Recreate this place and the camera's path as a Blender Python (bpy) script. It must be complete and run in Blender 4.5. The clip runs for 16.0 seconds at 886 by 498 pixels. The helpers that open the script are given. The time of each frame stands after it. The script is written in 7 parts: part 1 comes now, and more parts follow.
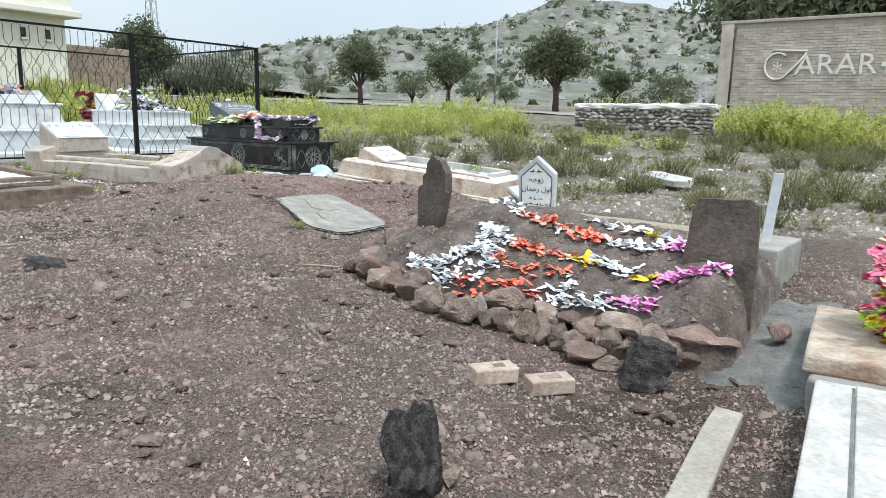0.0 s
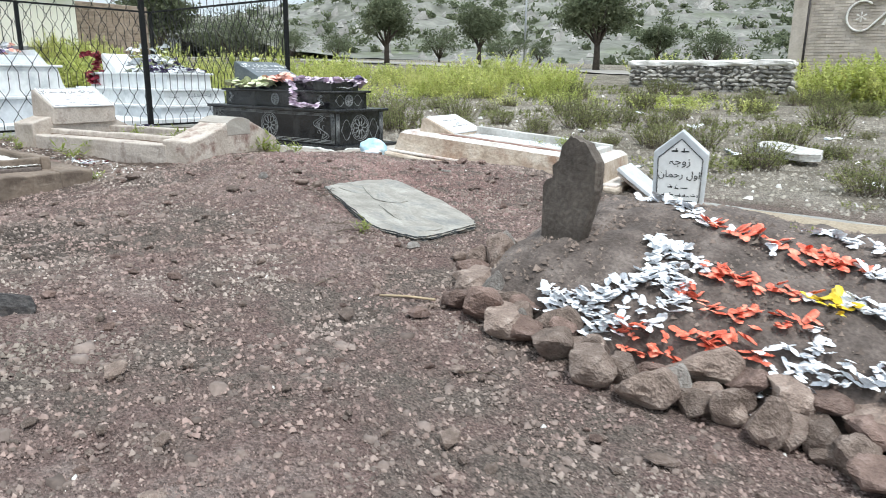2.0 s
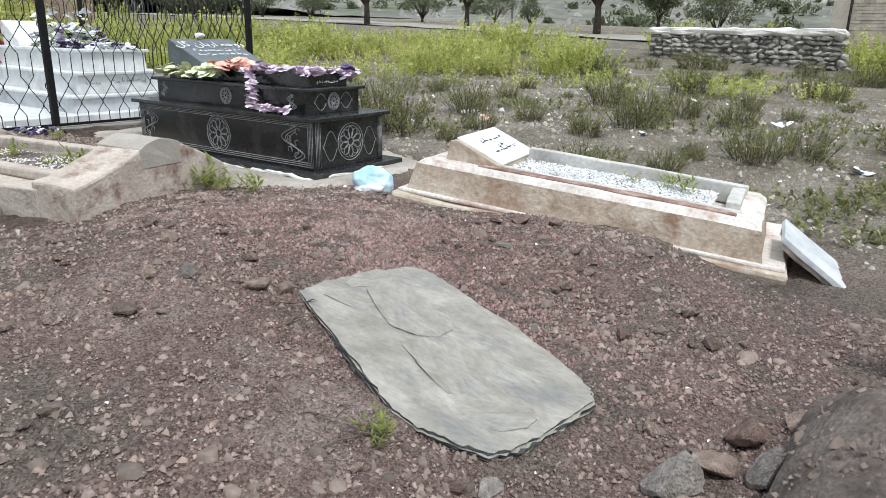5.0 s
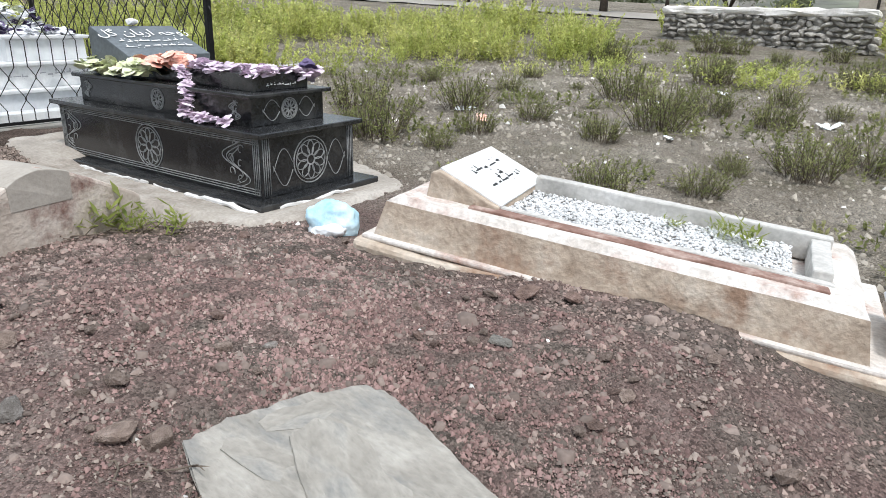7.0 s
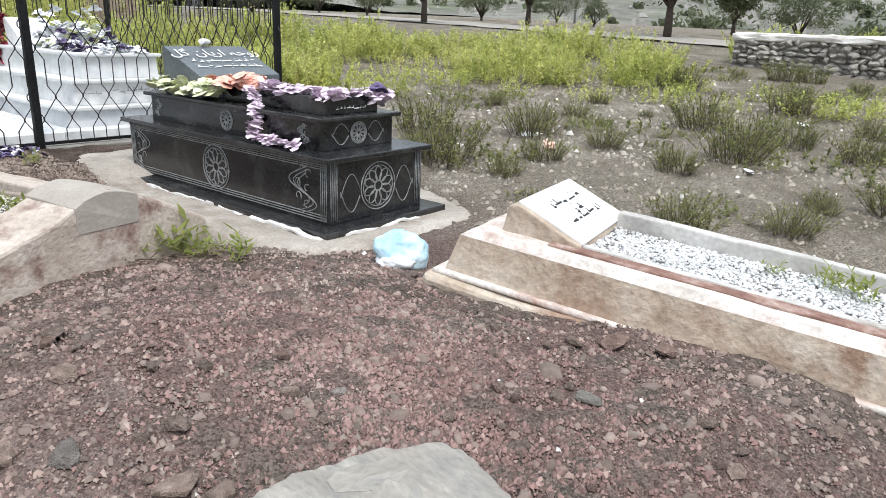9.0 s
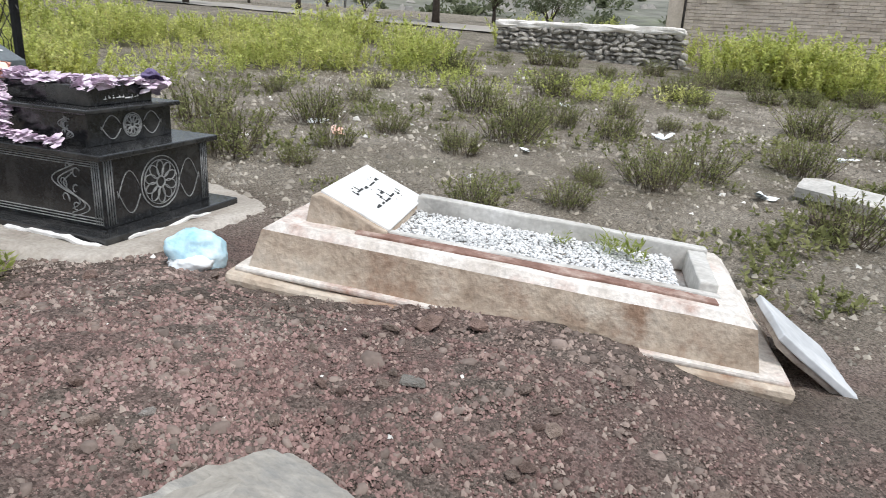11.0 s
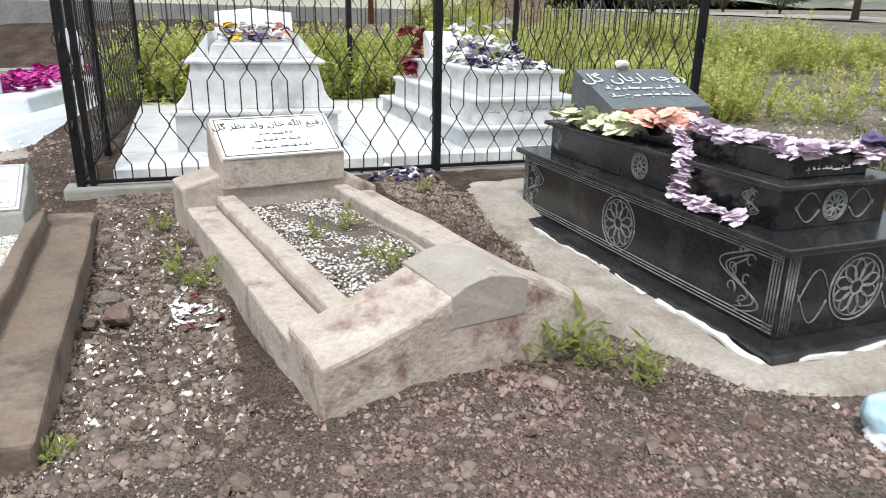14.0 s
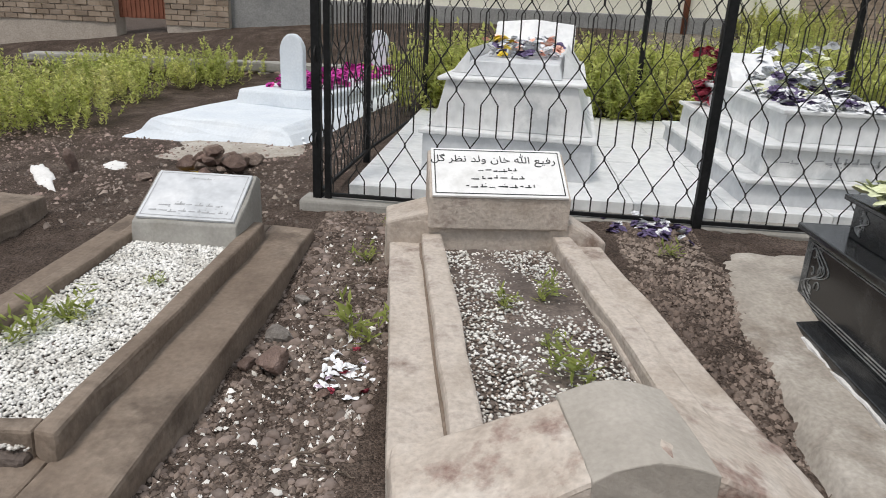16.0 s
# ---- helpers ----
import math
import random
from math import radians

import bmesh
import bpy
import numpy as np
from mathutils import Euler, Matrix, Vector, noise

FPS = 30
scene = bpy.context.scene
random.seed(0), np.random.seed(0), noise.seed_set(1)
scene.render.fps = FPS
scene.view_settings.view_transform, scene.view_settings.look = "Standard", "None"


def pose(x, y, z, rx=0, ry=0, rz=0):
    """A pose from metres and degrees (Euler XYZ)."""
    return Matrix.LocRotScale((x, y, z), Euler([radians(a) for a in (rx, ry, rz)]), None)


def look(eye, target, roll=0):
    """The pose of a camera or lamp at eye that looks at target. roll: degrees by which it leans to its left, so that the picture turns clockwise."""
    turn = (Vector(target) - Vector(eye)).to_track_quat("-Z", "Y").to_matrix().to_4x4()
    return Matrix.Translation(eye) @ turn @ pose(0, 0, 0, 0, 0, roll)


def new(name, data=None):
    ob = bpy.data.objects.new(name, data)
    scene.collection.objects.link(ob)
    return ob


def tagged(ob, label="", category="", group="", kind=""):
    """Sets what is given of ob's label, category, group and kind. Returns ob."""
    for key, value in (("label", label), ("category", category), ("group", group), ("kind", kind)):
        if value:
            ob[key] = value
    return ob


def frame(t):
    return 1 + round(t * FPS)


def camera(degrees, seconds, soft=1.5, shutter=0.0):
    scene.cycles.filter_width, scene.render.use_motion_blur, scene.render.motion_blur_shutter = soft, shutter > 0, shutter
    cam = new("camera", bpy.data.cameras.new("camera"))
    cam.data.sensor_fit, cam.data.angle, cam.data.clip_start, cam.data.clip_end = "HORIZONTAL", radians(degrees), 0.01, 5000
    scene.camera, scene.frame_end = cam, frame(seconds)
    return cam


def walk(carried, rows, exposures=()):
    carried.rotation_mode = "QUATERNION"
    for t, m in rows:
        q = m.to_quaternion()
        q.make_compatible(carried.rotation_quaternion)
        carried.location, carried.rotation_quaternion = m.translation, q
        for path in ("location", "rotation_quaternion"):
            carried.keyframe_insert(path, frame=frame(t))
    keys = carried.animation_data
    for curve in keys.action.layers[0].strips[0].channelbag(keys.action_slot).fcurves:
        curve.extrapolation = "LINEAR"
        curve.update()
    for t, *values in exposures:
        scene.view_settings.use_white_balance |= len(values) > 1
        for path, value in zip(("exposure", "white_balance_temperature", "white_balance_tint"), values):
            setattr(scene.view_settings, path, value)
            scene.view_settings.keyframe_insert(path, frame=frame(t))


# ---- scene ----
cam = camera(65.0, 16.0, 0.35, 0.15)
PATH = [
    (0, (0.085, -0.034, 1.558), (-1.059, 1.564, 1.187), 1.3),
    (0.5, (-0.195, 0.202, 1.532), (-1.292, 1.825, 1.13), 1.3),
    (1, (-0.533, 0.468, 1.505), (-1.631, 2.078, 1.056), 2.6),
    (1.5, (-0.961, 0.682, 1.531), (-1.949, 2.369, 1.109), 2.3),
    (2, (-1.355, 0.917, 1.554), (-2.528, 2.464, 1.075), 0.8),
    (2.5, (-1.752, 1.13, 1.586), (-2.984, 2.64, 1.136), -0.2),
    (3, (-2.119, 1.329, 1.66), (-3.309, 2.866, 1.189), -0.5),
    (3.5, (-2.451, 1.681, 1.693), (-3.682, 3.164, 1.161), 0.6),
    (4, (-2.748, 1.982, 1.704), (-3.887, 3.538, 1.174), 2.2),
    (4.5, (-3.009, 2.278, 1.761), (-4.031, 3.887, 1.158), 2.0),
    (5, (-3.17, 2.653, 1.789), (-4.271, 4.215, 1.201), 1.3),
    (5.2, (-3.245, 2.784, 1.788), (-4.322, 4.357, 1.183), 2.1),
    (7.5, (-3.816, 3.702, 1.889), (-4.922, 5.234, 1.236), 1.4),
    (8, (-3.846, 3.698, 1.877), (-5.03, 5.204, 1.304), 2.3),
    (10.3, (-4.084, 3.788, 1.888), (-5.299, 5.239, 1.241), 1.8),
    (10.5, (-4.083, 3.725, 1.878), (-5.135, 5.298, 1.231), 1.0),
    (11, (-4.049, 3.723, 1.882), (-4.742, 5.497, 1.27), 3.2),
    (11.5, (-4.045, 3.695, 1.897), (-4.62, 5.497, 1.247), 3.7),
    (12, (-4.143, 3.67, 1.855), (-5.037, 5.337, 1.205), 3.5),
    (12.5, (-4.287, 3.717, 1.866), (-5.569, 5.076, 1.152), 3.5),
    (13, (-4.432, 3.942, 1.914), (-5.983, 5.038, 1.286), 2.1),
    (13.5, (-4.696, 4.155, 1.894), (-6.398, 4.938, 1.194), 0.2),
    (14, (-4.966, 4.153, 1.973), (-6.749, 4.807, 1.344), 1.1),
    (14.5, (-5.141, 4.294, 2.0), (-7.014, 4.649, 1.396), 0.5),
    (15, (-5.285, 4.514, 2.105), (-7.185, 4.496, 1.479), 0.8),
    (15.5, (-5.452, 4.6, 2.105), (-7.352, 4.589, 1.482), 3.0),
    (16, (-5.587, 4.651, 2.101), (-7.472, 4.502, 1.449), 2.7),
]
walk(cam, [(t, look(eye, target, roll)) for t, eye, target, roll in PATH],
     [(0.0, 0.1, 6150, 6.5), (0.5, 0.24, 6150, 6.6), (1.5, 0.18, 6150, 6.9), (2.5, 0.25, 6183, 7.5), (3.0, 0.25, 6217, 8.0), (4.0, -0.08, 6262, 8.9), (5.0, -0.08, 6288, 9.8), (7.5, 0.05, 6350, 12.0), (8.2, 0.08, 6368, 12.1), (10.5, 0.08, 6425, 12.4), (11.0, -0.13, 6438, 12.4), (11.5, -0.14, 6450, 12.5), (12.0, 0.02, 6440, 11.8), (12.5, 0.08, 6430, 11.2), (13.0, 0.1, 6420, 10.5), (13.5, 0.18, 6485, 11.0), (14.0, 0.0, 6550, 11.5), (14.5, -0.44, 6650, 12.5), (15.5, -0.56, 6697, 12.8), (16.0, -0.5, 6720, 13.0)])

# ---- world and light: bright overcast sky ----
world = bpy.data.worlds.new("overcast_sky")
scene.world = world
world.use_nodes = True
wn, wl = world.node_tree.nodes, world.node_tree.links
wn.clear()
sky = wn.new("ShaderNodeTexSky")
sky.sky_type, sky.sun_disc = "NISHITA", False
sky.sun_elevation, sky.sun_rotation = radians(58), radians(120)
sky.dust_density, sky.air_density = 6.0, 1.4
veil = wn.new("ShaderNodeMixRGB")
veil.inputs[0].default_value = 0.86
cloud = wn.new("ShaderNodeTexNoise")
cloud.inputs["Scale"].default_value, cloud.inputs["Detail"].default_value = 2.2, 5
cloud_col = wn.new("ShaderNodeValToRGB")
cloud_col.color_ramp.elements[0].position, cloud_col.color_ramp.elements[0].color = 0.3, (8.2, 9.5, 10.6, 1)
cloud_col.color_ramp.elements[1].position, cloud_col.color_ramp.elements[1].color = 0.72, (10.5, 11.3, 12.0, 1)
back = wn.new("ShaderNodeBackground")
back.inputs["Strength"].default_value = 0.112
wout = wn.new("ShaderNodeOutputWorld")
wl.new(cloud.outputs["Fac"], cloud_col.inputs[0])
# an overcast sky is brighter overhead than along the horizon
wdir, wsep, wrise, wmul = wn.new("ShaderNodeTexCoord"), wn.new("ShaderNodeSeparateXYZ"), wn.new("ShaderNodeMapRange"), wn.new("ShaderNodeMixRGB")
wmul.blend_type, wmul.inputs[0].default_value = "MULTIPLY", 1.0
wrise.inputs["To Min"].default_value, wrise.inputs["To Max"].default_value = 0.66, 1.3
wl.new(wdir.outputs["Generated"], wsep.inputs[0])
wl.new(wsep.outputs["Z"], wrise.inputs["Value"])
wl.new(cloud_col.outputs[0], wmul.inputs[1])
wl.new(wrise.outputs[0], wmul.inputs[2])
wl.new(sky.outputs[0], veil.inputs[1])
wl.new(wmul.outputs[0], veil.inputs[2])
wl.new(veil.outputs[0], back.inputs[0])
wl.new(back.outputs[0], wout.inputs[0])
sun = new("sun", bpy.data.lights.new("sun", "SUN"))
sun.data.energy, sun.data.angle, sun.data.color = 2.6, radians(10), (1.0, 0.97, 0.93)
sun.matrix_world = look((6, -3, 14), (0, 0, 0))


# ---- materials ----
def nodes_of(name):
    m = bpy.data.materials.new(name)
    m.use_nodes = True
    nt = m.node_tree
    return m, nt.nodes, nt.links, nt.nodes["Principled BSDF"]


def mat(name, cols, scale=4.0, rough=0.85, bump=0.3, fine=40.0, fine_amt=0.25, metal=0.0, spread=(0.3, 0.7), world_space=False, depth=0.02, vary=0.0, spec=0.35, stretch=None, stain=None, stain_scale=1.3, island=0.0):
    """Two scales of noise colour, bump and roughness. stain: a colour that comes in patches."""
    m, n, l, p = nodes_of(name)
    if world_space:
        vec = n.new("ShaderNodeNewGeometry").outputs["Position"]
    else:
        vec = n.new("ShaderNodeTexCoord").outputs["Object"]
    if stretch:
        mp = n.new("ShaderNodeMapping")
        mp.inputs["Scale"].default_value = stretch
        l.new(vec, mp.inputs[0])
        vec = mp.outputs[0]
    a = n.new("ShaderNodeTexNoise")
    a.inputs["Scale"].default_value, a.inputs["Detail"].default_value, a.inputs["Roughness"].default_value = scale, 6, 0.6
    b = n.new("ShaderNodeTexNoise")
    b.inputs["Scale"].default_value, b.inputs["Detail"].default_value = fine, 4
    l.new(vec, a.inputs["Vector"])
    l.new(vec, b.inputs["Vector"])
    ramp = n.new("ShaderNodeValToRGB")
    els = ramp.color_ramp.elements
    k = len(cols)
    while len(els) < k:
        els.new(0.5)
    for i, c in enumerate(cols):
        els[i].position = spread[0] + (spread[1] - spread[0]) * i / max(1, k - 1)
        els[i].color = (*c, 1)
    l.new(a.outputs["Fac"], ramp.inputs[0])
    col = ramp.outputs[0]
    if stain:
        s = n.new("ShaderNodeTexNoise")
        s.inputs["Scale"].default_value, s.inputs["Detail"].default_value, s.inputs["Roughness"].default_value = stain_scale, 8, 0.65
        l.new(vec, s.inputs["Vector"])
        sr = n.new("ShaderNodeValToRGB")
        sr.color_ramp.elements[0].position, sr.color_ramp.elements[1].position = 0.52, 0.66
        l.new(s.outputs["Fac"], sr.inputs[0])
        mx = n.new("ShaderNodeMixRGB")
        mx.inputs[2].default_value = (*stain, 1)
        l.new(sr.outputs[0], mx.inputs[0])
        l.new(col, mx.inputs[1])
        col = mx.outputs[0]
    hsv = n.new("ShaderNodeHueSaturation")
    mr = n.new("ShaderNodeMapRange")
    mr.inputs["From Min"].default_value, mr.inputs["From Max"].default_value = 0.25, 0.75
    mr.inputs["To Min"].default_value, mr.inputs["To Max"].default_value = 1 - fine_amt, 1 + fine_amt
    l.new(b.outputs["Fac"], mr.inputs["Value"])
    val = mr.outputs[0]
    for amount, node, sock in ((vary, "ShaderNodeObjectInfo", "Random"), (island, "ShaderNodeNewGeometry", "Random Per Island")):
        if amount:
            oi = n.new(node)
            m2 = n.new("ShaderNodeMapRange")
            m2.inputs["To Min"].default_value, m2.inputs["To Max"].default_value = 1 - amount, 1 + amount
            l.new(oi.outputs[sock], m2.inputs["Value"])
            mul = n.new("ShaderNodeMath")
            mul.operation = "MULTIPLY"
            l.new(val, mul.inputs[0])
            l.new(m2.outputs[0], mul.inputs[1])
            val = mul.outputs[0]
    l.new(val, hsv.inputs["Value"])
    l.new(col, hsv.inputs["Color"])
    l.new(hsv.outputs[0], p.inputs["Base Color"])
    p.inputs["Metallic"].default_value = metal
    p.inputs["Specular IOR Level"].default_value = spec
    rr = n.new("ShaderNodeMapRange")
    rr.inputs["To Min"].default_value, rr.inputs["To Max"].default_value = max(0.02, rough - 0.12), min(1, rough + 0.12)
    l.new(a.outputs["Fac"], rr.inputs["Value"])
    l.new(rr.outputs[0], p.inputs["Roughness"])
    if bump:
        ad = n.new("ShaderNodeMath")
        ad.operation = "MULTIPLY_ADD"
        ad.inputs[1].default_value = 0.5
        l.new(b.outputs["Fac"], ad.inputs[0])
        l.new(a.outputs["Fac"], ad.inputs[2])
        bp = n.new("ShaderNodeBump")
        bp.inputs["Strength"].default_value, bp.inputs["Distance"].default_value = bump, depth
        l.new(ad.outputs[0], bp.inputs["Height"])
        l.new(bp.outputs[0], p.inputs["Normal"])
    return m


def soil_material():
    """Reddish gravelly soil round the graves, paler grey-tan soil in the field, chips of stone at two sizes."""
    m, n, l, p = nodes_of("stony_soil")
    pos = n.new("ShaderNodeNewGeometry").outputs["Position"]

    def noise_at(scale, detail=6, rough=0.6):
        t = n.new("ShaderNodeTexNoise")
        t.inputs["Scale"].default_value, t.inputs["Detail"].default_value, t.inputs["Roughness"].default_value = scale, detail, rough
        l.new(pos, t.inputs["Vector"])
        return t.outputs["Fac"]

    def ramp(fac, stops):
        r = n.new("ShaderNodeValToRGB")
        e = r.color_ramp.elements
        while len(e) < len(stops):
            e.new(0.5)
        for i, (q, c) in enumerate(stops):
            e[i].position, e[i].color = q, (*c, 1)
        l.new(fac, r.inputs[0])
        return r.outputs[0]

    def mix(fac, c1, c2):
        x = n.new("ShaderNodeMixRGB")
        l.new(fac, x.inputs[0])
        l.new(c1, x.inputs[1])
        l.new(c2, x.inputs[2])
        return x.outputs[0]

    red = ramp(noise_at(0.9, 10, 0.72), [(0.36, (0.09, 0.072, 0.06)), (0.45, (0.15, 0.123, 0.105)), (0.55, (0.175, 0.122, 0.108)), (0.66, (0.245, 0.195, 0.172))])
    grey = ramp(noise_at(1.3, 9, 0.7), [(0.3, (0.14, 0.12, 0.093)), (0.5, (0.24, 0.21, 0.17)), (0.72, (0.37, 0.335, 0.285))])
    sep = n.new("ShaderNodeSeparateXYZ")
    l.new(pos, sep.inputs[0])

    def smooth(sock, lo, hi, wob, wscale):
        w = n.new("ShaderNodeMath")
        w.operation = "MULTIPLY_ADD"
        w.inputs[1].default_value = wob
        l.new(noise_at(wscale, 5), w.inputs[0])
        l.new(sock, w.inputs[2])
        r = n.new("ShaderNodeMapRange")
        r.interpolation_type = "SMOOTHSTEP"
        r.inputs["From Min"].default_value, r.inputs["From Max"].default_value = lo + wob / 2, hi + wob / 2
        l.new(w.outputs[0], r.inputs["Value"])
        return r.outputs[0]

    field = smooth(sep.outputs["Y"], 6.0, 7.8, 1.6, 0.8)
    col = mix(field, red, grey)
    inv = n.new("ShaderNodeMath")
    inv.operation = "MULTIPLY"
    inv.inputs[1].default_value = -1
    l.new(sep.outputs["X"], inv.inputs[0])
    west = smooth(inv.outputs[0], 6.3, 7.6, 1.2, 1.1)
    brown = ramp(noise_at(3.0, 9, 0.7), [(0.3, (0.053, 0.04, 0.032)), (0.5, (0.1, 0.074, 0.06)), (0.72, (0.18, 0.14, 0.115))])
    keep = n.new("ShaderNodeMath")
    keep.operation = "SUBTRACT"
    keep.inputs[0].default_value = 1
    keep.use_clamp = True
    l.new(field, keep.inputs[1])
    wf = n.new("ShaderNodeMath")
    wf.operation = "MULTIPLY"
    l.new(west, wf.inputs[0])
    l.new(keep.outputs[0], wf.inputs[1])
    col = mix(wf.outputs[0], col, brown)
    weeds = ramp(noise_at(0.9, 8, 0.75), [(0.5, (0, 0, 0)), (0.66, (0.55, 0.55, 0.55))])
    wgreen = n.new("ShaderNodeMath")
    wgreen.operation = "MULTIPLY"
    l.new(weeds, wgreen.inputs[0])
    l.new(smooth(sep.outputs["Y"], 7.5, 11.0, 2.0, 0.5), wgreen.inputs[1])
    green = ramp(noise_at(9, 6), [(0.35, (0.06, 0.075, 0.03)), (0.65, (0.17, 0.18, 0.085))])
    col = mix(wgreen.outputs[0], col, green)
    # damp dark earth by the cement spill
    off = n.new("ShaderNodeVectorMath")
    off.operation = "DISTANCE"
    off.inputs[1].default_value = (-0.85, 2.95, 0.2)
    l.new(pos, off.inputs[0])
    damp = n.new("ShaderNodeMath")
    damp.operation = "SUBTRACT"
    damp.inputs[0].default_value = 1
    l.new(smooth(off.outputs["Value"], 0.25, 1.0, 0.7, 2.5), damp.inputs[1])
    col = mix(damp.outputs[0], col, brown)
    chips = n.new("ShaderNodeTexVoronoi")
    chips.inputs["Scale"].default_value = 130
    l.new(pos, chips.inputs["Vector"])
    chip_val = n.new("ShaderNodeSeparateXYZ")
    l.new(chips.outputs["Color"], chip_val.inputs[0])
    hsv = n.new("ShaderNodeHueSaturation")
    mr = n.new("ShaderNodeMapRange")
    mr.inputs["To Min"].default_value, mr.inputs["To Max"].default_value = 0.5, 1.55
    l.new(chip_val.outputs[0], mr.inputs["Value"])
    l.new(mr.outputs[0], hsv.inputs["Value"])
    l.new(col, hsv.inputs["Color"])
    l.new(hsv.outputs[0], p.inputs["Base Color"])
    p.inputs["Roughness"].default_value = 0.95
    p.inputs["Specular IOR Level"].default_value = 0.15
    ad = n.new("ShaderNodeMath")
    ad.operation = "MULTIPLY_ADD"
    ad.inputs[1].default_value = -1.1
    l.new(chips.outputs["Distance"], ad.inputs[0])
    l.new(noise_at(30, 8, 0.7), ad.inputs[2])
    bp = n.new("ShaderNodeBump")
    bp.inputs["Strength"].default_value, bp.inputs["Distance"].default_value = 0.8, 0.02
    l.new(ad.outputs[0], bp.inputs["Height"])
    l.new(bp.outputs[0], p.inputs["Normal"])
    return m


SOIL = soil_material()
FIELDGRAVEL = mat("grey_field_gravel", [(0.19, 0.168, 0.135), (0.28, 0.252, 0.21), (0.4, 0.37, 0.32)], 0.8, 0.95, 0.0, 30, 0.2, island=0.5)
FLAKES = mat("tan_stone_flakes", [(0.14, 0.107, 0.091), (0.195, 0.152, 0.13), (0.265, 0.214, 0.187)], 3, 0.92, 0.0, 50, 0.2, island=0.38)
MOUND = mat("dark_grave_soil", [(0.068, 0.054, 0.046), (0.125, 0.1, 0.087), (0.215, 0.178, 0.156)], 6, 0.95, 0.9, 60, 0.35, depth=0.02)
CONC = mat("weathered_concrete", [(0.34, 0.285, 0.235), (0.48, 0.42, 0.365), (0.6, 0.545, 0.49)], 3, 0.9, 0.6, 50, 0.16, stain=(0.22, 0.165, 0.135), stain_scale=3.0)
DIRTCONC = mat("brown_dirty_concrete", [(0.13, 0.097, 0.073), (0.2, 0.155, 0.12), (0.285, 0.232, 0.185)], 2.5, 0.92, 0.6, 45, 0.16, stain=(0.13, 0.1, 0.078), stain_scale=2.6)
REDSTAIN = mat("red_brown_stained_cement", [(0.15, 0.08, 0.06), (0.25, 0.15, 0.12), (0.46, 0.36, 0.31)], 9, 0.92, 0.3, 60, 0.15)
WETCEM = mat("damp_grey_cement", [(0.1, 0.098, 0.09), (0.16, 0.158, 0.148), (0.24, 0.238, 0.222)], 5, 0.8, 0.9, 45, 0.25, depth=0.02)
# near-black slab sides: shade and wetness put into the colour
SLATEEDGE = mat("shaded_wet_slate_edge", [(0.045, 0.05, 0.052), (0.09, 0.095, 0.095)], 12, 0.8, 0.6, 60, 0.2)
CEMENT = mat("grey_cement", [(0.23, 0.22, 0.2), (0.3, 0.29, 0.265), (0.38, 0.37, 0.34)], 4, 0.88, 0.2, 60, 0.1, stain=(0.26, 0.25, 0.22), stain_scale=2.5)
APRON = mat("dusty_cement_sheet", [(0.27, 0.24, 0.205), (0.37, 0.335, 0.29), (0.47, 0.435, 0.39)], 2.6, 0.85, 0.4, 50, 0.2, stain=(0.24, 0.205, 0.17), stain_scale=2.2)
WHITECEM = mat("dried_white_cement", [(0.66, 0.65, 0.63), (0.8, 0.79, 0.77)], 9, 0.85, 0.3, 60, 0.08)
WALLPAINT = mat("worn_whitish_wall_paint", [(0.56, 0.52, 0.47), (0.74, 0.71, 0.67), (0.82, 0.8, 0.77)], 7, 0.9, 0.1, 40, 0.12)
WALLROCK = mat("grey_wall_rubble", [(0.19, 0.178, 0.158), (0.3, 0.283, 0.255), (0.42, 0.4, 0.365)], 4, 0.92, 0.7, 30, 0.25, vary=0.4)
OLDMARBLE = mat("dusty_white_marble_kerb", [(0.36, 0.345, 0.32), (0.5, 0.485, 0.455), (0.62, 0.61, 0.585)], 4, 0.7, 0.25, 40, 0.18, stain=(0.33, 0.285, 0.235), stain_scale=3)
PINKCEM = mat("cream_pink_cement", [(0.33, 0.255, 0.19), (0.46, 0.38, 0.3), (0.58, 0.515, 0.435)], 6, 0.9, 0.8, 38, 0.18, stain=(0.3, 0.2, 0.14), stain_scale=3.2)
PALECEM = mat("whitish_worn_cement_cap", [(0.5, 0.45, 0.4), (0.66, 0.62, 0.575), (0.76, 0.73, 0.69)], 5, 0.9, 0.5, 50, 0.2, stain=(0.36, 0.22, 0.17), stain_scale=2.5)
BLACK = mat("black_polished_granite", [(0.01, 0.01, 0.011), (0.02, 0.021, 0.022), (0.05, 0.052, 0.054)], 60, 0.2, 0.0, 300, 0.5, spread=(0.35, 0.8), spec=0.55, stain=(0.045, 0.045, 0.044), stain_scale=4)
ENGRAVE = mat("engraved_grey_line", [(0.2, 0.205, 0.205), (0.34, 0.345, 0.34)], 20, 0.8, 0.2)
GREYPLATE = mat("dark_slate_plate", [(0.09, 0.105, 0.115), (0.13, 0.15, 0.16)], 8, 0.4, 0.1, spec=0.4)
MARBLE = mat("white_marble", [(0.62, 0.64, 0.65), (0.74, 0.75, 0.75), (0.8, 0.8, 0.79)], 2.6, 0.4, 0.05, 14, 0.1, stain=(0.52, 0.54, 0.55), stain_scale=2.6, spec=0.4)
MARBLE2 = mat("grey_veined_marble", [(0.42, 0.44, 0.46), (0.56, 0.58, 0.6), (0.68, 0.69, 0.7)], 3, 0.45, 0.06, 25, 0.08, spec=0.4)
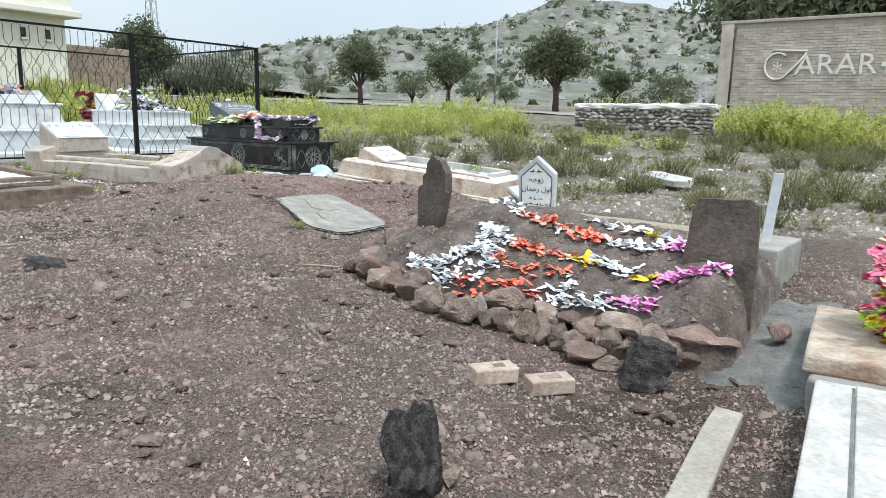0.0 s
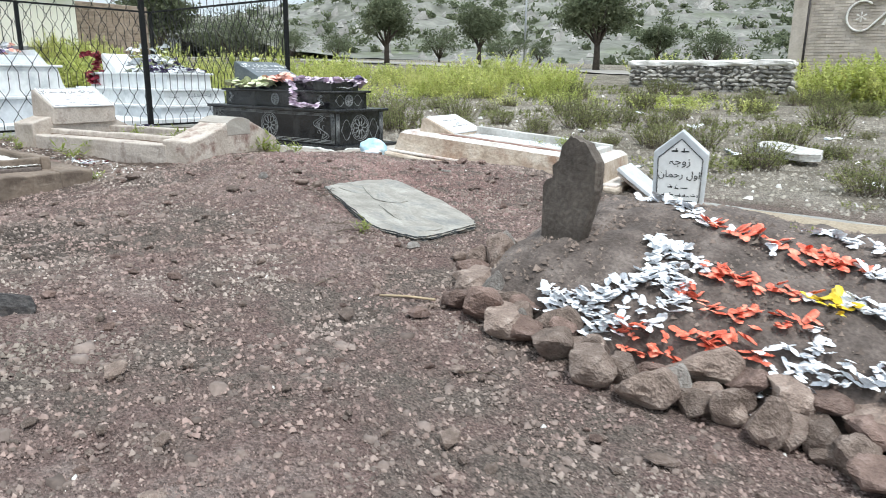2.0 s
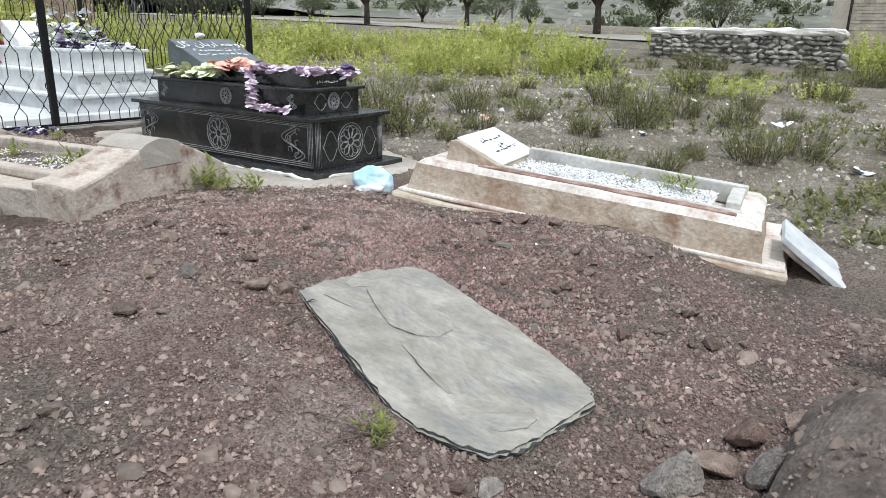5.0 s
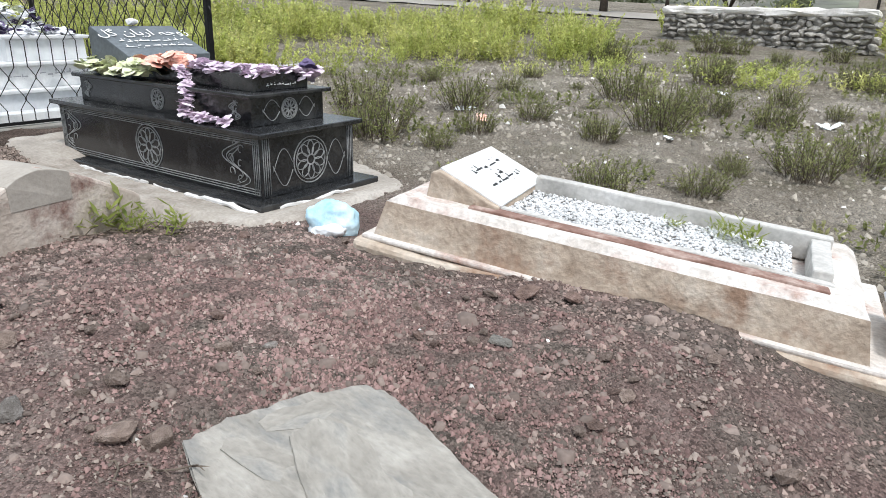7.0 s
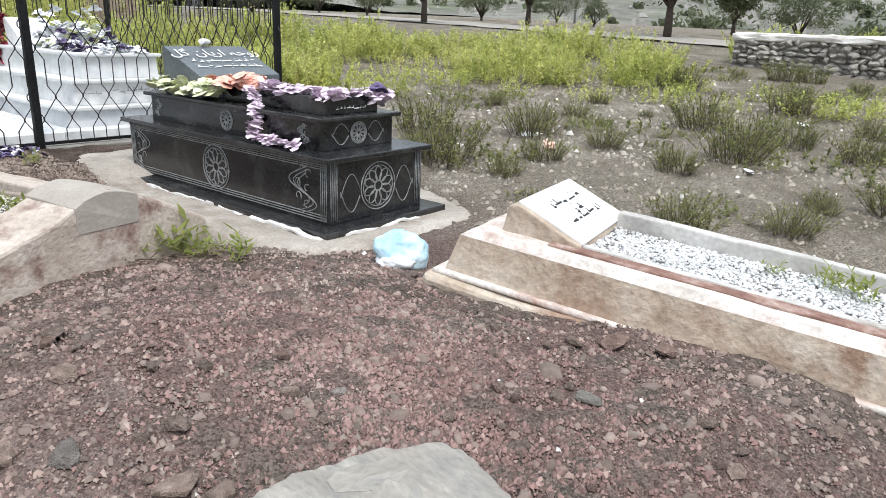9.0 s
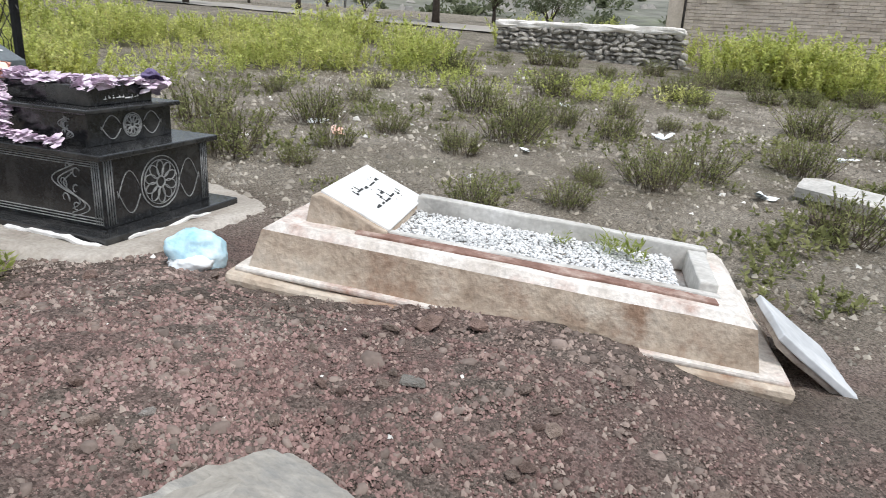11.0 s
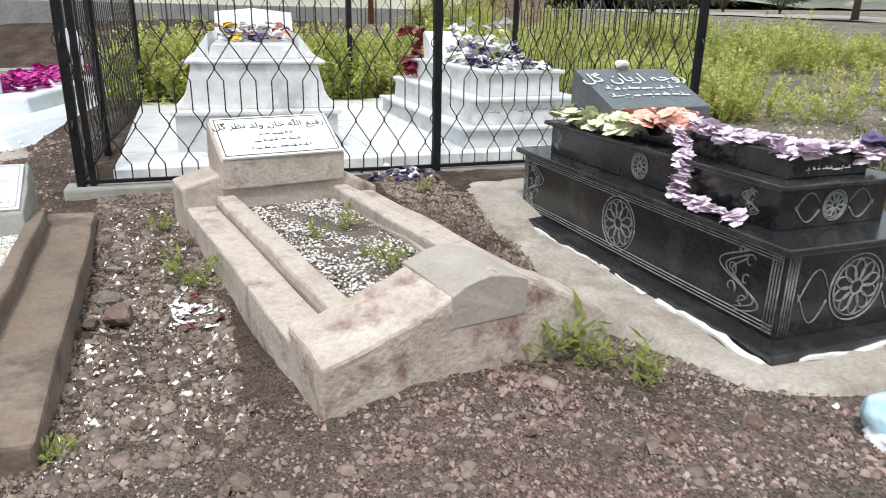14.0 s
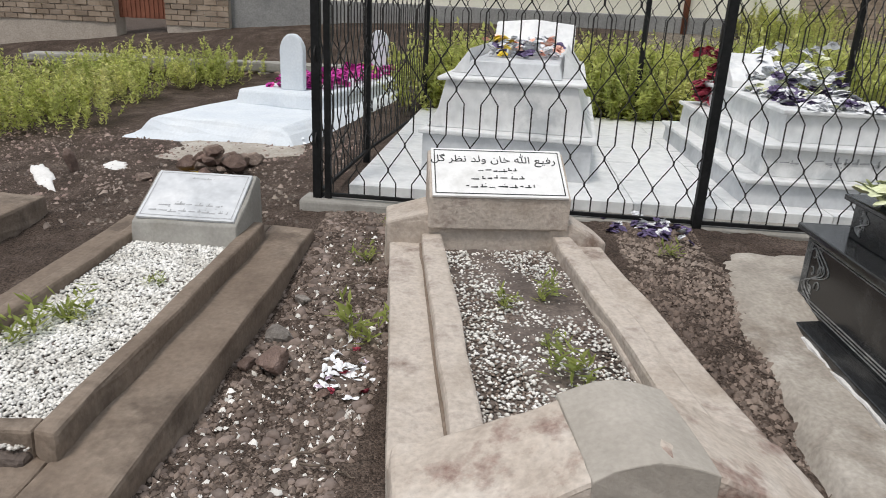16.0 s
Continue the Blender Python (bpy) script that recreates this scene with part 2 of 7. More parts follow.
WHITEWASH = mat("whitewashed_plaster", [(0.58, 0.63, 0.68), (0.68, 0.72, 0.75)], 3, 0.85, 0.15, 40, 0.06)
PLATE = mat("white_inscribed_plate", [(0.72, 0.72, 0.71), (0.82, 0.82, 0.81)], 4, 0.5, 0.05, 30, 0.05, stain=(0.62, 0.62, 0.6), stain_scale=3)
INK = mat("black_lettering", [(0.02, 0.022, 0.024), (0.05, 0.05, 0.05)], 30, 0.7, 0.0)
FADED = mat("faded_grey_lettering", [(0.3, 0.31, 0.32), (0.42, 0.43, 0.44)], 30, 0.7, 0.0)
SLATE = mat("grey_tan_slate", [(0.22, 0.205, 0.178), (0.31, 0.29, 0.255), (0.4, 0.38, 0.34)], 4.5, 0.85, 1.0, 30, 0.14, stain=(0.225, 0.222, 0.208), stain_scale=3.2, depth=0.02, stretch=(1, 2.2, 1))
DARKSLATE = mat("dark_brown_slate", [(0.062, 0.051, 0.042), (0.115, 0.096, 0.08), (0.175, 0.148, 0.125)], 5, 0.85, 0.6, 40, 0.2, stain=(0.12, 0.1, 0.08), stain_scale=3)
ROCK = mat("brown_field_stone", [(0.15, 0.112, 0.09), (0.25, 0.19, 0.157), (0.37, 0.3, 0.255)], 3.2, 0.92, 0.8, 26, 0.16, vary=0.35, depth=0.03)
ROCKG = mat("grey_field_stone", [(0.175, 0.155, 0.137), (0.275, 0.248, 0.223), (0.385, 0.355, 0.33)], 3.2, 0.92, 0.8, 26, 0.16, vary=0.3, depth=0.03)
REDROCK = mat("red_brown_stone", [(0.14, 0.095, 0.078), (0.215, 0.148, 0.122), (0.3, 0.22, 0.19)], 3.2, 0.92, 0.8, 26, 0.16, vary=0.3, depth=0.03)
DARKROCK = mat("dark_grey_boulder", [(0.02, 0.0175, 0.017), (0.045, 0.04, 0.038), (0.12, 0.11, 0.104)], 9, 0.9, 1.0, 50, 0.35, depth=0.02, stain=(0.1, 0.088, 0.08), stain_scale=5)
GRAVEL = mat("mixed_gravel", [(0.2, 0.168, 0.14), (0.24, 0.198, 0.17), (0.245, 0.184, 0.158), (0.235, 0.168, 0.147), (0.3, 0.25, 0.215)], 0.6, 0.95, 0.0, 30, 0.2, island=0.55, spread=(0.36, 0.64))
REDGRAVEL = mat("red_gravel", [(0.155, 0.1, 0.09), (0.215, 0.138, 0.124), (0.29, 0.2, 0.182)], 1.5, 0.95, 0.0, 30, 0.2, island=0.45)
BROWNGRAVEL = mat("dark_brown_gravel", [(0.12, 0.09, 0.074), (0.18, 0.139, 0.115), (0.25, 0.205, 0.172)], 2, 0.95, 0.0, 30, 0.2, island=0.45)
WARMPEBBLE = mat("warm_white_pebbles", [(0.5, 0.475, 0.43), (0.7, 0.685, 0.645), (0.82, 0.81, 0.785)], 5, 0.8, 0.0, 60, 0.1, island=0.3)
PEBBLE = mat("white_pebbles", [(0.46, 0.465, 0.46), (0.66, 0.665, 0.665), (0.78, 0.785, 0.785)], 5, 0.8, 0.0, 60, 0.1, island=0.3)
BRICK = mat("pale_brown_brick", [(0.33, 0.24, 0.19), (0.44, 0.34, 0.28), (0.55, 0.46, 0.39)], 8, 0.92, 0.4, 60, 0.15, vary=0.15)
IRON = mat("black_painted_iron", [(0.006, 0.0065, 0.007), (0.014, 0.0145, 0.015)], 10, 0.6, 0.1, spec=0.2)
WIRE = mat("black_wire", [(0.012, 0.0115, 0.011), (0.03, 0.028, 0.026)], 20, 0.6, 0.0)
CREAM = mat("cream_house_plaster", [(0.7, 0.68, 0.58), (0.8, 0.78, 0.69)], 1.2, 0.9, 0.1, 20, 0.05)
GREYPLASTER = mat("grey_plinth_plaster", [(0.2, 0.2, 0.2), (0.3, 0.3, 0.29)], 2, 0.9, 0.2)
MUDBRICK = mat("tan_wall_brick", [(0.37, 0.315, 0.265), (0.47, 0.41, 0.355), (0.56, 0.5, 0.445)], 2.5, 0.95, 0.3, 30, 0.12, island=0.16)
MORTAR = mat("tan_mud_mortar", [(0.37, 0.32, 0.27), (0.46, 0.405, 0.35)], 3, 0.95, 0.3)
RUST = mat("red_brown_painted_steel", [(0.17, 0.06, 0.035), (0.27, 0.1, 0.06)], 3, 0.6, 0.1)
LEAF = mat("yellow_green_weed_leaf", [(0.33, 0.38, 0.11), (0.52, 0.55, 0.18), (0.68, 0.66, 0.3)], 1.2, 0.75, 0.0, 6, 0.2, world_space=True, island=0.35)
SHRUBLEAF = mat("grey_green_shrub_leaf", [(0.13, 0.15, 0.055), (0.235, 0.25, 0.1), (0.37, 0.36, 0.18)], 2.5, 0.8, 0.0, 12, 0.2, island=0.35)
WEEDFLOWER = mat("pale_yellow_flower_heads", [(0.6, 0.56, 0.16), (0.72, 0.68, 0.4)], 3, 0.8, 0.0, 12, 0.2, island=0.3)
GRASS = mat("fresh_green_weed", [(0.16, 0.22, 0.05), (0.32, 0.36, 0.1), (0.42, 0.4, 0.18)], 3, 0.7, 0.0, 12, 0.2, island=0.3)
TREELEAF = mat("dark_acacia_leaf", [(0.085, 0.105, 0.058), (0.145, 0.165, 0.095), (0.21, 0.225, 0.135)], 0.8, 0.8, 0.0, 6, 0.2, island=0.35)
TWIG = mat("dry_twig", [(0.09, 0.07, 0.055), (0.2, 0.16, 0.125)], 10, 0.9, 0.2)
BARK = mat("dark_bark", [(0.045, 0.035, 0.028), (0.1, 0.08, 0.065)], 6, 0.95, 0.5)
HILL = mat("rocky_hillside", [(0.105, 0.11, 0.085), (0.165, 0.165, 0.138), (0.26, 0.255, 0.228)], 0.06, 0.95, 0.5, 0.5, 0.35, world_space=True, depth=1.0, stain=(0.13, 0.145, 0.09), stain_scale=0.09)
HILLROCK = mat("pale_outcrop", [(0.16, 0.155, 0.135), (0.23, 0.22, 0.2), (0.32, 0.31, 0.285)], 0.2, 0.95, 0.4, 2, 0.25, island=0.3, depth=0.2)
GALV = mat("galvanised_steel", [(0.3, 0.31, 0.32), (0.42, 0.43, 0.44)], 6, 0.6, 0.1, metal=0.3)
PETALW = mat("silver_white_plastic_petal", [(0.62, 0.64, 0.67), (0.78, 0.79, 0.81), (0.84, 0.84, 0.85)], 12, 0.4, 0.1, 60, 0.12, island=0.16)
PETALO = mat("orange_red_plastic_petal", [(0.52, 0.08, 0.045), (0.68, 0.16, 0.095), (0.78, 0.34, 0.24)], 14, 0.45, 0.1, 50, 0.15, island=0.3)
PETALP = mat("pink_plastic_petal", [(0.55, 0.1, 0.38), (0.68, 0.26, 0.52), (0.78, 0.5, 0.66)], 14, 0.45, 0.1, 50, 0.15, island=0.25)
PETALY = mat("yellow_plastic_petal", [(0.7, 0.5, 0.03), (0.8, 0.62, 0.06)], 14, 0.45, 0.1)
LILAC = mat("lilac_cloth_flower", [(0.55, 0.42, 0.55), (0.72, 0.6, 0.7), (0.8, 0.75, 0.78)], 16, 0.7, 0.1, 60, 0.12, island=0.25)
PEACH = mat("peach_cloth_flower", [(0.75, 0.3, 0.22), (0.8, 0.48, 0.38), (0.82, 0.66, 0.58)], 16, 0.7, 0.1, 60, 0.12, island=0.25)
LIME = mat("pale_lime_cloth_flower", [(0.55, 0.6, 0.33), (0.7, 0.73, 0.5), (0.8, 0.8, 0.67)], 16, 0.7, 0.1, 60, 0.12, island=0.2)
VIOLET = mat("dark_violet_cloth_flower", [(0.06, 0.045, 0.1), (0.16, 0.12, 0.24)], 16, 0.7, 0.1, 60, 0.2, island=0.3)
MAGENTA = mat("magenta_petals", [(0.4, 0.02, 0.28), (0.6, 0.06, 0.38), (0.7, 0.12, 0.22)], 6, 0.7, 0.1, 60, 0.2, island=0.3)
MAROON = mat("maroon_cloth_flower", [(0.2, 0.02, 0.04), (0.4, 0.06, 0.09)], 12, 0.7, 0.1, island=0.3)
HOTPINK = mat("hot_pink_tinsel", [(0.75, 0.12, 0.25), (0.8, 0.25, 0.35)], 12, 0.6, 0.1, island=0.2)
NEON = mat("lime_green_tinsel", [(0.45, 0.65, 0.05), (0.6, 0.72, 0.15)], 12, 0.6, 0.1, island=0.2)
BAG = mat("thin_blue_plastic_bag", [(0.3, 0.58, 0.74), (0.5, 0.72, 0.82), (0.68, 0.8, 0.86)], 8, 0.4, 0.5, 30, 0.1, depth=0.02)
BAGW = mat("thin_white_plastic_bag", [(0.72, 0.76, 0.78), (0.82, 0.84, 0.85)], 8, 0.4, 0.5, 30, 0.1, depth=0.02)
STALK = mat("dry_reed", [(0.36, 0.27, 0.17), (0.5, 0.4, 0.27)], 12, 0.85, 0.2)
ROADM = mat("grey_dirt_road", [(0.27, 0.25, 0.22), (0.36, 0.335, 0.3)], 0.6, 0.95, 0.2, 6, 0.12, world_space=True)


def let_light_through(m, share):
    """Leaves: part of the light passes through."""
    n, l = m.node_tree.nodes, m.node_tree.links
    p, out = n["Principled BSDF"], n["Material Output"]
    tr, mx = n.new("ShaderNodeBsdfTranslucent"), n.new("ShaderNodeMixShader")
    mx.inputs[0].default_value = share
    l.new(p.inputs["Base Color"].links[0].from_socket, tr.inputs["Color"])
    l.new(p.outputs[0], mx.inputs[1])
    l.new(tr.outputs[0], mx.inputs[2])
    l.new(mx.outputs[0], out.inputs["Surface"])


for leafy in (LEAF, SHRUBLEAF, GRASS, TREELEAF, WEEDFLOWER):
    let_light_through(leafy, 0.55)
FOOTCONC = mat("stained_concrete", [(0.36, 0.3, 0.25), (0.49, 0.425, 0.365), (0.6, 0.545, 0.49)], 3.5, 0.9, 0.6, 50, 0.16, stain=(0.19, 0.105, 0.085), stain_scale=3.8)
GATEBRICK = mat("brown_gateway_brick", [(0.22, 0.165, 0.12), (0.3, 0.235, 0.18), (0.37, 0.3, 0.24)], 2.5, 0.95, 0.3, 30, 0.12, island=0.2)
rng = np.random.default_rng(7)


# ---- building helpers ----
def mesh_from(name, verts, faces, material=None, smooth=False):
    me = bpy.data.meshes.new(name)
    me.from_pydata([tuple(map(float, v)) for v in verts], [], faces)
    if material:
        me.materials.append(material)
    if smooth:
        for f in me.polygons:
            f.use_smooth = True
    return me


def tri_mesh(name, verts, tris, material, n=3):
    """A mesh from arrays, quick for large counts. n: corners of a face."""
    me = bpy.data.meshes.new(name)
    verts, tris = np.asarray(verts, np.float32), np.asarray(tris, np.int32)
    me.vertices.add(len(verts))
    me.vertices.foreach_set("co", verts.ravel())
    me.loops.add(tris.size)
    me.loops.foreach_set("vertex_index", tris.ravel())
    me.polygons.add(len(tris))
    me.polygons.foreach_set("loop_start", np.arange(0, tris.size, n, dtype=np.int32))
    me.update(calc_edges=True)
    me.materials.append(material)
    return me


def finish(bm, name, material, smooth=False):
    bmesh.ops.recalc_face_normals(bm, faces=bm.faces)
    me = bpy.data.meshes.new(name)
    bm.to_mesh(me)
    bm.free()
    me.materials.append(material)
    if smooth:
        for f in me.polygons:
            f.use_smooth = True
    return me


def part(name, me, parent, label="", m=None):
    """Links a mesh as one part under a thing or part."""
    ob = new(name, me)
    ob.parent = parent
    if m is not None:
        ob.matrix_basis = m
    if label:
        ob["label"] = label
    return ob


def thing(name, label, category, m, group="", kind="", me=None):
    ob = new(name, me)
    ob.matrix_basis = m
    return tagged(ob, label, category, group, kind)


def rough_up(bm, amount, scale=6.0, seed=0):
    for v in bm.verts:
        q = v.co * scale + Vector((seed * 3.1, seed * 1.7, seed))
        v.co += noise.noise_vector(q) * amount


def box(x0, x1, y0, y1, z0, z1, material, name="block", bevel=0.01, cuts=0, wear=0.0, taper=0.0, seed=0):
    """A bevelled block, cut up and worn if asked. taper: how far the top draws in on all sides."""
    bm = bmesh.new()
    bmesh.ops.create_cube(bm, size=1)
    for v in bm.verts:
        s = taper if v.co.z > 0 else 0
        v.co = Vector(((x0 + s if v.co.x < 0 else x1 - s), (y0 + s if v.co.y < 0 else y1 - s), z0 if v.co.z < 0 else z1))
    if cuts:
        bmesh.ops.subdivide_edges(bm, edges=[e for e in bm.edges if e.calc_length() > 0.25], cuts=cuts, use_grid_fill=True)
    if bevel:
        sharp = [e for e in bm.edges if len(e.link_faces) == 2 and e.calc_face_angle(0) > 0.5]
        bmesh.ops.bevel(bm, geom=sharp, offset=bevel, segments=2, affect="EDGES", profile=0.5)
    if wear:
        rough_up(bm, wear, 5, seed)
        rough_up(bm, wear * 0.5, 17, seed + 5)
    return finish(bm, name, material)


def prism(outline, axis, a0, a1, material, name="block", bevel=0.008, cuts=0, wear=0.0, seed=0):
    """An outline of (u, v) drawn out from a0 to a1 along x ('x': u=y, v=z) or y ('y': u=x, v=z) or z ('z': u=x, v=y)."""
    place = {"x": lambda u, v, a: (a, u, v), "y": lambda u, v, a: (u, a, v), "z": lambda u, v, a: (u, v, a)}[axis]
    bm = bmesh.new()
    lo = [bm.verts.new(place(u, v, a0)) for u, v in outline]
    hi = [bm.verts.new(place(u, v, a1)) for u, v in outline]
    k = len(outline)
    bm.faces.new(lo[::-1])
    bm.faces.new(hi)
    for i in range(k):
        bm.faces.new((lo[i], lo[(i + 1) % k], hi[(i + 1) % k], hi[i]))
    bmesh.ops.recalc_face_normals(bm, faces=bm.faces)
    if cuts:
        long_edges = [e for e in bm.edges if e.calc_length() > 0.3]
        bmesh.ops.subdivide_edges(bm, edges=long_edges, cuts=cuts, use_grid_fill=True)
    if bevel:
        sharp = [e for e in bm.edges if len(e.link_faces) == 2 and e.calc_face_angle(0) > 0.45]
        bmesh.ops.bevel(bm, geom=sharp, offset=bevel, segments=2, affect="EDGES", profile=0.5)
    if wear:
        rough_up(bm, wear, 5, seed)
        rough_up(bm, wear * 0.5, 17, seed + 5)
    return finish(bm, name, material)


def tube(points, r, material, name="tube", sides=5, r_end=None):
    """A round bar through points, tapering to r_end."""
    pts = [Vector(p) for p in points]
    verts, faces = [], []
    r_end = r if r_end is None else r_end
    for i, p in enumerate(pts):
        d = (pts[min(i + 1, len(pts) - 1)] - pts[max(i - 1, 0)]).normalized()
        u = d.orthogonal().normalized() if i == 0 else (u - d * u.dot(d)).normalized()
        w = d.cross(u)
        rr = r + (r_end - r) * i / max(1, len(pts) - 1)
        for s in range(sides):
            a = 2 * math.pi * s / sides
            verts.append(p + u * (rr * math.cos(a)) + w * (rr * math.sin(a)))
        if i:
            b = i * sides
            for s in range(sides):
                faces.append((b - sides + s, b - sides + (s + 1) % sides, b + (s + 1) % sides, b + s))
    faces.append(tuple(range(sides - 1, -1, -1)))
    faces.append(tuple(len(verts) - sides + s for s in range(sides)))
    return mesh_from(name, verts, faces, material, True)


def join_meshes(name, items, material):
    """One mesh from (mesh, matrix) pairs of one material."""
    bm = bmesh.new()
    for me, m in items:
        k = len(bm.verts)
        bm.from_mesh(me)
        bm.verts.ensure_lookup_table()
        for v in bm.verts[k:]:
            v.co = m @ v.co
    out = bpy.data.meshes.new(name)
    bm.to_mesh(out)
    bm.free()
    out.materials.append(material)
    return out


def rock_mesh(seed, material, flat=0.7, name="stone", sub=2, jag=0.03):
    """An angular stone about 1 across: a ball cut by random planes and roughened, resting on z = 0."""
    r = random.Random(seed)
    bm = bmesh.new()
    bmesh.ops.create_icosphere(bm, subdivisions=sub, radius=0.5)
    for _ in range(9):
        d = Vector((r.gauss(0, 1), r.gauss(0, 1), r.gauss(0, 1))).normalized()
        h = r.uniform(0.2, 0.38)
        for v in bm.verts:
            q = v.co.dot(d)
            if q > h:
                v.co -= d * (q - h) * 0.92
    for v in bm.verts:
        v.co += noise.noise_vector(v.co * 4 + Vector((seed, 0, 0))) * jag
        v.co += noise.noise_vector(v.co * 11 + Vector((seed, 5, 0))) * jag * 0.5
        v.co.z *= flat
    low = min(v.co.z for v in bm.verts)
    for v in bm.verts:
        v.co.z -= low
    return finish(bm, name, material)


# ---- ground ----
BUMPS = [(-5.9, 4.85, 0.8, 0.203), (-4.8, 5.7, 0.6, 0.057), (-7.0, 3.0, 1.0, -0.018), (-3.5, 6.3, 1.0, -0.042), (-5.2, 2.6, 1.0, 0.045), (-1, 3.5, 1.2, -0.233), (-9.8, 4.5, 1.6, 0.102), (-15.5, 8, 3, -0.143),
         (-13.5, 2, 2, -0.02), (-3.5, 4.2, 0.8, -0.066), (-7.6, 6.4, 0.6, -0.209), (-4.6, 4.65, 0.35, -0.079), (-4.35, 5.95, 0.45, 0.12), (-8.5, 3.4, 0.6, -0.081), (-12, 6, 1.6, -0.114), (-5.2, 4.8, 0.28, -0.09), (-3.1, 9.5, 1.2, -0.12)]


def lie(x, y):
    """Height of the smooth lie of the land."""
    z = 0.2533 - 0.0362 * 45 * np.tanh(x / 45) + 0.0426 * 45 * np.tanh(y / 45)
    z = z + 0.86 / (1 + np.exp(np.clip((x + 18.6) / 0.5, -60, 60))) * np.exp(-((y - 3) / 10) ** 2)
    for cx, cy, s, a in BUMPS:
        z = z + a * np.exp(-((x - cx) ** 2 + (y - cy) ** 2) / (2 * s * s))
    return z


def wobble(x, y):
    return (0.016 * np.sin(3.1 * x + 1.3 * np.sin(2.3 * y)) * np.sin(2.7 * y + 0.9 * np.sin(3.3 * x))
            + 0.008 * np.sin(8.3 * x + 2.1 * np.sin(5.1 * y)) * np.sin(7.1 * y + 1.7))


def ground_z(x, y):
    return float(lie(np.float64(x), np.float64(y)) + wobble(np.float64(x), np.float64(y)))


def spaced(lo, hi, step, far, grow=1.16):
    a = list(np.arange(lo, hi, step))
    s, v = step, a[-1]
    while v < far:
        s *= grow
        v += s
        a.append(v)
    s, v = step, a[0]
    while v > -far:
        s *= grow
        v -= s
        a.insert(0, v)
    return np.array(a)


gx, gy = spaced(-10.6, 1.2, 0.055, 1600), spaced(-0.2, 8.2, 0.055, 1600)
GX, GY = np.meshgrid(gx, gy, indexing="ij")
grain = rng.normal(0, 0.006, GX.shape) * ((GX > -11) & (GX < 2) & (GY > -1) & (GY < 9))
GZ = lie(GX, GY) + wobble(GX, GY) + grain
nx, ny = GX.shape
idx = np.arange(nx * ny).reshape(nx, ny)
quads = np.stack([idx[:-1, :-1], idx[1:, :-1], idx[1:, 1:], idx[:-1, 1:]], -1).reshape(-1, 4)
ground_mesh = tri_mesh("ground", np.stack([GX, GY, GZ], -1).reshape(-1, 3), quads, SOIL, 4)
ground_mesh.polygons.foreach_set("use_smooth", np.ones(len(quads), bool))
tagged(new("ground", ground_mesh), "reddish brown stony soil of a burial ground, paler grey field behind", "ground", kind="structure")


def on(x, y, dz=0.0, rz=0.0, rx=0.0, ry=0.0):
    """A pose on the ground."""
    return pose(x, y, ground_z(x, y) + dz, rx, ry, rz)


# ---- lettering ----
def text_mesh(body, size, material, name="lettering"):
    c = bpy.data.curves.new(name, "FONT")
    c.body, c.size, c.align_x, c.align_y, c.extrude = body, size, "CENTER", "CENTER", 0.0008
    c.resolution_u = 2
    ob = bpy.data.objects.new(name, c)
    scene.collection.objects.link(ob)
    bpy.context.view_layer.update()
    me = bpy.data.meshes.new_from_object(ob)
    bpy.data.objects.remove(ob)
    bpy.data.curves.remove(c)
    me.materials.clear()
    me.materials.append(material)
    return me


def script_bars(width, height, material, seed, name="lettering"):
    """A line of script too small to read: short dashes, hooks and dots of its size."""
    r = random.Random(seed)
    verts, faces = [], []
    x = -width / 2
    while x < width / 2:
        w = min(r.uniform(0.4, 1.6) * height, width / 2 - x)
        y = r.uniform(-0.25, 0.1) * height
        h = height * r.uniform(0.2, 0.32)
        k = len(verts)
        verts += [(x, y, 0), (x + w, y + r.uniform(-0.1, 0.1) * height, 0), (x + w, y + h, 0), (x, y + h * 0.7, 0)]
        faces.append((k, k + 1, k + 2, k + 3))
        if r.random() < 0.55:
            k = len(verts)
            q = x + w * r.uniform(0.1, 0.8)
            t = height * 0.16
            verts += [(q, y, 0), (q + t, y, 0), (q + t * 1.1, y + height * r.uniform(0.5, 0.75), 0), (q, y + height * 0.6, 0)]
            faces.append((k, k + 1, k + 2, k + 3))
        if r.random() < 0.5:
            k = len(verts)
            q, t, yy = x + w * r.random(), height * 0.13, r.choice((-0.5, 0.5)) * height
            verts += [(q, yy, 0), (q + t, yy, 0), (q + t, yy + t, 0), (q, yy + t, 0)]
            faces.append((k, k + 1, k + 2, k + 3))
        x += w + r.uniform(0.1, 0.5) * height
    return mesh_from("fine_script", verts, faces, material)


def script_line(me, parent, label="", m=None):
    return tagged(part("script_line", me, parent, label, m), kind="stuff")


def line_frame(w, h, t, material, name="border_line"):
    v = [(-w / 2, -h / 2), (w / 2, -h / 2), (w / 2, h / 2), (-w / 2, h / 2)]
    i = [(-w / 2 + t, -h / 2 + t), (w / 2 - t, -h / 2 + t), (w / 2 - t, h / 2 - t), (-w / 2 + t, h / 2 - t)]
    verts = [(*p, 0) for p in v + i]
    return mesh_from(name, verts, [(a, (a + 1) % 4, 4 + (a + 1) % 4, 4 + a) for a in range(4)], material)


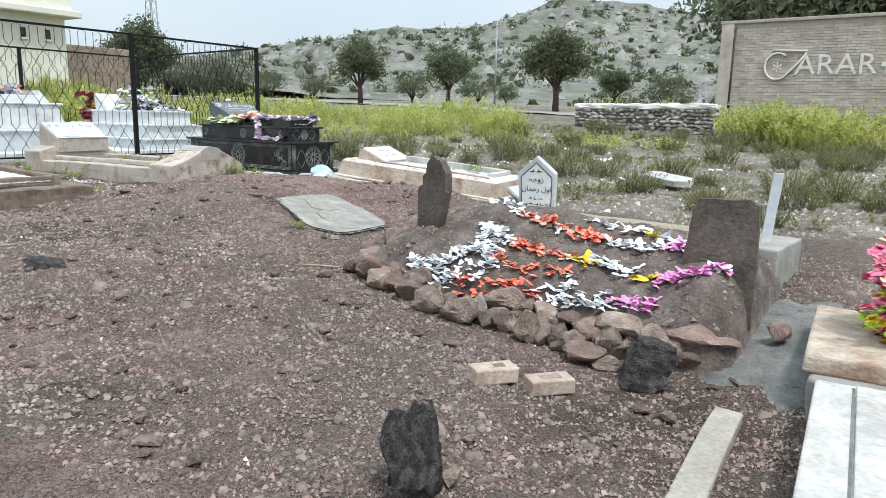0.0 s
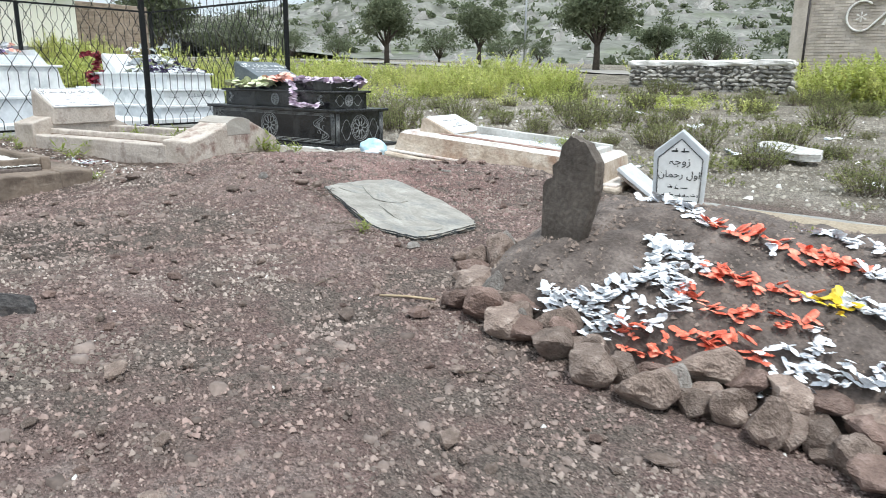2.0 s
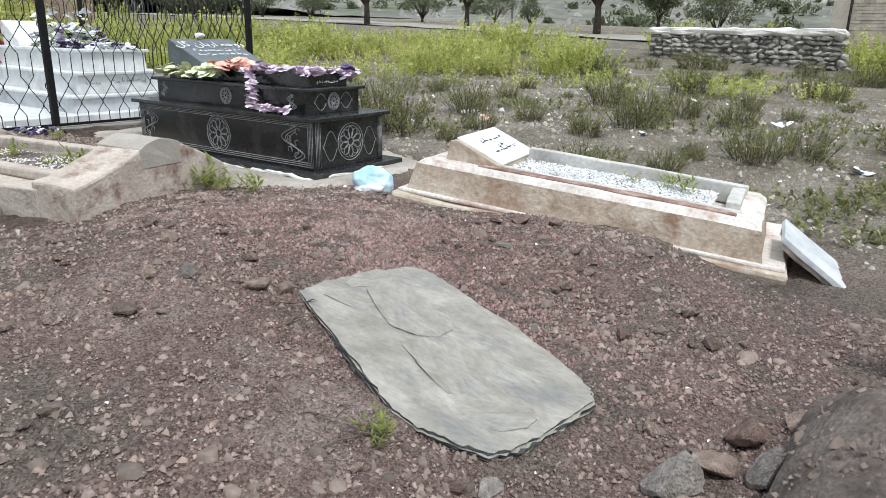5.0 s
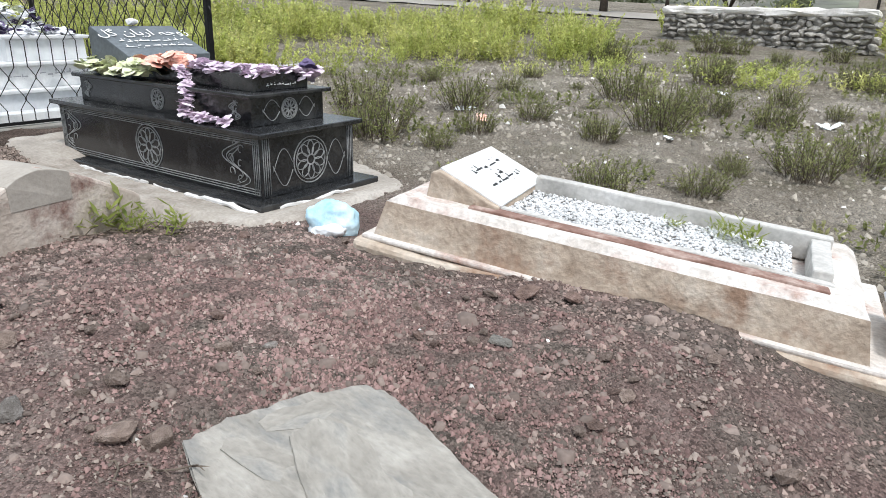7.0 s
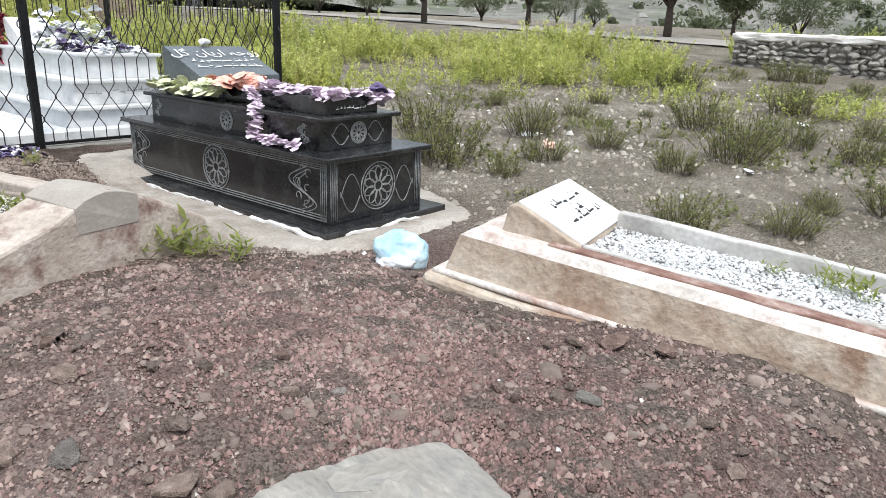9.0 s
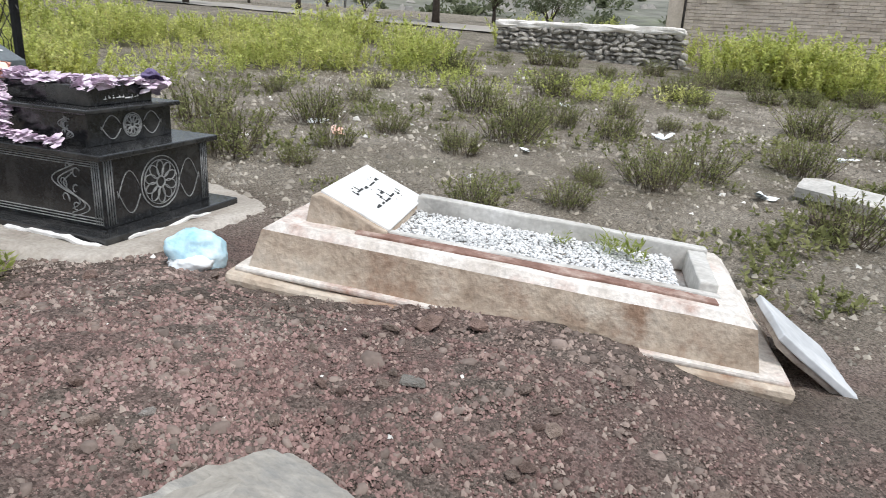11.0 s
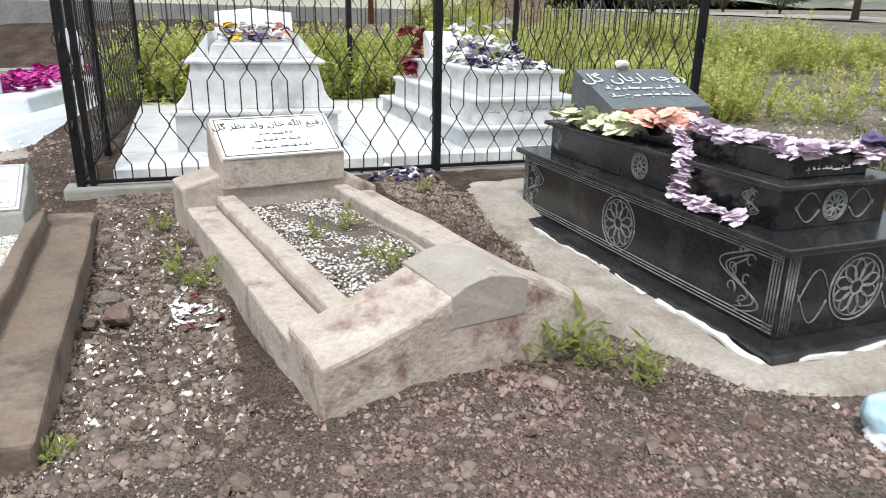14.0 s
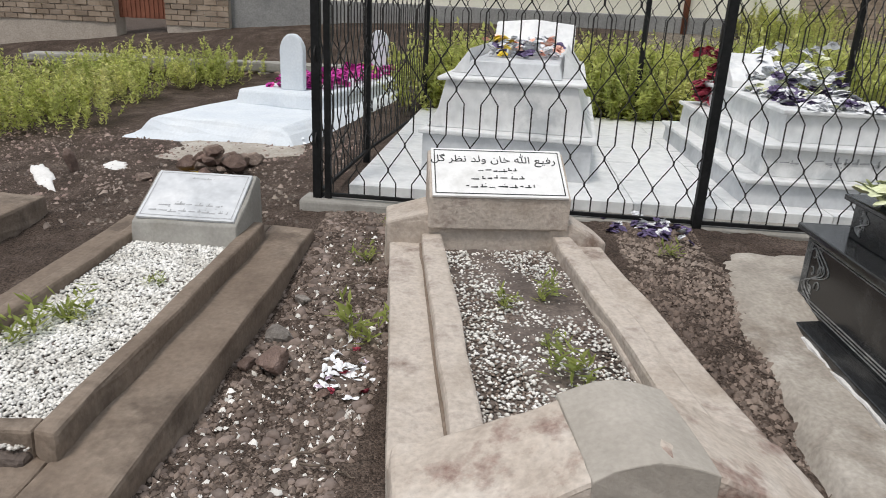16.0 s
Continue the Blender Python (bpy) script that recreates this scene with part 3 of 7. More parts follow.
WIFE = "\ufba7\ufe9f\ufeed\ufeaf"
NAME_A = "\ufee5\ufe8e\ufee4\ufea3\ufead \ufedd\ufeed\ufe8d"
NAME_B = "\ufede\ufb94 \ufeae\ufec8\ufee7 \ufeaa\ufedf\ufeed \ufee5\ufe8e\ufea7 \ufdf2 \ufeca\ufef4\ufed3\ufead"
NAME_C = "\ufede\ufb94 \ufee5\ufe8e\ufef3\ufead\ufe8d \ufba7\ufe9f\ufeed\ufeaf"


def ring_points(r, cx=0, cz=0, n=36):
    return [(cx + r * math.cos(a), 0, cz + r * math.sin(a)) for a in np.linspace(0, 2 * math.pi, n + 1)]


def medallion(r, name="medallion"):
    """A round flower of twelve petals in a double ring, cut as pale lines, in the xz plane."""
    items = [(tube(ring_points(r), 0.004, ENGRAVE, sides=4), Matrix()), (tube(ring_points(r * 0.86), 0.003, ENGRAVE, sides=4), Matrix()),
             (tube(ring_points(r * 0.2), 0.003, ENGRAVE, sides=4, name="ring"), Matrix())]
    petal = []
    for a in np.linspace(0, math.pi, 12):
        petal.append((0.2 * math.sin(a) * r * 0.9, 0, r * (0.22 + 0.3 * (1 - math.cos(a)))))
    pm = tube(petal, 0.0035, ENGRAVE, sides=4)
    pm2 = tube([(-x, y, z) for x, y, z in petal], 0.0035, ENGRAVE, sides=4)
    for k in range(10):
        rot = Matrix.Rotation(2 * math.pi * k / 10, 4, "Y")
        items += [(pm, rot), (pm2, rot)]
    return join_meshes(name, items, ENGRAVE)


def scroll(h, flip=1, name="scroll_carving"):
    """A leafy scroll cut as pale lines, in the xz plane."""
    items = []
    for k, (s, o) in enumerate(((1.0, 0.0), (0.72, 0.03), (0.42, 0.05))):
        pts = []
        for u in np.linspace(0, 1, 26):
            a = u * 2.2 * math.pi
            pts.append((flip * (0.48 * h * s * math.sin(a) * (1 - 0.35 * u) + o * h), 0, h * (u - 0.5) * (0.95 - 0.15 * k)))
        items.append((tube(pts, 0.0034, ENGRAVE, sides=4), Matrix()))
    # curled leaves that fill the hollows of the scroll
    for cx, cz, q, lean in ((0.2, 0.3, 0.13, 0.5), (-0.12, 0.12, 0.12, -0.6), (0.16, 0.02, 0.1, 0.9), (-0.1, -0.16, 0.13, -0.4), (0.14, -0.3, 0.11, 0.7), (0.02, 0.42, 0.08, 0.0)):
        leaf = []
        for a in np.linspace(0, 4.6, 16):
            d = q * h * (1 - 0.16 * a)
            leaf.append((flip * (cx * h + d * math.cos(a + lean) * 0.8), 0, cz * h + d * math.sin(a + lean)))
        items.append((tube(leaf, 0.004, ENGRAVE, sides=4, r_end=0.002), Matrix()))
    return join_meshes(name, items, ENGRAVE)


# ---- flowers ----
def blossom(seed, material, size=0.05, petals=7, cup=0.5, name="flower"):
    """A loose cloth or plastic flower: two rounds of curled petals."""
    r = random.Random(seed)
    verts, faces = [], []
    for ring in range(2):
        for k in range(petals):
            a = 2 * math.pi * (k + 0.5 * ring) / petals + r.uniform(-0.25, 0.25)
            el = (cup + 0.45 * ring) + r.uniform(-0.35, 0.35)
            ln, w = size * r.uniform(0.7, 1.0) * (1 - 0.25 * ring), size * r.uniform(0.75, 1.05)
            rad, side = Vector((math.cos(a), math.sin(a), 0)), Vector((-math.sin(a), math.cos(a), 0))
            b = len(verts)
            tip = rad * math.cos(el) + Vector((0, 0, math.sin(el)))
            curl = rad * math.cos(el - 0.7) + Vector((0, 0, math.sin(el - 0.7)))
            up = Vector((0, 0, size * 0.12))
            for q, ww, lift in ((tip * 0, 0.15, 0), (tip * ln * 0.55, 1.0, 0.4), (tip * ln * 0.6 + curl * ln * 0.4, 0.6, 0)):
                verts += [q - side * w * ww * 0.5, q + up * lift, q + side * w * ww * 0.5]
            for i in (0, 1):
                for j in (0, 1):
                    o = b + 3 * i + j
                    faces.append((o, o + 1, o + 4, o + 3))
    low = min(v.z for v in verts)
    return mesh_from(name, [v - Vector((0, 0, low)) for v in verts], faces, material)


def wrapper(seed, material, size=0.06, name="flower"):
    """A cone of folded plastic ribbon, as strung on grave garlands."""
    r = random.Random(seed)
    verts, faces = [], []
    for k in range(3):
        a = r.uniform(0, 2 * math.pi)
        d, s = Vector((math.cos(a), math.sin(a), r.uniform(0.0, 0.4))), Vector((-math.sin(a), math.cos(a), r.uniform(-0.3, 0.3)))
        ln, w = size * r.uniform(0.75, 1.2), size * r.uniform(0.24, 0.36)
        o, b = Vector((r.uniform(-1, 1), r.uniform(-1, 1), 0.12)) * size * 0.25, len(verts)
        fold, curl = Vector((0, 0, size * r.uniform(0.1, 0.24))), Vector((0, 0, size * r.uniform(-0.1, 0.16)))
        for u, ww, lift in ((0.0, 0.35, 0.3), (0.4, 0.9, 1.0), (0.8, 1.0, 0.8), (1.0, 0.72, 0.3)):
            q = o + d * ln * u + curl * u * u
            verts += [q - s * w * ww, q + fold * lift, q + s * w * ww]
        for i in range(3):
            c = b + 3 * i
            faces += [(c, c + 1, c + 4, c + 3), (c + 1, c + 2, c + 5, c + 4)]
    low = min(v.z for v in verts)
    return mesh_from(name, [v - Vector((0, 0, low)) for v in verts], faces, material)


BLOOMS = {m.name: [blossom(17 * i + 3, m, 0.05) for i in range(4)] for m in (LILAC, PEACH, LIME, VIOLET, PETALW, MAROON, PETALY, HOTPINK, NEON)}
WRAPS = {m.name: [wrapper(13 * i + 5, m, 0.062) for i in range(6)] for m in (PETALW, PETALO, PETALP, PETALY)}


def strew(parent, meshes, spots, smin=0.8, smax=1.3, seed=0, name="flower"):
    r = random.Random(seed)
    for p in spots:
        s = r.uniform(smin, smax)
        part(name, r.choice(meshes), parent, m=Matrix.LocRotScale(Vector(p), Euler((r.uniform(-0.5, 0.5), r.uniform(-0.5, 0.5), r.uniform(0, 6.28))), Vector((s, s, s))))


# ---- graves ----
PATCHCEM = mat("warm_grey_patch_cement", [(0.33, 0.3, 0.26), (0.42, 0.385, 0.34)], 5, 0.9, 0.25, 60, 0.1)
def black_tomb():
    """Three tiers of black granite with cut medallions, a sloping dark plate at the head."""
    gx0, gy0 = -7.87, 6.55
    t = thing("black_granite_tomb", "tiered black granite tomb with engraved flower medallions on cement", "grave", pose(gx0, gy0, 0.6, 0, 0, 1))
    L, W = 1.1, 0.43
    z = lambda v: v - 0.6
    part("plinth", box(-L - 0.07, L + 0.07, -W - 0.07, W + 0.07, z(0.74), z(0.825), BLACK, bevel=0.006), t)
    part("lower_tier", box(-L + 0.045, L - 0.045, -W + 0.045, W - 0.045, z(0.825), z(1.175), BLACK, bevel=0.004), t)
    part("lower_slab", box(-L, L, -W, W, z(1.175), z(1.205), BLACK, bevel=0.006), t)
    part("middle_tier", box(-L + 0.2, L - 0.21, -W + 0.14, W - 0.14, z(1.205), z(1.37), BLACK, bevel=0.004), t)
    part("middle_slab", box(-L + 0.165, L - 0.17, -W + 0.1, W - 0.1, z(1.37), z(1.395), BLACK, bevel=0.006), t)
    part("upper_tier", box(-0.15, 0.52, -W + 0.24, W - 0.24, z(1.395), z(1.49), BLACK, bevel=0.004), t)
    part("upper_tier", box(0.55, 0.83, -W + 0.21, W - 0.21, z(1.395), z(1.495), BLACK, bevel=0.004), t, "small black headblock with white lettering")
    # engraved work, long side then end
    ys, yb = -W + 0.045 - 0.002, -W + 0.14 - 0.002
    for cx, cz, r, y in ((0.0, z(1.0), 0.14, ys), (0.0, z(1.29), 0.065, yb)):
        part("medallion", medallion(r), t, "pale engraved flower medallion", pose(cx, y, cz))
    xe, xm = L - 0.045 + 0.002, L - 0.21 + 0.002
    for cz, r, x in ((z(1.0), 0.14, xe), (z(1.29), 0.062, xm)):
        part("medallion", medallion(r), t, "pale engraved flower medallion", pose(x, 0, cz, 0, 0, 90))
    for cx, f in ((L - 0.27, 1), (-L + 0.2, -1)):
        part("scroll_carving", scroll(0.29, f), t, "", pose(cx, ys, z(1.0)))
    for cx, f in ((L - 0.36, 1), (-L + 0.3, -1)):
        part("scroll_carving", scroll(0.12, f), t, "", pose(cx, yb, z(1.29)))
    lines = []
    for dz in (0.845, 0.86, 0.875, 1.135, 1.147, 1.159):
        lines.append((tube([(-L + 0.06, ys, z(dz)), (L - 0.06, ys, z(dz))], 0.0034, ENGRAVE, sides=4), Matrix()))
    for dx in (0.06, 0.075, 0.09, 0.105):
        for sx in (-1, 1):
            lines.append((tube([(sx * (L - dx), ys, z(0.84)), (sx * (L - dx), ys, z(1.165))], 0.0034, ENGRAVE, sides=4), Matrix()))
        for sy in (-1, 1):
            lines.append((tube([(xe, sy * (W - dx), z(0.84)), (xe, sy * (W - dx), z(1.165))], 0.0034, ENGRAVE, sides=4), Matrix()))
    for s in (-1, 1):
        pts = [(xe, s * (0.15 + 0.15 * u), z(0.985) + 0.11 * math.sin(u * 3.1 + 0.2) * (1 if q else -1)) for q in (0, 1) for u in ((1 - np.linspace(0, 1, 12)) if q else np.linspace(0, 1, 12))]
        lines.append((tube(pts, 0.003, ENGRAVE, sides=4), Matrix()))
        pts = [(xm, s * (0.08 + 0.13 * u), z(1.29) + 0.06 * math.sin(u * 3.1 + 0.2) * (1 if q else -1)) for q in (0, 1) for u in ((1 - np.linspace(0, 1, 12)) if q else np.linspace(0, 1, 12))]
        lines.append((tube(pts, 0.003, ENGRAVE, sides=4), Matrix()))
    part("engraved_line", join_meshes("engraved_line", lines, ENGRAVE), t, "pale engraved border lines")
    # small lettered block at the foot
    script_line(script_bars(0.3, 0.035, PLATE, 4), t, "white lettering", pose(0.832, 0, z(1.535), 90, 0, 90))
    script_line(script_bars(0.24, 0.025, PLATE, 9), t, "white lettering", pose(0.832, 0, z(1.425), 90, 0, 90))
    # sloping plate at the head
    px = -L + 0.5
    hp = part("head_plate", prism([(px + 0.3, z(1.395)), (px - 0.14, z(1.395)), (px - 0.14, z(1.7)), (px - 0.12, z(1.71)), (px + 0.3, z(1.535))], "y", -W + 0.16, W - 0.06, GREYPLATE, bevel=0.004), t, "sloping dark slate plate with white lettering")
    slope = math.degrees(math.atan2(0.175, 0.42))
    mid = lambda u, v: pose(px + 0.09 + v * math.cos(radians(slope)) * -1, 0.05 + u, z(1.63) + v * math.sin(radians(slope)), 0, slope, 0) @ pose(0, 0, 0, 0, 0, 90)
    part("lettering", text_mesh(NAME_C, 0.13, PLATE), hp, "white painted lettering", mid(0, 0.1))
    script_line(script_bars(0.5, 0.055, PLATE, 21), hp, "white painted lettering", mid(0, -0.02))
    script_line(script_bars(0.52, 0.055, PLATE, 22), hp, "white painted lettering", mid(0, -0.1))
    return t


def garlands_on_black():
    rr = random.Random(5)
    g = thing("flower_garland", "pale lilac and peach cloth flower garland draped over the black tomb", "garland", pose(-7.87, 6.55, 1.395))
    for k in range(46):
        u = k / 45
        strew(g, BLOOMS[LILAC.name], [(-0.05 + 0.95 * u, -0.13 + rr.uniform(-0.05, 0.05) + 0.05 * math.sin(9 * u), 0.1 if u > 0.1 else 0.09)], 1.1, 1.7, k)
    for k in range(34):
        u = k / 33
        x = 0.12 + 0.62 * u + 0.06 * math.sin(7 * u)
        y = -0.2 - 0.17 * min(1, u * 2.2)
        zz = 0.09 - 0.09 * min(1, u * 3) - 0.17 * max(0, min(1, (u - 0.18) * 2.6))
        strew(g, BLOOMS[LILAC.name], [(x, y, zz)], 0.9, 1.4, k + 60)
    for k in range(16):
        strew(g, BLOOMS[LILAC.name], [(0.78 + rr.uniform(-0.03, 0.06), -0.2 + 0.42 * k / 15, 0.09)], 0.9, 1.4, k + 160)
    for k in range(24):
        strew(g, BLOOMS[PEACH.name], [(-0.48 + 0.6 * k / 23, -0.16 + rr.uniform(-0.1, 0.12), 0.02 + 0.09 * (k / 23) + rr.uniform(0, 0.04))], 1.3, 2.1, k + 200)
    g2 = thing("flower_garland", "pale lime green cloth flowers laid along the black tomb's shelf", "garland", pose(-8.35, 6.24, 1.395))
    for k in range(28):
        strew(g2, BLOOMS[LIME.name], [(-0.28 + 0.66 * k / 27, rr.uniform(-0.02, 0.09), rr.uniform(0, 0.07))], 1.5, 2.3, k + 300)


def cement_base():
    """A trowelled cement sheet with an uneven edge that runs out into the soil."""
    t = thing("cement_apron", "smooth grey cement apron with white splashes round the black tomb", "base", pose(-7.85, 6.5, 0.45))
    n, m = 74, 40
    verts, faces, keep = [], [], {}
    for i in range(n):
        for j in range(m):
            u, v = 2 * i / (n - 1) - 1, 2 * j / (m - 1) - 1
            x, y = -8.02 + 1.62 * u, 6.58 + 0.84 * v
            rim = (abs(u) ** 5 + abs(v) ** 5) ** 0.6 + 0.2 * noise.noise(Vector((x * 1.7, y * 1.7, 5))) + 0.06 * noise.noise(Vector((x * 7, y * 7, 1)))
            flat = 0.79 if x > -8.9 else 0.79 + 0.12 * (-8.9 - x)
            low = ground_z(x, y) - 0.05
            f = min(1.0, max(0.0, (0.92 - rim) / 0.12))
            verts.append((x + 7.85, y - 6.5, low + (max(flat, ground_z(x, y) + 0.015) - low) * f - 0.45 + 0.004 * noise.noise(Vector((x * 5, y * 5, 2)))))
    for i in range(n - 1):
        for j in range(m - 1):
            faces.append((i * m + j, (i + 1) * m + j, (i + 1) * m + j + 1, i * m + j + 1))
    part("sheet", mesh_from("sheet", verts, faces, APRON, True), t)
    for x0, x1, y0, y1 in ((-1.1, -0.72, -0.46, -0.43), (-0.66, 0.02, -0.468, -0.43), (0.05, 0.42, -0.46, -0.43), (0.5, 1.14, -0.465, -0.43), (1.12, 1.16, -0.3, 0.3)):
        part("white_splash", box(x0, x1, y0, y1, 0.33, 0.347, WHITECEM, bevel=0.003, cuts=14, wear=0.022, seed=int(x0 * 10)), t, "dried white cement squeezed out along the plinth")


def pink_grave():
    t = thing("cream_cement_grave", "worn cream cement grave box filled with white pebbles", "grave", pose(-4.9, 6.62, 0.495, 0, 4.7, 10))
    z = lambda v: v - 0.55
    part("plinth", box(-1.11, 1.16, -0.53, 0.53, z(0.5), z(0.83), PINKCEM, bevel=0.025, cuts=5, wear=0.014, seed=2), t)
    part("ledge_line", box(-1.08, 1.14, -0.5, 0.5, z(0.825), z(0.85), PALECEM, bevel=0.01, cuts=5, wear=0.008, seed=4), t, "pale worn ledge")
    bm = bmesh.new()
    outer, mid_, inner = (0.99, 0.43), (0.95, 0.4), (0.76, 0.25)

    def loop(hx, hy, zz, ox=0.0):
        return [bm.verts.new((ox + sx * hx, sy * hy, zz)) for sx, sy in ((-1, -1), (1, -1), (1, 1), (-1, 1))]
    rings = [loop(1.03, 0.47, z(0.84)), loop(*outer, z(1.01)), loop(*mid_, z(1.04)), loop(*inner, z(1.04), 0.09), loop(*inner, z(0.97), 0.09)]
    for a, b in zip(rings, rings[1:]):
        for i in range(4):
            bm.faces.new((a[i], a[(i + 1) % 4], b[(i + 1) % 4], b[i]))
    bm.faces.new(rings[0][::-1])
    bm.faces.new(rings[-1])
    bmesh.ops.subdivide_edges(bm, edges=[e for e in bm.edges if e.calc_length() > 0.3], cuts=7, use_grid_fill=True)
    rough_up(bm, 0.008, 6, 3)
    rough_up(bm, 0.004, 19, 8)
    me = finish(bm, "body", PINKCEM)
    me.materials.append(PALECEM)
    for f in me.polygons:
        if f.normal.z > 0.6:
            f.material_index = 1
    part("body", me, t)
    part("stained_groove", box(-0.62, 0.86, -0.345, -0.27, z(1.03), z(1.047), REDSTAIN, bevel=0.004, cuts=9, wear=0.009), t, "red-brown stained groove beside the bed")
    for x0, x1, y0, y1, z1, sd in ((-0.5, 0.88, -0.268, -0.225, 1.052, 1), (-0.5, 0.88, 0.225, 0.29, 1.1, 2), (0.79, 0.87, -0.226, 0.226, 1.085, 3)):
        part("bed_rim", box(x0, x1, y0, y1, z(0.98), z(z1), OLDMARBLE, bevel=0.008, cuts=7, wear=0.008, seed=sd), t, "whitish cement rim round the pebbles")
    hb = part("head_block", prism([(-0.86, z(1.03)), (-0.84, z(1.155)), (-0.8, z(1.165)), (-0.5, z(1.055)), (-0.49, z(1.02))], "y", -0.3, 0.38, PINKCEM, bevel=0.006, cuts=3, wear=0.006), t, "sloping cement pillow")
    slope = math.degrees(math.atan2(0.11, 0.3))
    top = part("inscribed_plate", box(-0.17, 0.17, -0.31, 0.31, 0, 0.014, PLATE, bevel=0.004), hb, "white marble plate with black handwriting", pose(-0.655, 0.04, z(1.107), 0, slope, 0))
    for k, (dx, w, h) in enumerate(((-0.06, 0.34, 0.06), (0.02, 0.1, 0.06), (0.06, 0.36, 0.05))):
        script_line(script_bars(w, h, INK, 31 + k), top, "", pose(dx, 0.02, 0.0155, 0, 0, 90))
    # lifted plate leaning at the foot
    p = thing("broken_marble_plate", "cracked white marble plate leaning against the foot of the cream grave", "plate", pose(-3.58, 6.68, 0.7, 0, 36, 10))
    part("plate", box(-0.22, 0.24, -0.2, 0.24, -0.02, 0.012, MARBLE2, bevel=0.005, cuts=3, wear=0.006), p)
    part("cement_backing", box(-0.2, 0.21, -0.18, 0.22, -0.05, -0.021, CONC, bevel=0.01, cuts=3, wear=0.012), p)
    return t


def pebble_bed(name, label, cx, cy, hx, hy, z0, rz, count, material, size, seed, ry=0.0):
    """Loose pebbles heaped in a bed, one mesh."""
    r = np.random.default_rng(seed)
    base = np.array([(1, 0, 0), (-1, 0, 0), (0, 1, 0), (0, -1, 0), (0, 0, 1), (0, 0, -1)], float)
    tris = np.array([(0, 2, 4), (2, 1, 4), (1, 3, 4), (3, 0, 4), (2, 0, 5), (1, 2, 5), (3, 1, 5), (0, 3, 5)])
    px, py = r.uniform(-hx, hx, count), r.uniform(-hy, hy, count)
    s = size * r.uniform(0.6, 1.4, count)
    v = base[None] * (s[:, None, None] * r.uniform(0.55, 1.0, (count, 6, 1))) * np.array([1, 0.8, 0.6])
    a = r.uniform(0, 6.28, count)
    ca, sa = np.cos(a), np.sin(a)
    rot = np.zeros((count, 3, 3))
    rot[:, 0, 0], rot[:, 0, 1], rot[:, 1, 0], rot[:, 1, 1], rot[:, 2, 2] = ca, -sa, sa, ca, 1
    v = np.einsum("nij,nkj->nki", rot, v)
    v += np.stack([px, py, r.uniform(0, size * 0.6, count)], -1)[:, None, :]
    f = (tris[None] + 6 * np.arange(count)[:, None, None]).reshape(-1, 3)
    me = tri_mesh(name, v.reshape(-1, 3), f, material)
    return thing(name, label, "gravel", pose(cx, cy, z0, 0, ry, rz), kind="stuff", me=me)


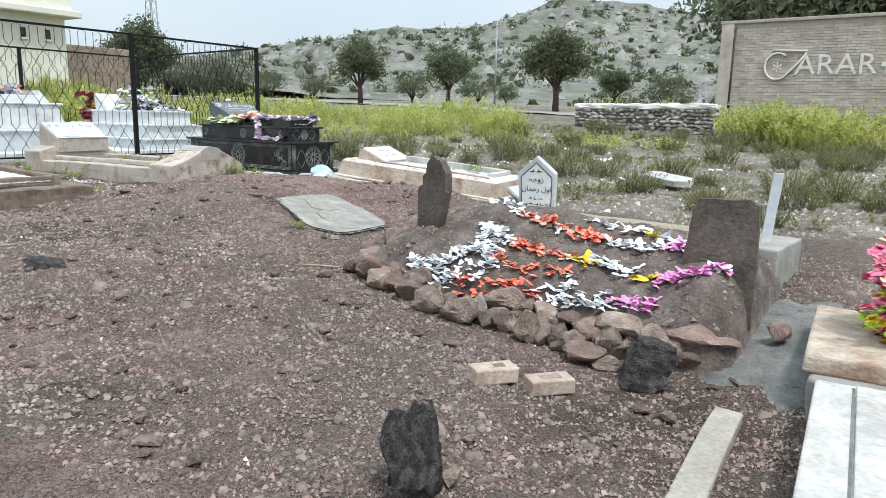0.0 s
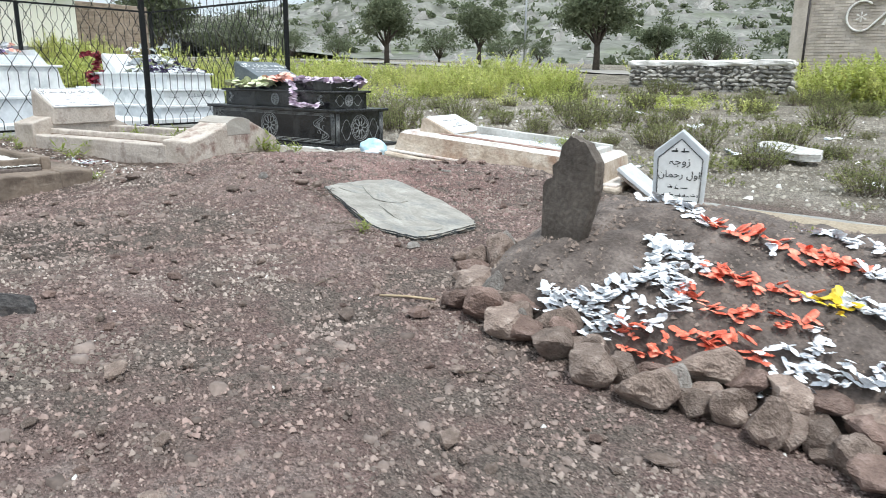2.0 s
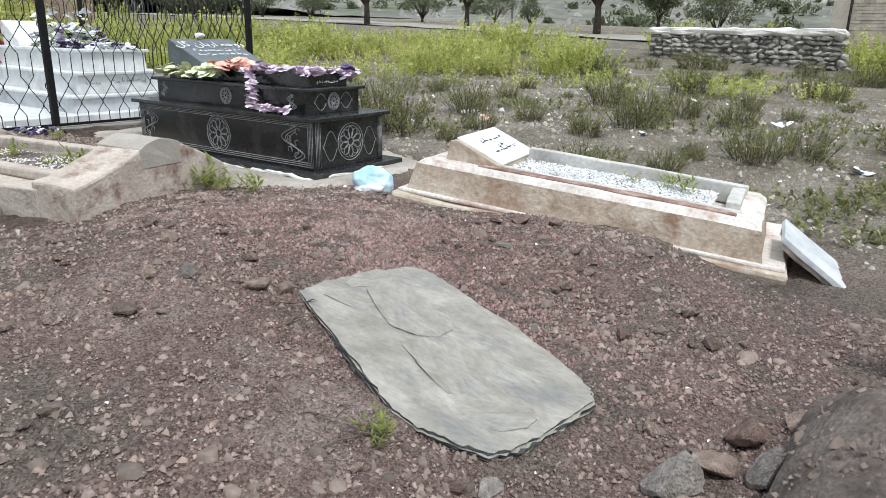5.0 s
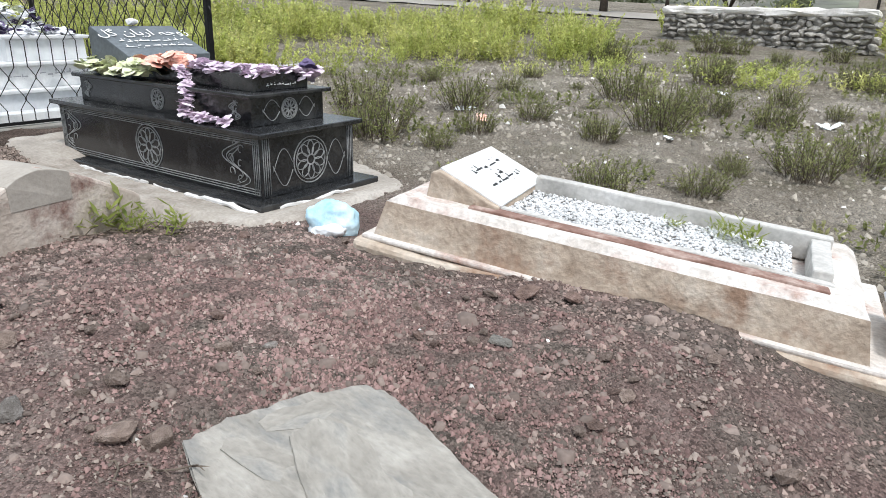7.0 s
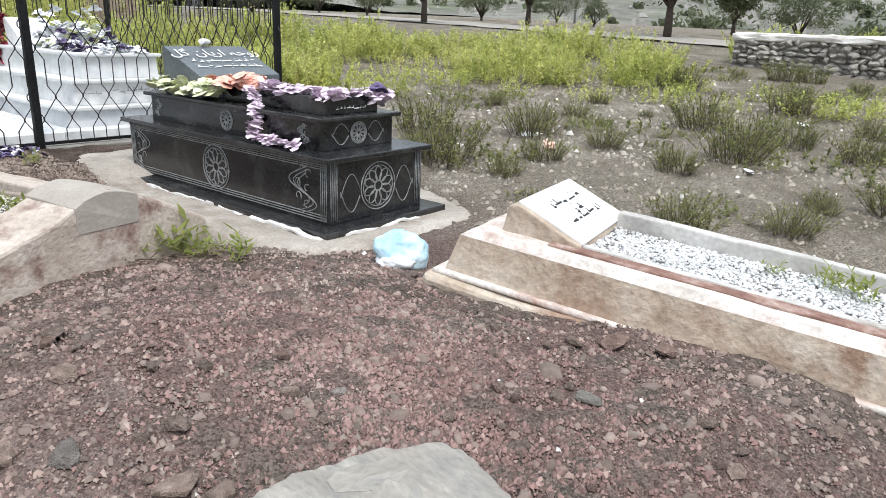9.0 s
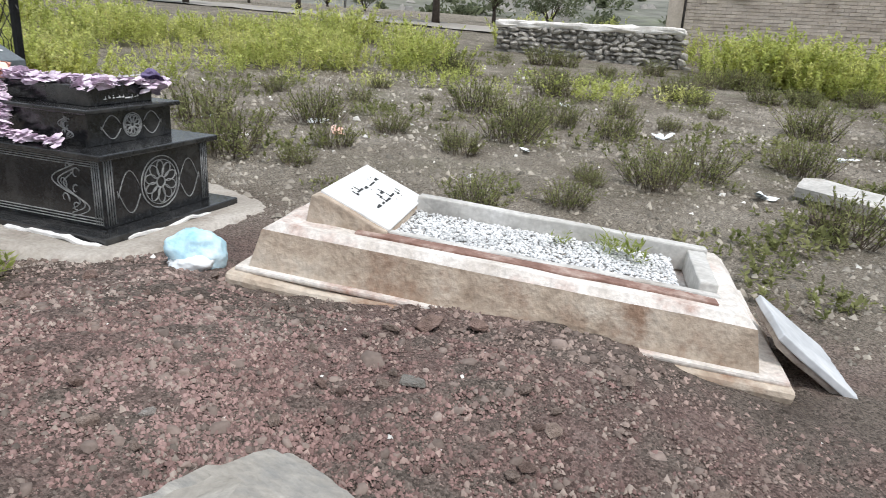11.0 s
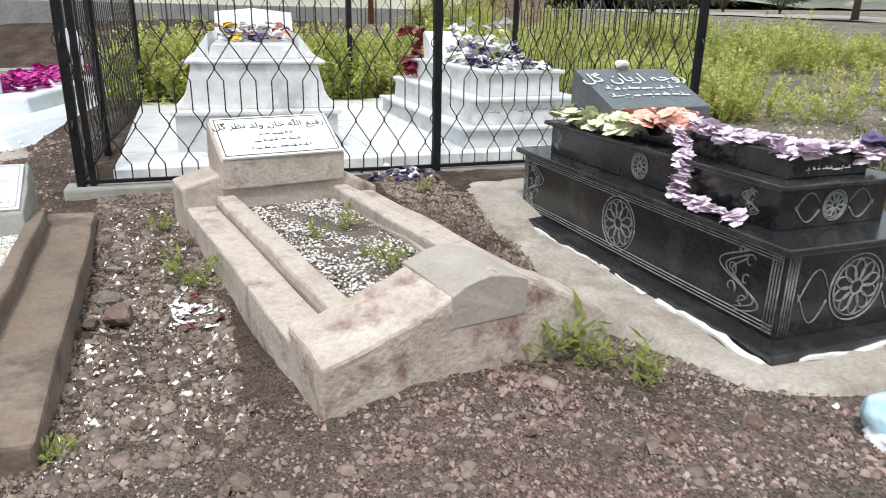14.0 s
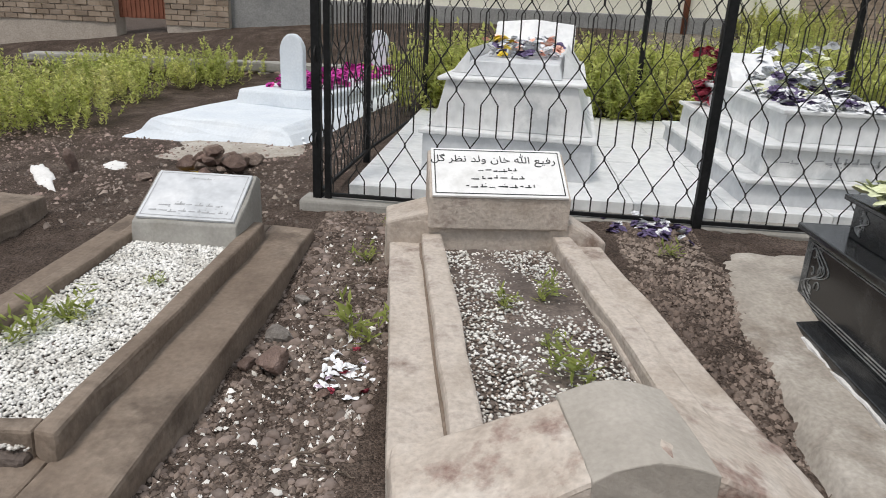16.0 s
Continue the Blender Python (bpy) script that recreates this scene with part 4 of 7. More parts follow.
def central_grave():
    """Concrete kerbed grave with a humped foot and a sloping white plate at its head."""
    t = thing("concrete_kerb_grave", "weathered concrete kerbed grave with humped foot end and cracked patch", "grave", pose(-8.094, 4.827, 0.62, 0, 0, 9.5))
    z = lambda v: v - 0.62
    L, W = 1.17, 0.57
    for s, sd in ((-1, 1), (1, 2)):
        k = part("side_kerb", box(-L + 0.02, L - 0.3, -0.14, 0.14, z(0.5), z(0.93), CONC, bevel=0.012, cuts=6, wear=0.012, seed=sd), t, "", pose(0, s * (W - 0.14), 0))
        part("inner_kerb", box(-L + 0.12, L - 0.34, -0.055, 0.055, z(0.6), z(0.985), CONC, bevel=0.015, cuts=6, wear=0.012, seed=sd + 4), t, "", pose(0, s * (W - 0.225), 0))
    hump = [(-W, z(0.5)), (-W, z(0.97))]
    rise = lambda u: float(np.interp(u, [-1, -0.85, -0.4, -0.08, 0.08, 0.3, 0.6, 1], [0.975, 0.985, 1.06, 1.15, 1.165, 1.135, 1.055, 0.95]))
    for u in np.linspace(-0.95, 0.95, 17):
        hump.append((u * W, z(rise(u))))
    hump += [(W, z(0.945)), (W, z(0.5))]
    part("foot_end", prism(hump[::-1], "x", L - 0.36, L, FOOTCONC, bevel=0.015, cuts=5, wear=0.012, seed=6), t, "humped foot end, stained reddish, with a smooth patch")
    part("patch", prism(([(u * W, z(rise(u) + 0.004)) for u in np.linspace(-0.2, 0.32, 7)] + [(0.32 * W, z(1.0)), (-0.2 * W, z(1.0))])[::-1], "x", L - 0.365, L + 0.003, PATCHCEM, bevel=0.004, cuts=3, wear=0.006), t, "smooth grey cement repair")
    for sgn in (-1, 1):
        part("dirty_groove", box(-L + 0.16, L - 0.4, -0.02, 0.02, z(0.92), z(0.937), DIRTCONC, bevel=0.003, cuts=8, wear=0.007), t, "dark dirt in the kerb groove", pose(0, sgn * (W - 0.3 + 0.13 - 0.005), 0))
    head = [(-W - 0.02, z(0.5)), (-W - 0.02, z(1.04)), (-W + 0.2, z(1.1)), (-0.34, z(1.08)), (0.34, z(1.08)), (W - 0.2, z(1.07)), (W + 0.02, z(0.95)), (W + 0.02, z(0.5))]
    part("head_end", prism(head[::-1], "x", -L - 0.17, -L + 0.14, CONC, bevel=0.015, cuts=4, wear=0.012, seed=8), t)
    wx = -L - 0.14
    wedge = part("head_block", prism([(wx - 0.03, z(1.05)), (wx - 0.02, z(1.36)), (wx + 0.02, z(1.37)), (wx + 0.32, z(1.19)), (wx + 0.31, z(1.02))], "y", -0.37, 0.37, CONC, bevel=0.008, cuts=3, wear=0.008), t, "sloping concrete block")
    slope = math.degrees(math.atan2(0.18, 0.3))
    plate = part("inscribed_plate", box(-0.18, 0.18, -0.355, 0.355, 0, 0.016, PLATE, bevel=0.004), wedge, "white marble plate with black lettering", pose(wx + 0.167, 0, z(1.284), 0, slope, 0))
    part("border_line", line_frame(0.68, 0.33, 0.006, INK), plate, "", pose(0, 0, 0.0175, 0, 0, 90))
    part("lettering", text_mesh(NAME_B, 0.07, INK), plate, "black lettering", pose(-0.095, -0.02, 0.0175, 0, 0, 90))
    for k, (dx, w) in enumerate(((-0.01, 0.22), (0.05, 0.3), (0.11, 0.36))):
        script_line(script_bars(w, 0.036, INK, 41 + k), plate, "", pose(dx, 0, 0.0175, 0, 0, 90))
    bed = thing("soil_bed", "dark soil bed inside the concrete kerb", "soil", pose(-8.17, 4.813, 0.6, 0, 0, 9.5))
    part("soil", box(-0.95, 0.85, -0.33, 0.33, -0.05, 0.3, MOUND, bevel=0.02, cuts=8, wear=0.02), bed)
    pebble_bed("pebble_bed", "white and dark pebbles in the concrete kerbed grave", -8.17, 4.813, 0.93, 0.32, 0.9, 9.5, 3800, WARMPEBBLE, 0.012, 3)
    pebble_bed("dark_pebble_bed", "dark gravel between the white pebbles", -8.17, 4.813, 0.93, 0.32, 0.897, 9.5, 4200, BROWNGRAVEL, 0.012, 4)


def left_grave():
    """Two-stepped concrete grave filled with white pebbles, plate at its head."""
    t = thing("concrete_step_grave", "low two-stepped concrete grave filled with white pebbles", "grave", pose(-8.18, 3.06, 0.625, 0, 1.4, 1.6))
    z = lambda v: v - 0.55
    L, W = 1.21, 0.56
    ring = lambda w, h0, h1, th, sd, nm: [part(nm, box(-L + w, L - w, -th / 2, th / 2, h0, h1, DIRTCONC, bevel=0.015, cuts=8, wear=0.014, seed=sd + i), t, "", pose(0, s * (W - w - th / 2), 0)) for i, s in enumerate((-1, 1))]
    ring(0.0, z(0.4), z(0.755), 0.25, 1, "side_kerb")
    ring(0.22, z(0.5), z(0.85), 0.07, 5, "inner_kerb")
    part("foot_kerb", box(L - 0.25, L, -W + 0.25, W - 0.25, z(0.4), z(0.753), DIRTCONC, bevel=0.012, cuts=4, wear=0.012, seed=11), t)
    part("inner_kerb", box(L - 0.29, L - 0.22, -W + 0.29, W - 0.29, z(0.5), z(0.848), DIRTCONC, bevel=0.012, cuts=4, wear=0.01, seed=12), t)
    part("head_kerb", box(-L, -L + 0.3, -W + 0.25, W - 0.25, z(0.4), z(0.75), DIRTCONC, bevel=0.012, cuts=4, wear=0.012, seed=13), t)
    wx = -L + 0.13
    wedge = part("head_block", prism([(wx - 0.06, z(0.6)), (wx - 0.04, z(1.05)), (wx, z(1.075)), (wx + 0.36, z(0.9)), (wx + 0.42, z(0.7))], "y", -0.28, 0.28, CEMENT, bevel=0.008, cuts=3, wear=0.008), t, "sloping grey cement block")
    slope = math.degrees(math.atan2(0.175, 0.36))
    plate = part("inscribed_plate", box(-0.185, 0.185, -0.26, 0.26, 0, 0.016, MARBLE2, bevel=0.004), wedge, "grey-white marble plate with faded lettering", pose(wx + 0.175, 0, z(0.99), 0, slope, 0))
    part("border_line", line_frame(0.49, 0.34, 0.005, FADED), plate, "", pose(0, 0, 0.0175, 0, 0, 90))
    for k, (dx, w, h) in enumerate(((-0.13, 0.12, 0.02), (0.085, 0.34, 0.04), (0.135, 0.42, 0.035))):
        script_line(script_bars(w, h, FADED, 51 + k), plate, "", pose(dx, 0, 0.0175, 0, 0, 90))
    bed = thing("soil_bed", "soil bed under the white pebbles", "soil", pose(-8.1, 3.06, 0.56, 0, 1.4, 1.6))
    part("soil", box(-0.95, 0.95, -0.27, 0.27, 0, 0.3, MOUND, bevel=0.02, cuts=8, wear=0.015), bed)
    pebble_bed("white_pebble_bed", "clean white pebbles filling the stepped grave", -8.1, 3.06, 0.93, 0.265, 0.865, 1.6, 12000, WARMPEBBLE, 0.0125, 6, 1.4)
    # kerb of the next grave beyond
    k = thing("concrete_kerb", "brown weathered concrete kerb of a neighbouring grave", "kerb", pose(-8.6, 1.55, 0.5, 0, 0, 2))
    part("kerb", box(-1.2, 1.1, -0.16, 0.16, 0, 0.32, DIRTCONC, bevel=0.02, cuts=8, wear=0.016, seed=3), k)


def tier_tomb():
    """White marble tomb in three tiers with heaped flowers, inside the fence."""
    t = thing("tiered_marble_tomb", "white marble tomb in three ledged tiers, heaped with cloth flowers", "grave", pose(-11.6, 6.9, 0.945))
    z = lambda v: v - 0.92
    for k, (hx, hy, z0, z1) in enumerate(((1.3, 0.62, 0.92, 1.1), (1.2, 0.5, 1.1, 1.32), (1.08, 0.36, 1.32, 1.54))):
        part("tier", box(-hx, hx, -hy, hy, z(z0), z(z1 - 0.03), MARBLE2 if k == 0 else MARBLE, bevel=0.006, taper=0.01), t)
        part("ledge", box(-hx - 0.03, hx + 0.03, -hy - 0.03, hy + 0.03, z(z1 - 0.03), z(z1), MARBLE, bevel=0.008), t, "rounded white marble ledge")
    script_line(script_bars(0.42, 0.07, FADED, 71), t, "grey engraved lettering", pose(1.202, 0.05, z(1.22), 90, 0, 90))
    script_line(script_bars(0.16, 0.04, FADED, 72), t, "grey engraved lettering", pose(1.202, -0.34, z(1.2), 90, 0, 90))
    part("head_plate", prism([(-0.75, z(1.54)), (-0.8, z(1.8)), (-0.74, z(1.82)), (-0.4, z(1.6)), (-0.38, z(1.54))], "y", -0.3, 0.1, MARBLE, bevel=0.006), t, "sloping white marble plate")
    f = thing("flower_heap", "heap of white and dark violet cloth flowers on the marble tomb", "flowers", pose(-11.4, 6.92, 1.54))
    r = random.Random(2)
    for k in range(230):
        x, y = r.uniform(-0.55, 1.1), r.uniform(-0.28, 0.28)
        h = 0.36 * math.exp(-((x + 0.1) / 0.4) ** 2) + 0.06
        m = VIOLET if (x > 0.2 and r.random() < 0.35) else PETALW if r.random() < 0.8 else LIME
        strew(f, BLOOMS[m.name], [(x * 0.8, y, r.uniform(0, h))], 0.8, 1.5, k)
    g = thing("flower_bunch", "maroon cloth flowers standing beside the marble tomb", "flowers", pose(-12.5, 6.6, 1.3))
    for k in range(40):
        strew(g, BLOOMS[MAROON.name], [(r.uniform(-0.15, 0.15), r.uniform(-0.15, 0.15), r.uniform(0, 0.55))], 1.2, 2.0, k)


def book_tomb():
    """White marble tomb with sloped shoulders, an open stone book at its head."""
    at = pose(-12.0, 4.79, 0.94, 0, 0, -5)
    t = thing("book_marble_tomb", "white marble tomb with an open stone book at its head", "grave", at)
    z = lambda v: v - 0.93
    part("base", box(-1.5, 1.36, -0.62, 0.62, z(0.93), z(1.22), MARBLE2, bevel=0.006), t, "grey marble base")
    part("ledge", box(-1.52, 1.39, -0.65, 0.65, z(1.22), z(1.255), MARBLE, bevel=0.01), t)
    flare = [(-0.62, z(1.255)), (-0.585, z(1.29)), (-0.53, z(1.4)), (-0.48, z(1.6)), (0.48, z(1.6)), (0.53, z(1.4)), (0.585, z(1.29)), (0.62, z(1.255))]
    part("body", prism(flare[::-1], "x", -1.4, 1.26, MARBLE, bevel=0.008), t, "white marble body with flared foot")
    part("ledge", box(-1.38, 1.29, -0.54, 0.54, z(1.6), z(1.63), MARBLE, bevel=0.012), t)
    part("top", box(-1.25, 1.1, -0.36, 0.36, z(1.63), z(1.74), MARBLE2, bevel=0.008, taper=0.03), t, "grey marble recess")
    for s in (-1, 1):
        part("shoulder", prism([(s * 0.36, z(1.63)), (s * 0.5, z(1.63)), (s * 0.36, z(1.82))], "x", -1.2, 0.9, MARBLE, bevel=0.006), t)
    part("pillow", prism([(-1.3, z(1.63)), (-1.3, z(1.8)), (-0.6, z(1.7)), (-0.6, z(1.63))], "y", -0.34, 0.34, MARBLE, bevel=0.006), t)
    pts = [(-0.4, 0.0), (-0.37, 0.03), (-0.18, 0.025), (0, -0.025), (0.18, 0.025), (0.37, 0.03), (0.4, 0.0), (0, -0.06)]
    part("stone_book", prism(pts, "z", 0, 0.36, MARBLE, bevel=0.004), t, "open white stone book", pose(-0.85, 0.02, z(1.72), 0, -40, 0) @ pose(0, 0, 0, 0, 0, 90))
    f = thing("flower_heap", "yellow, white and dark cloth flowers in front of the stone book", "flowers", at @ pose(0.1, 0, 0.81))
    r = random.Random(8)
    for k in range(110):
        y = r.uniform(-0.3, 0.3)
        m = PETALY if y < -0.12 and r.random() < 0.6 else VIOLET if r.random() < 0.2 else PETALW if r.random() < 0.7 else PEACH
        strew(f, BLOOMS[m.name], [(r.uniform(-0.5, 0.5), y, r.uniform(0, 0.13))], 0.8, 1.4, k)


def fence_floor():
    t = thing("marble_floor", "pale marble slab floor inside the iron fence", "floor", pose(-12.1, 5.9, 0.7), kind="structure")
    r = random.Random(1)
    for i in range(6):
        for j in range(7):
            me = box(-0.335, 0.335, -0.315, 0.315, 0.0, 0.25 + r.uniform(0, 0.002), MARBLE, bevel=0.004)
            part("slab", me, t, m=pose(-1.72 + 0.675 * i, -1.95 + 0.635 * j, 0))
    k = thing("concrete_kerb", "rough grey concrete footing under the iron fence", "kerb", pose(-10.02, 5.8, 0.6))
    part("kerb", box(-0.12, 0.12, -2.45, 2.45, 0, 0.28, CEMENT, bevel=0.02, cuts=10, wear=0.015), k)


def wire_panel(width, height, name="wire_mesh"):
    """Twisted fence wire: straight runs between rows of touching diamonds, in the xz plane from x = 0."""
    s, a, d = 0.105, 0.2, 0.085
    n = int(width / s)
    verts, faces = [], []
    for i in range(n + 1):
        p = 1 if i % 2 == 0 else -1
        x0 = i * s
        pts, z, ph = [(x0, 0.0)], 0.0, 0
        cycle = [(a * 0.5, 0), (d, 0.5), (d, 0), (d, -0.5), (d, 0), (a * 0.5, 0)]
        while z < height:
            dz, off = cycle[ph % 6]
            z = z + dz
            if off:
                pts.append((x0 + p * off * s * 0.96, z - 0.012))
                pts.append((x0 + p * off * s * 0.96, z + 0.012))
            else:
                pts.append((x0, z))
            ph += 1
        pts = [(x, min(q, height)) for x, q in pts]
        r = 0.0046
        for k, (x, q) in enumerate(pts):
            b = len(verts)
            verts += [(x - r, -r, q), (x + r, -r, q), (x, r, q)]
            if k:
                for e in range(3):
                    faces.append((b - 3 + e, b - 3 + (e + 1) % 3, b + (e + 1) % 3, b + e))
    return mesh_from(name, verts, faces, WIRE)


def fence():
    t = thing("iron_fence", "black iron fence with twisted wire mesh round the marble tombs", "fence", pose(-10.0, 3.45, 0.86))
    top = 1.82
    front = [(0.0, 0.0), (0.08, 2.45), (0.1, 4.75)]
    back = [(-4.25, 0.2), (-4.2, 2.75), (-4.1, 5.05)]
    side = [(-1.55, 0.02)]

    def post(x, y, r=0.028, h=top):
        part("post", box(x - r, x + r, y - r, y + r, -0.1, h, IRON, bevel=0.004), t)

    def run(p, q):
        d = Vector((q[0] - p[0], q[1] - p[1], 0))
        m = pose(p[0], p[1], 0, 0, 0, math.degrees(math.atan2(d.y, d.x)))
        part("top_rail", box(0, d.length, -0.014, 0.014, top - 0.03, top, IRON, bevel=0.003), t, "", m)
        part("bottom_rail", box(0, d.length, -0.012, 0.012, 0.03, 0.055, IRON, bevel=0.003), t, "", m)
        part("wire_mesh", wire_panel(d.length, top - 0.08), t, "", m @ pose(0, 0, 0.05))
    for x, y in front + back + side:
        post(x, y)
    post(0.0, 0.07, 0.02)
    for p, q in zip(front, front[1:]):
        run(p, q)
    for p, q in zip(back, back[1:]):
        run(p, q)
    run(front[0], side[0])
    run(side[0], back[0])
    run(front[-1], back[-1])


def white_grave():
    """Whitewashed grave with two rounded headstones and magenta petals."""
    gz = ground_z(-15.0, 2.2)
    at = pose(-15.2, 2.35, gz, 0, 0, -11)
    t = thing("whitewashed_grave", "whitewashed cement grave with two rounded headstones and magenta petals", "grave", at)
    part("skirt", box(-2.3, 3.1, -1.05, 0.95, -0.15, 0.09, WHITEWASH, bevel=0.03, cuts=5, wear=0.03, taper=0.28), t)
    part("body", box(-1.75, 1.65, -0.6, 0.55, 0.07, 0.26, WHITEWASH, bevel=0.03, cuts=4, wear=0.015, taper=0.04), t)
    out = [(-0.15, 0), (-0.155, 0.46)] + [(-0.155 * math.cos(a), 0.46 + 0.2 * math.sin(a) ** 1.1) for a in np.linspace(0.25, math.pi - 0.25, 9)] + [(0.155, 0.46), (0.15, 0)]
    for x in (1.3, -1.5):
        part("headstone", prism(out[::-1], "x", x - 0.05, x + 0.05, WHITEWASH, bevel=0.02), t, "rounded white headstone", pose(0, 0, 0.25))
    f = thing("petal_heap", "magenta and red flower petals strewn between the white headstones", "flowers", at @ pose(0, 0, 0.26))
    r = random.Random(4)
    mm = [blossom(90 + i, MAGENTA, 0.06) for i in range(4)]
    for k in range(230):
        strew(f, mm, [(r.uniform(-1.4, 1.2), r.uniform(-0.38, 0.36), r.uniform(0, 0.12))], 0.8, 1.5, k)


def slab_grave():
    """Long dark-sided cement slab with a gravel strip, marble headstone and a thin stone post."""
    t = thing("cement_slab_grave", "long grey cement slab grave with a tan gravel strip", "grave", pose(-1.95, 5.5, 0.35, 0, 0, -3))
    z = lambda v: v - 0.35
    part("slab", box(-1.16, 1.2, -0.36, 0.36, z(0.25), z(0.72), CEMENT, bevel=0.015, cuts=6, wear=0.01), t)
    part("gravel_strip", box(-0.85, 0.75, -0.14, 0.2, z(0.71), z(0.735), mat("tan_gravel_strip", [(0.3, 0.24, 0.17), (0.42, 0.35, 0.26)], 30, 0.95, 0.8, 90, 0.3), bevel=0.01, cuts=8, wear=0.01), t, "tan gravel set in the slab")
    h = thing("marble_headstone", "white marble headstone with pointed top and black lettering", "headstone", pose(-2.93, 5.66, 0.72, 6, 0, 12))
    out = [(-0.165, 0), (-0.175, 0.37), (0.0, 0.52), (0.175, 0.37), (0.165, 0)]
    st = part("stone", prism(out[::-1], "y", -0.04, 0.04, MARBLE2, bevel=0.006), h, "pale grey-veined marble slab")
    part("face", prism([(-0.135, 0.05), (-0.14, 0.33), (0.0, 0.46), (0.14, 0.33), (0.135, 0.05)][::-1], "y", -0.043, -0.03, PLATE, bevel=0), st, "white lettered face")
    v = [(-0.138, 0.045), (0.138, 0.045), (0.143, 0.335), (0.0, 0.466), (-0.143, 0.335)]
    frame_items = [(tube([(*p, 0)[:1] + (-0.044, p[1]) for p in (v[i], v[(i + 1) % 5])], 0.0035, INK, sides=4), Matrix()) for i in range(5)]
    part("border_line", join_meshes("border_line", frame_items, INK), st)
    script_line(script_bars(0.12, 0.045, INK, 63), st, "", pose(0, -0.0445, 0.385, 90))
    part("lettering", text_mesh(WIFE, 0.075, INK), st, "black lettering", pose(0, -0.0445, 0.315, 90))
    part("lettering", text_mesh(NAME_A, 0.066, INK), st, "black lettering", pose(0, -0.0445, 0.225, 90))
    script_line(script_bars(0.14, 0.032, INK, 61), st, "", pose(0, -0.0445, 0.135, 90))
    script_line(script_bars(0.25, 0.03, INK, 62), st, "", pose(0, -0.0445, 0.08, 90))
    p = thing("stone_post", "thin whitish stone post standing on the slab's end", "post", pose(-0.92, 5.42, 0.72, -4, 5, 10))
    part("post", box(-0.035, 0.035, -0.025, 0.025, -0.02, 0.5, MARBLE2, bevel=0.006, cuts=3, wear=0.006), p)


def slate_mesh(outline, thick, material, seed, name="slate", layers=4, edge=None):
    """A split slab: stacked thin leaves with ragged edges."""
    bm = bmesh.new()
    r = random.Random(seed)
    pts = []
    k = len(outline)
    for i in range(k):
        a, b = Vector(outline[i]), Vector(outline[(i + 1) % k])
        for u in np.linspace(0, 1, 7)[:-1]:
            pts.append(a.lerp(b, u))
    prev = None
    rings = []
    cen = sum(pts, Vector((0, 0))) / len(pts)
    for j in range(layers + 1):
        h = thick * j / layers
        for q in range(2 if 0 < j < layers else 1):
            ring = []
            for p in pts:
                e = 1 - r.uniform(0.0, 0.03) - (0.02 * ((j * 7 + q * 3) % 5) / 4) * (thick > 0.03)
                w = cen + (p - cen) * e
                ring.append(bm.verts.new((w.x, w.y, h + noise.noise(Vector((w.x * 3, w.y * 3, seed))) * 0.012)))
            rings.append(ring)
    n = len(pts)
    for a, b in zip(rings, rings[1:]):
        for i in range(n):
            bm.faces.new((a[i], a[(i + 1) % n], b[(i + 1) % n], b[i]))
    bm.faces.new(rings[0][::-1])
    top = bm.faces.new(rings[-1])
    bmesh.ops.poke(bm, faces=[top])
    me = finish(bm, name, material)
    # side faces take the edge material, whose dark colour includes painted shade
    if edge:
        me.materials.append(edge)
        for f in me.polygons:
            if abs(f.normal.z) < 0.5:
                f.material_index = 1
    return me


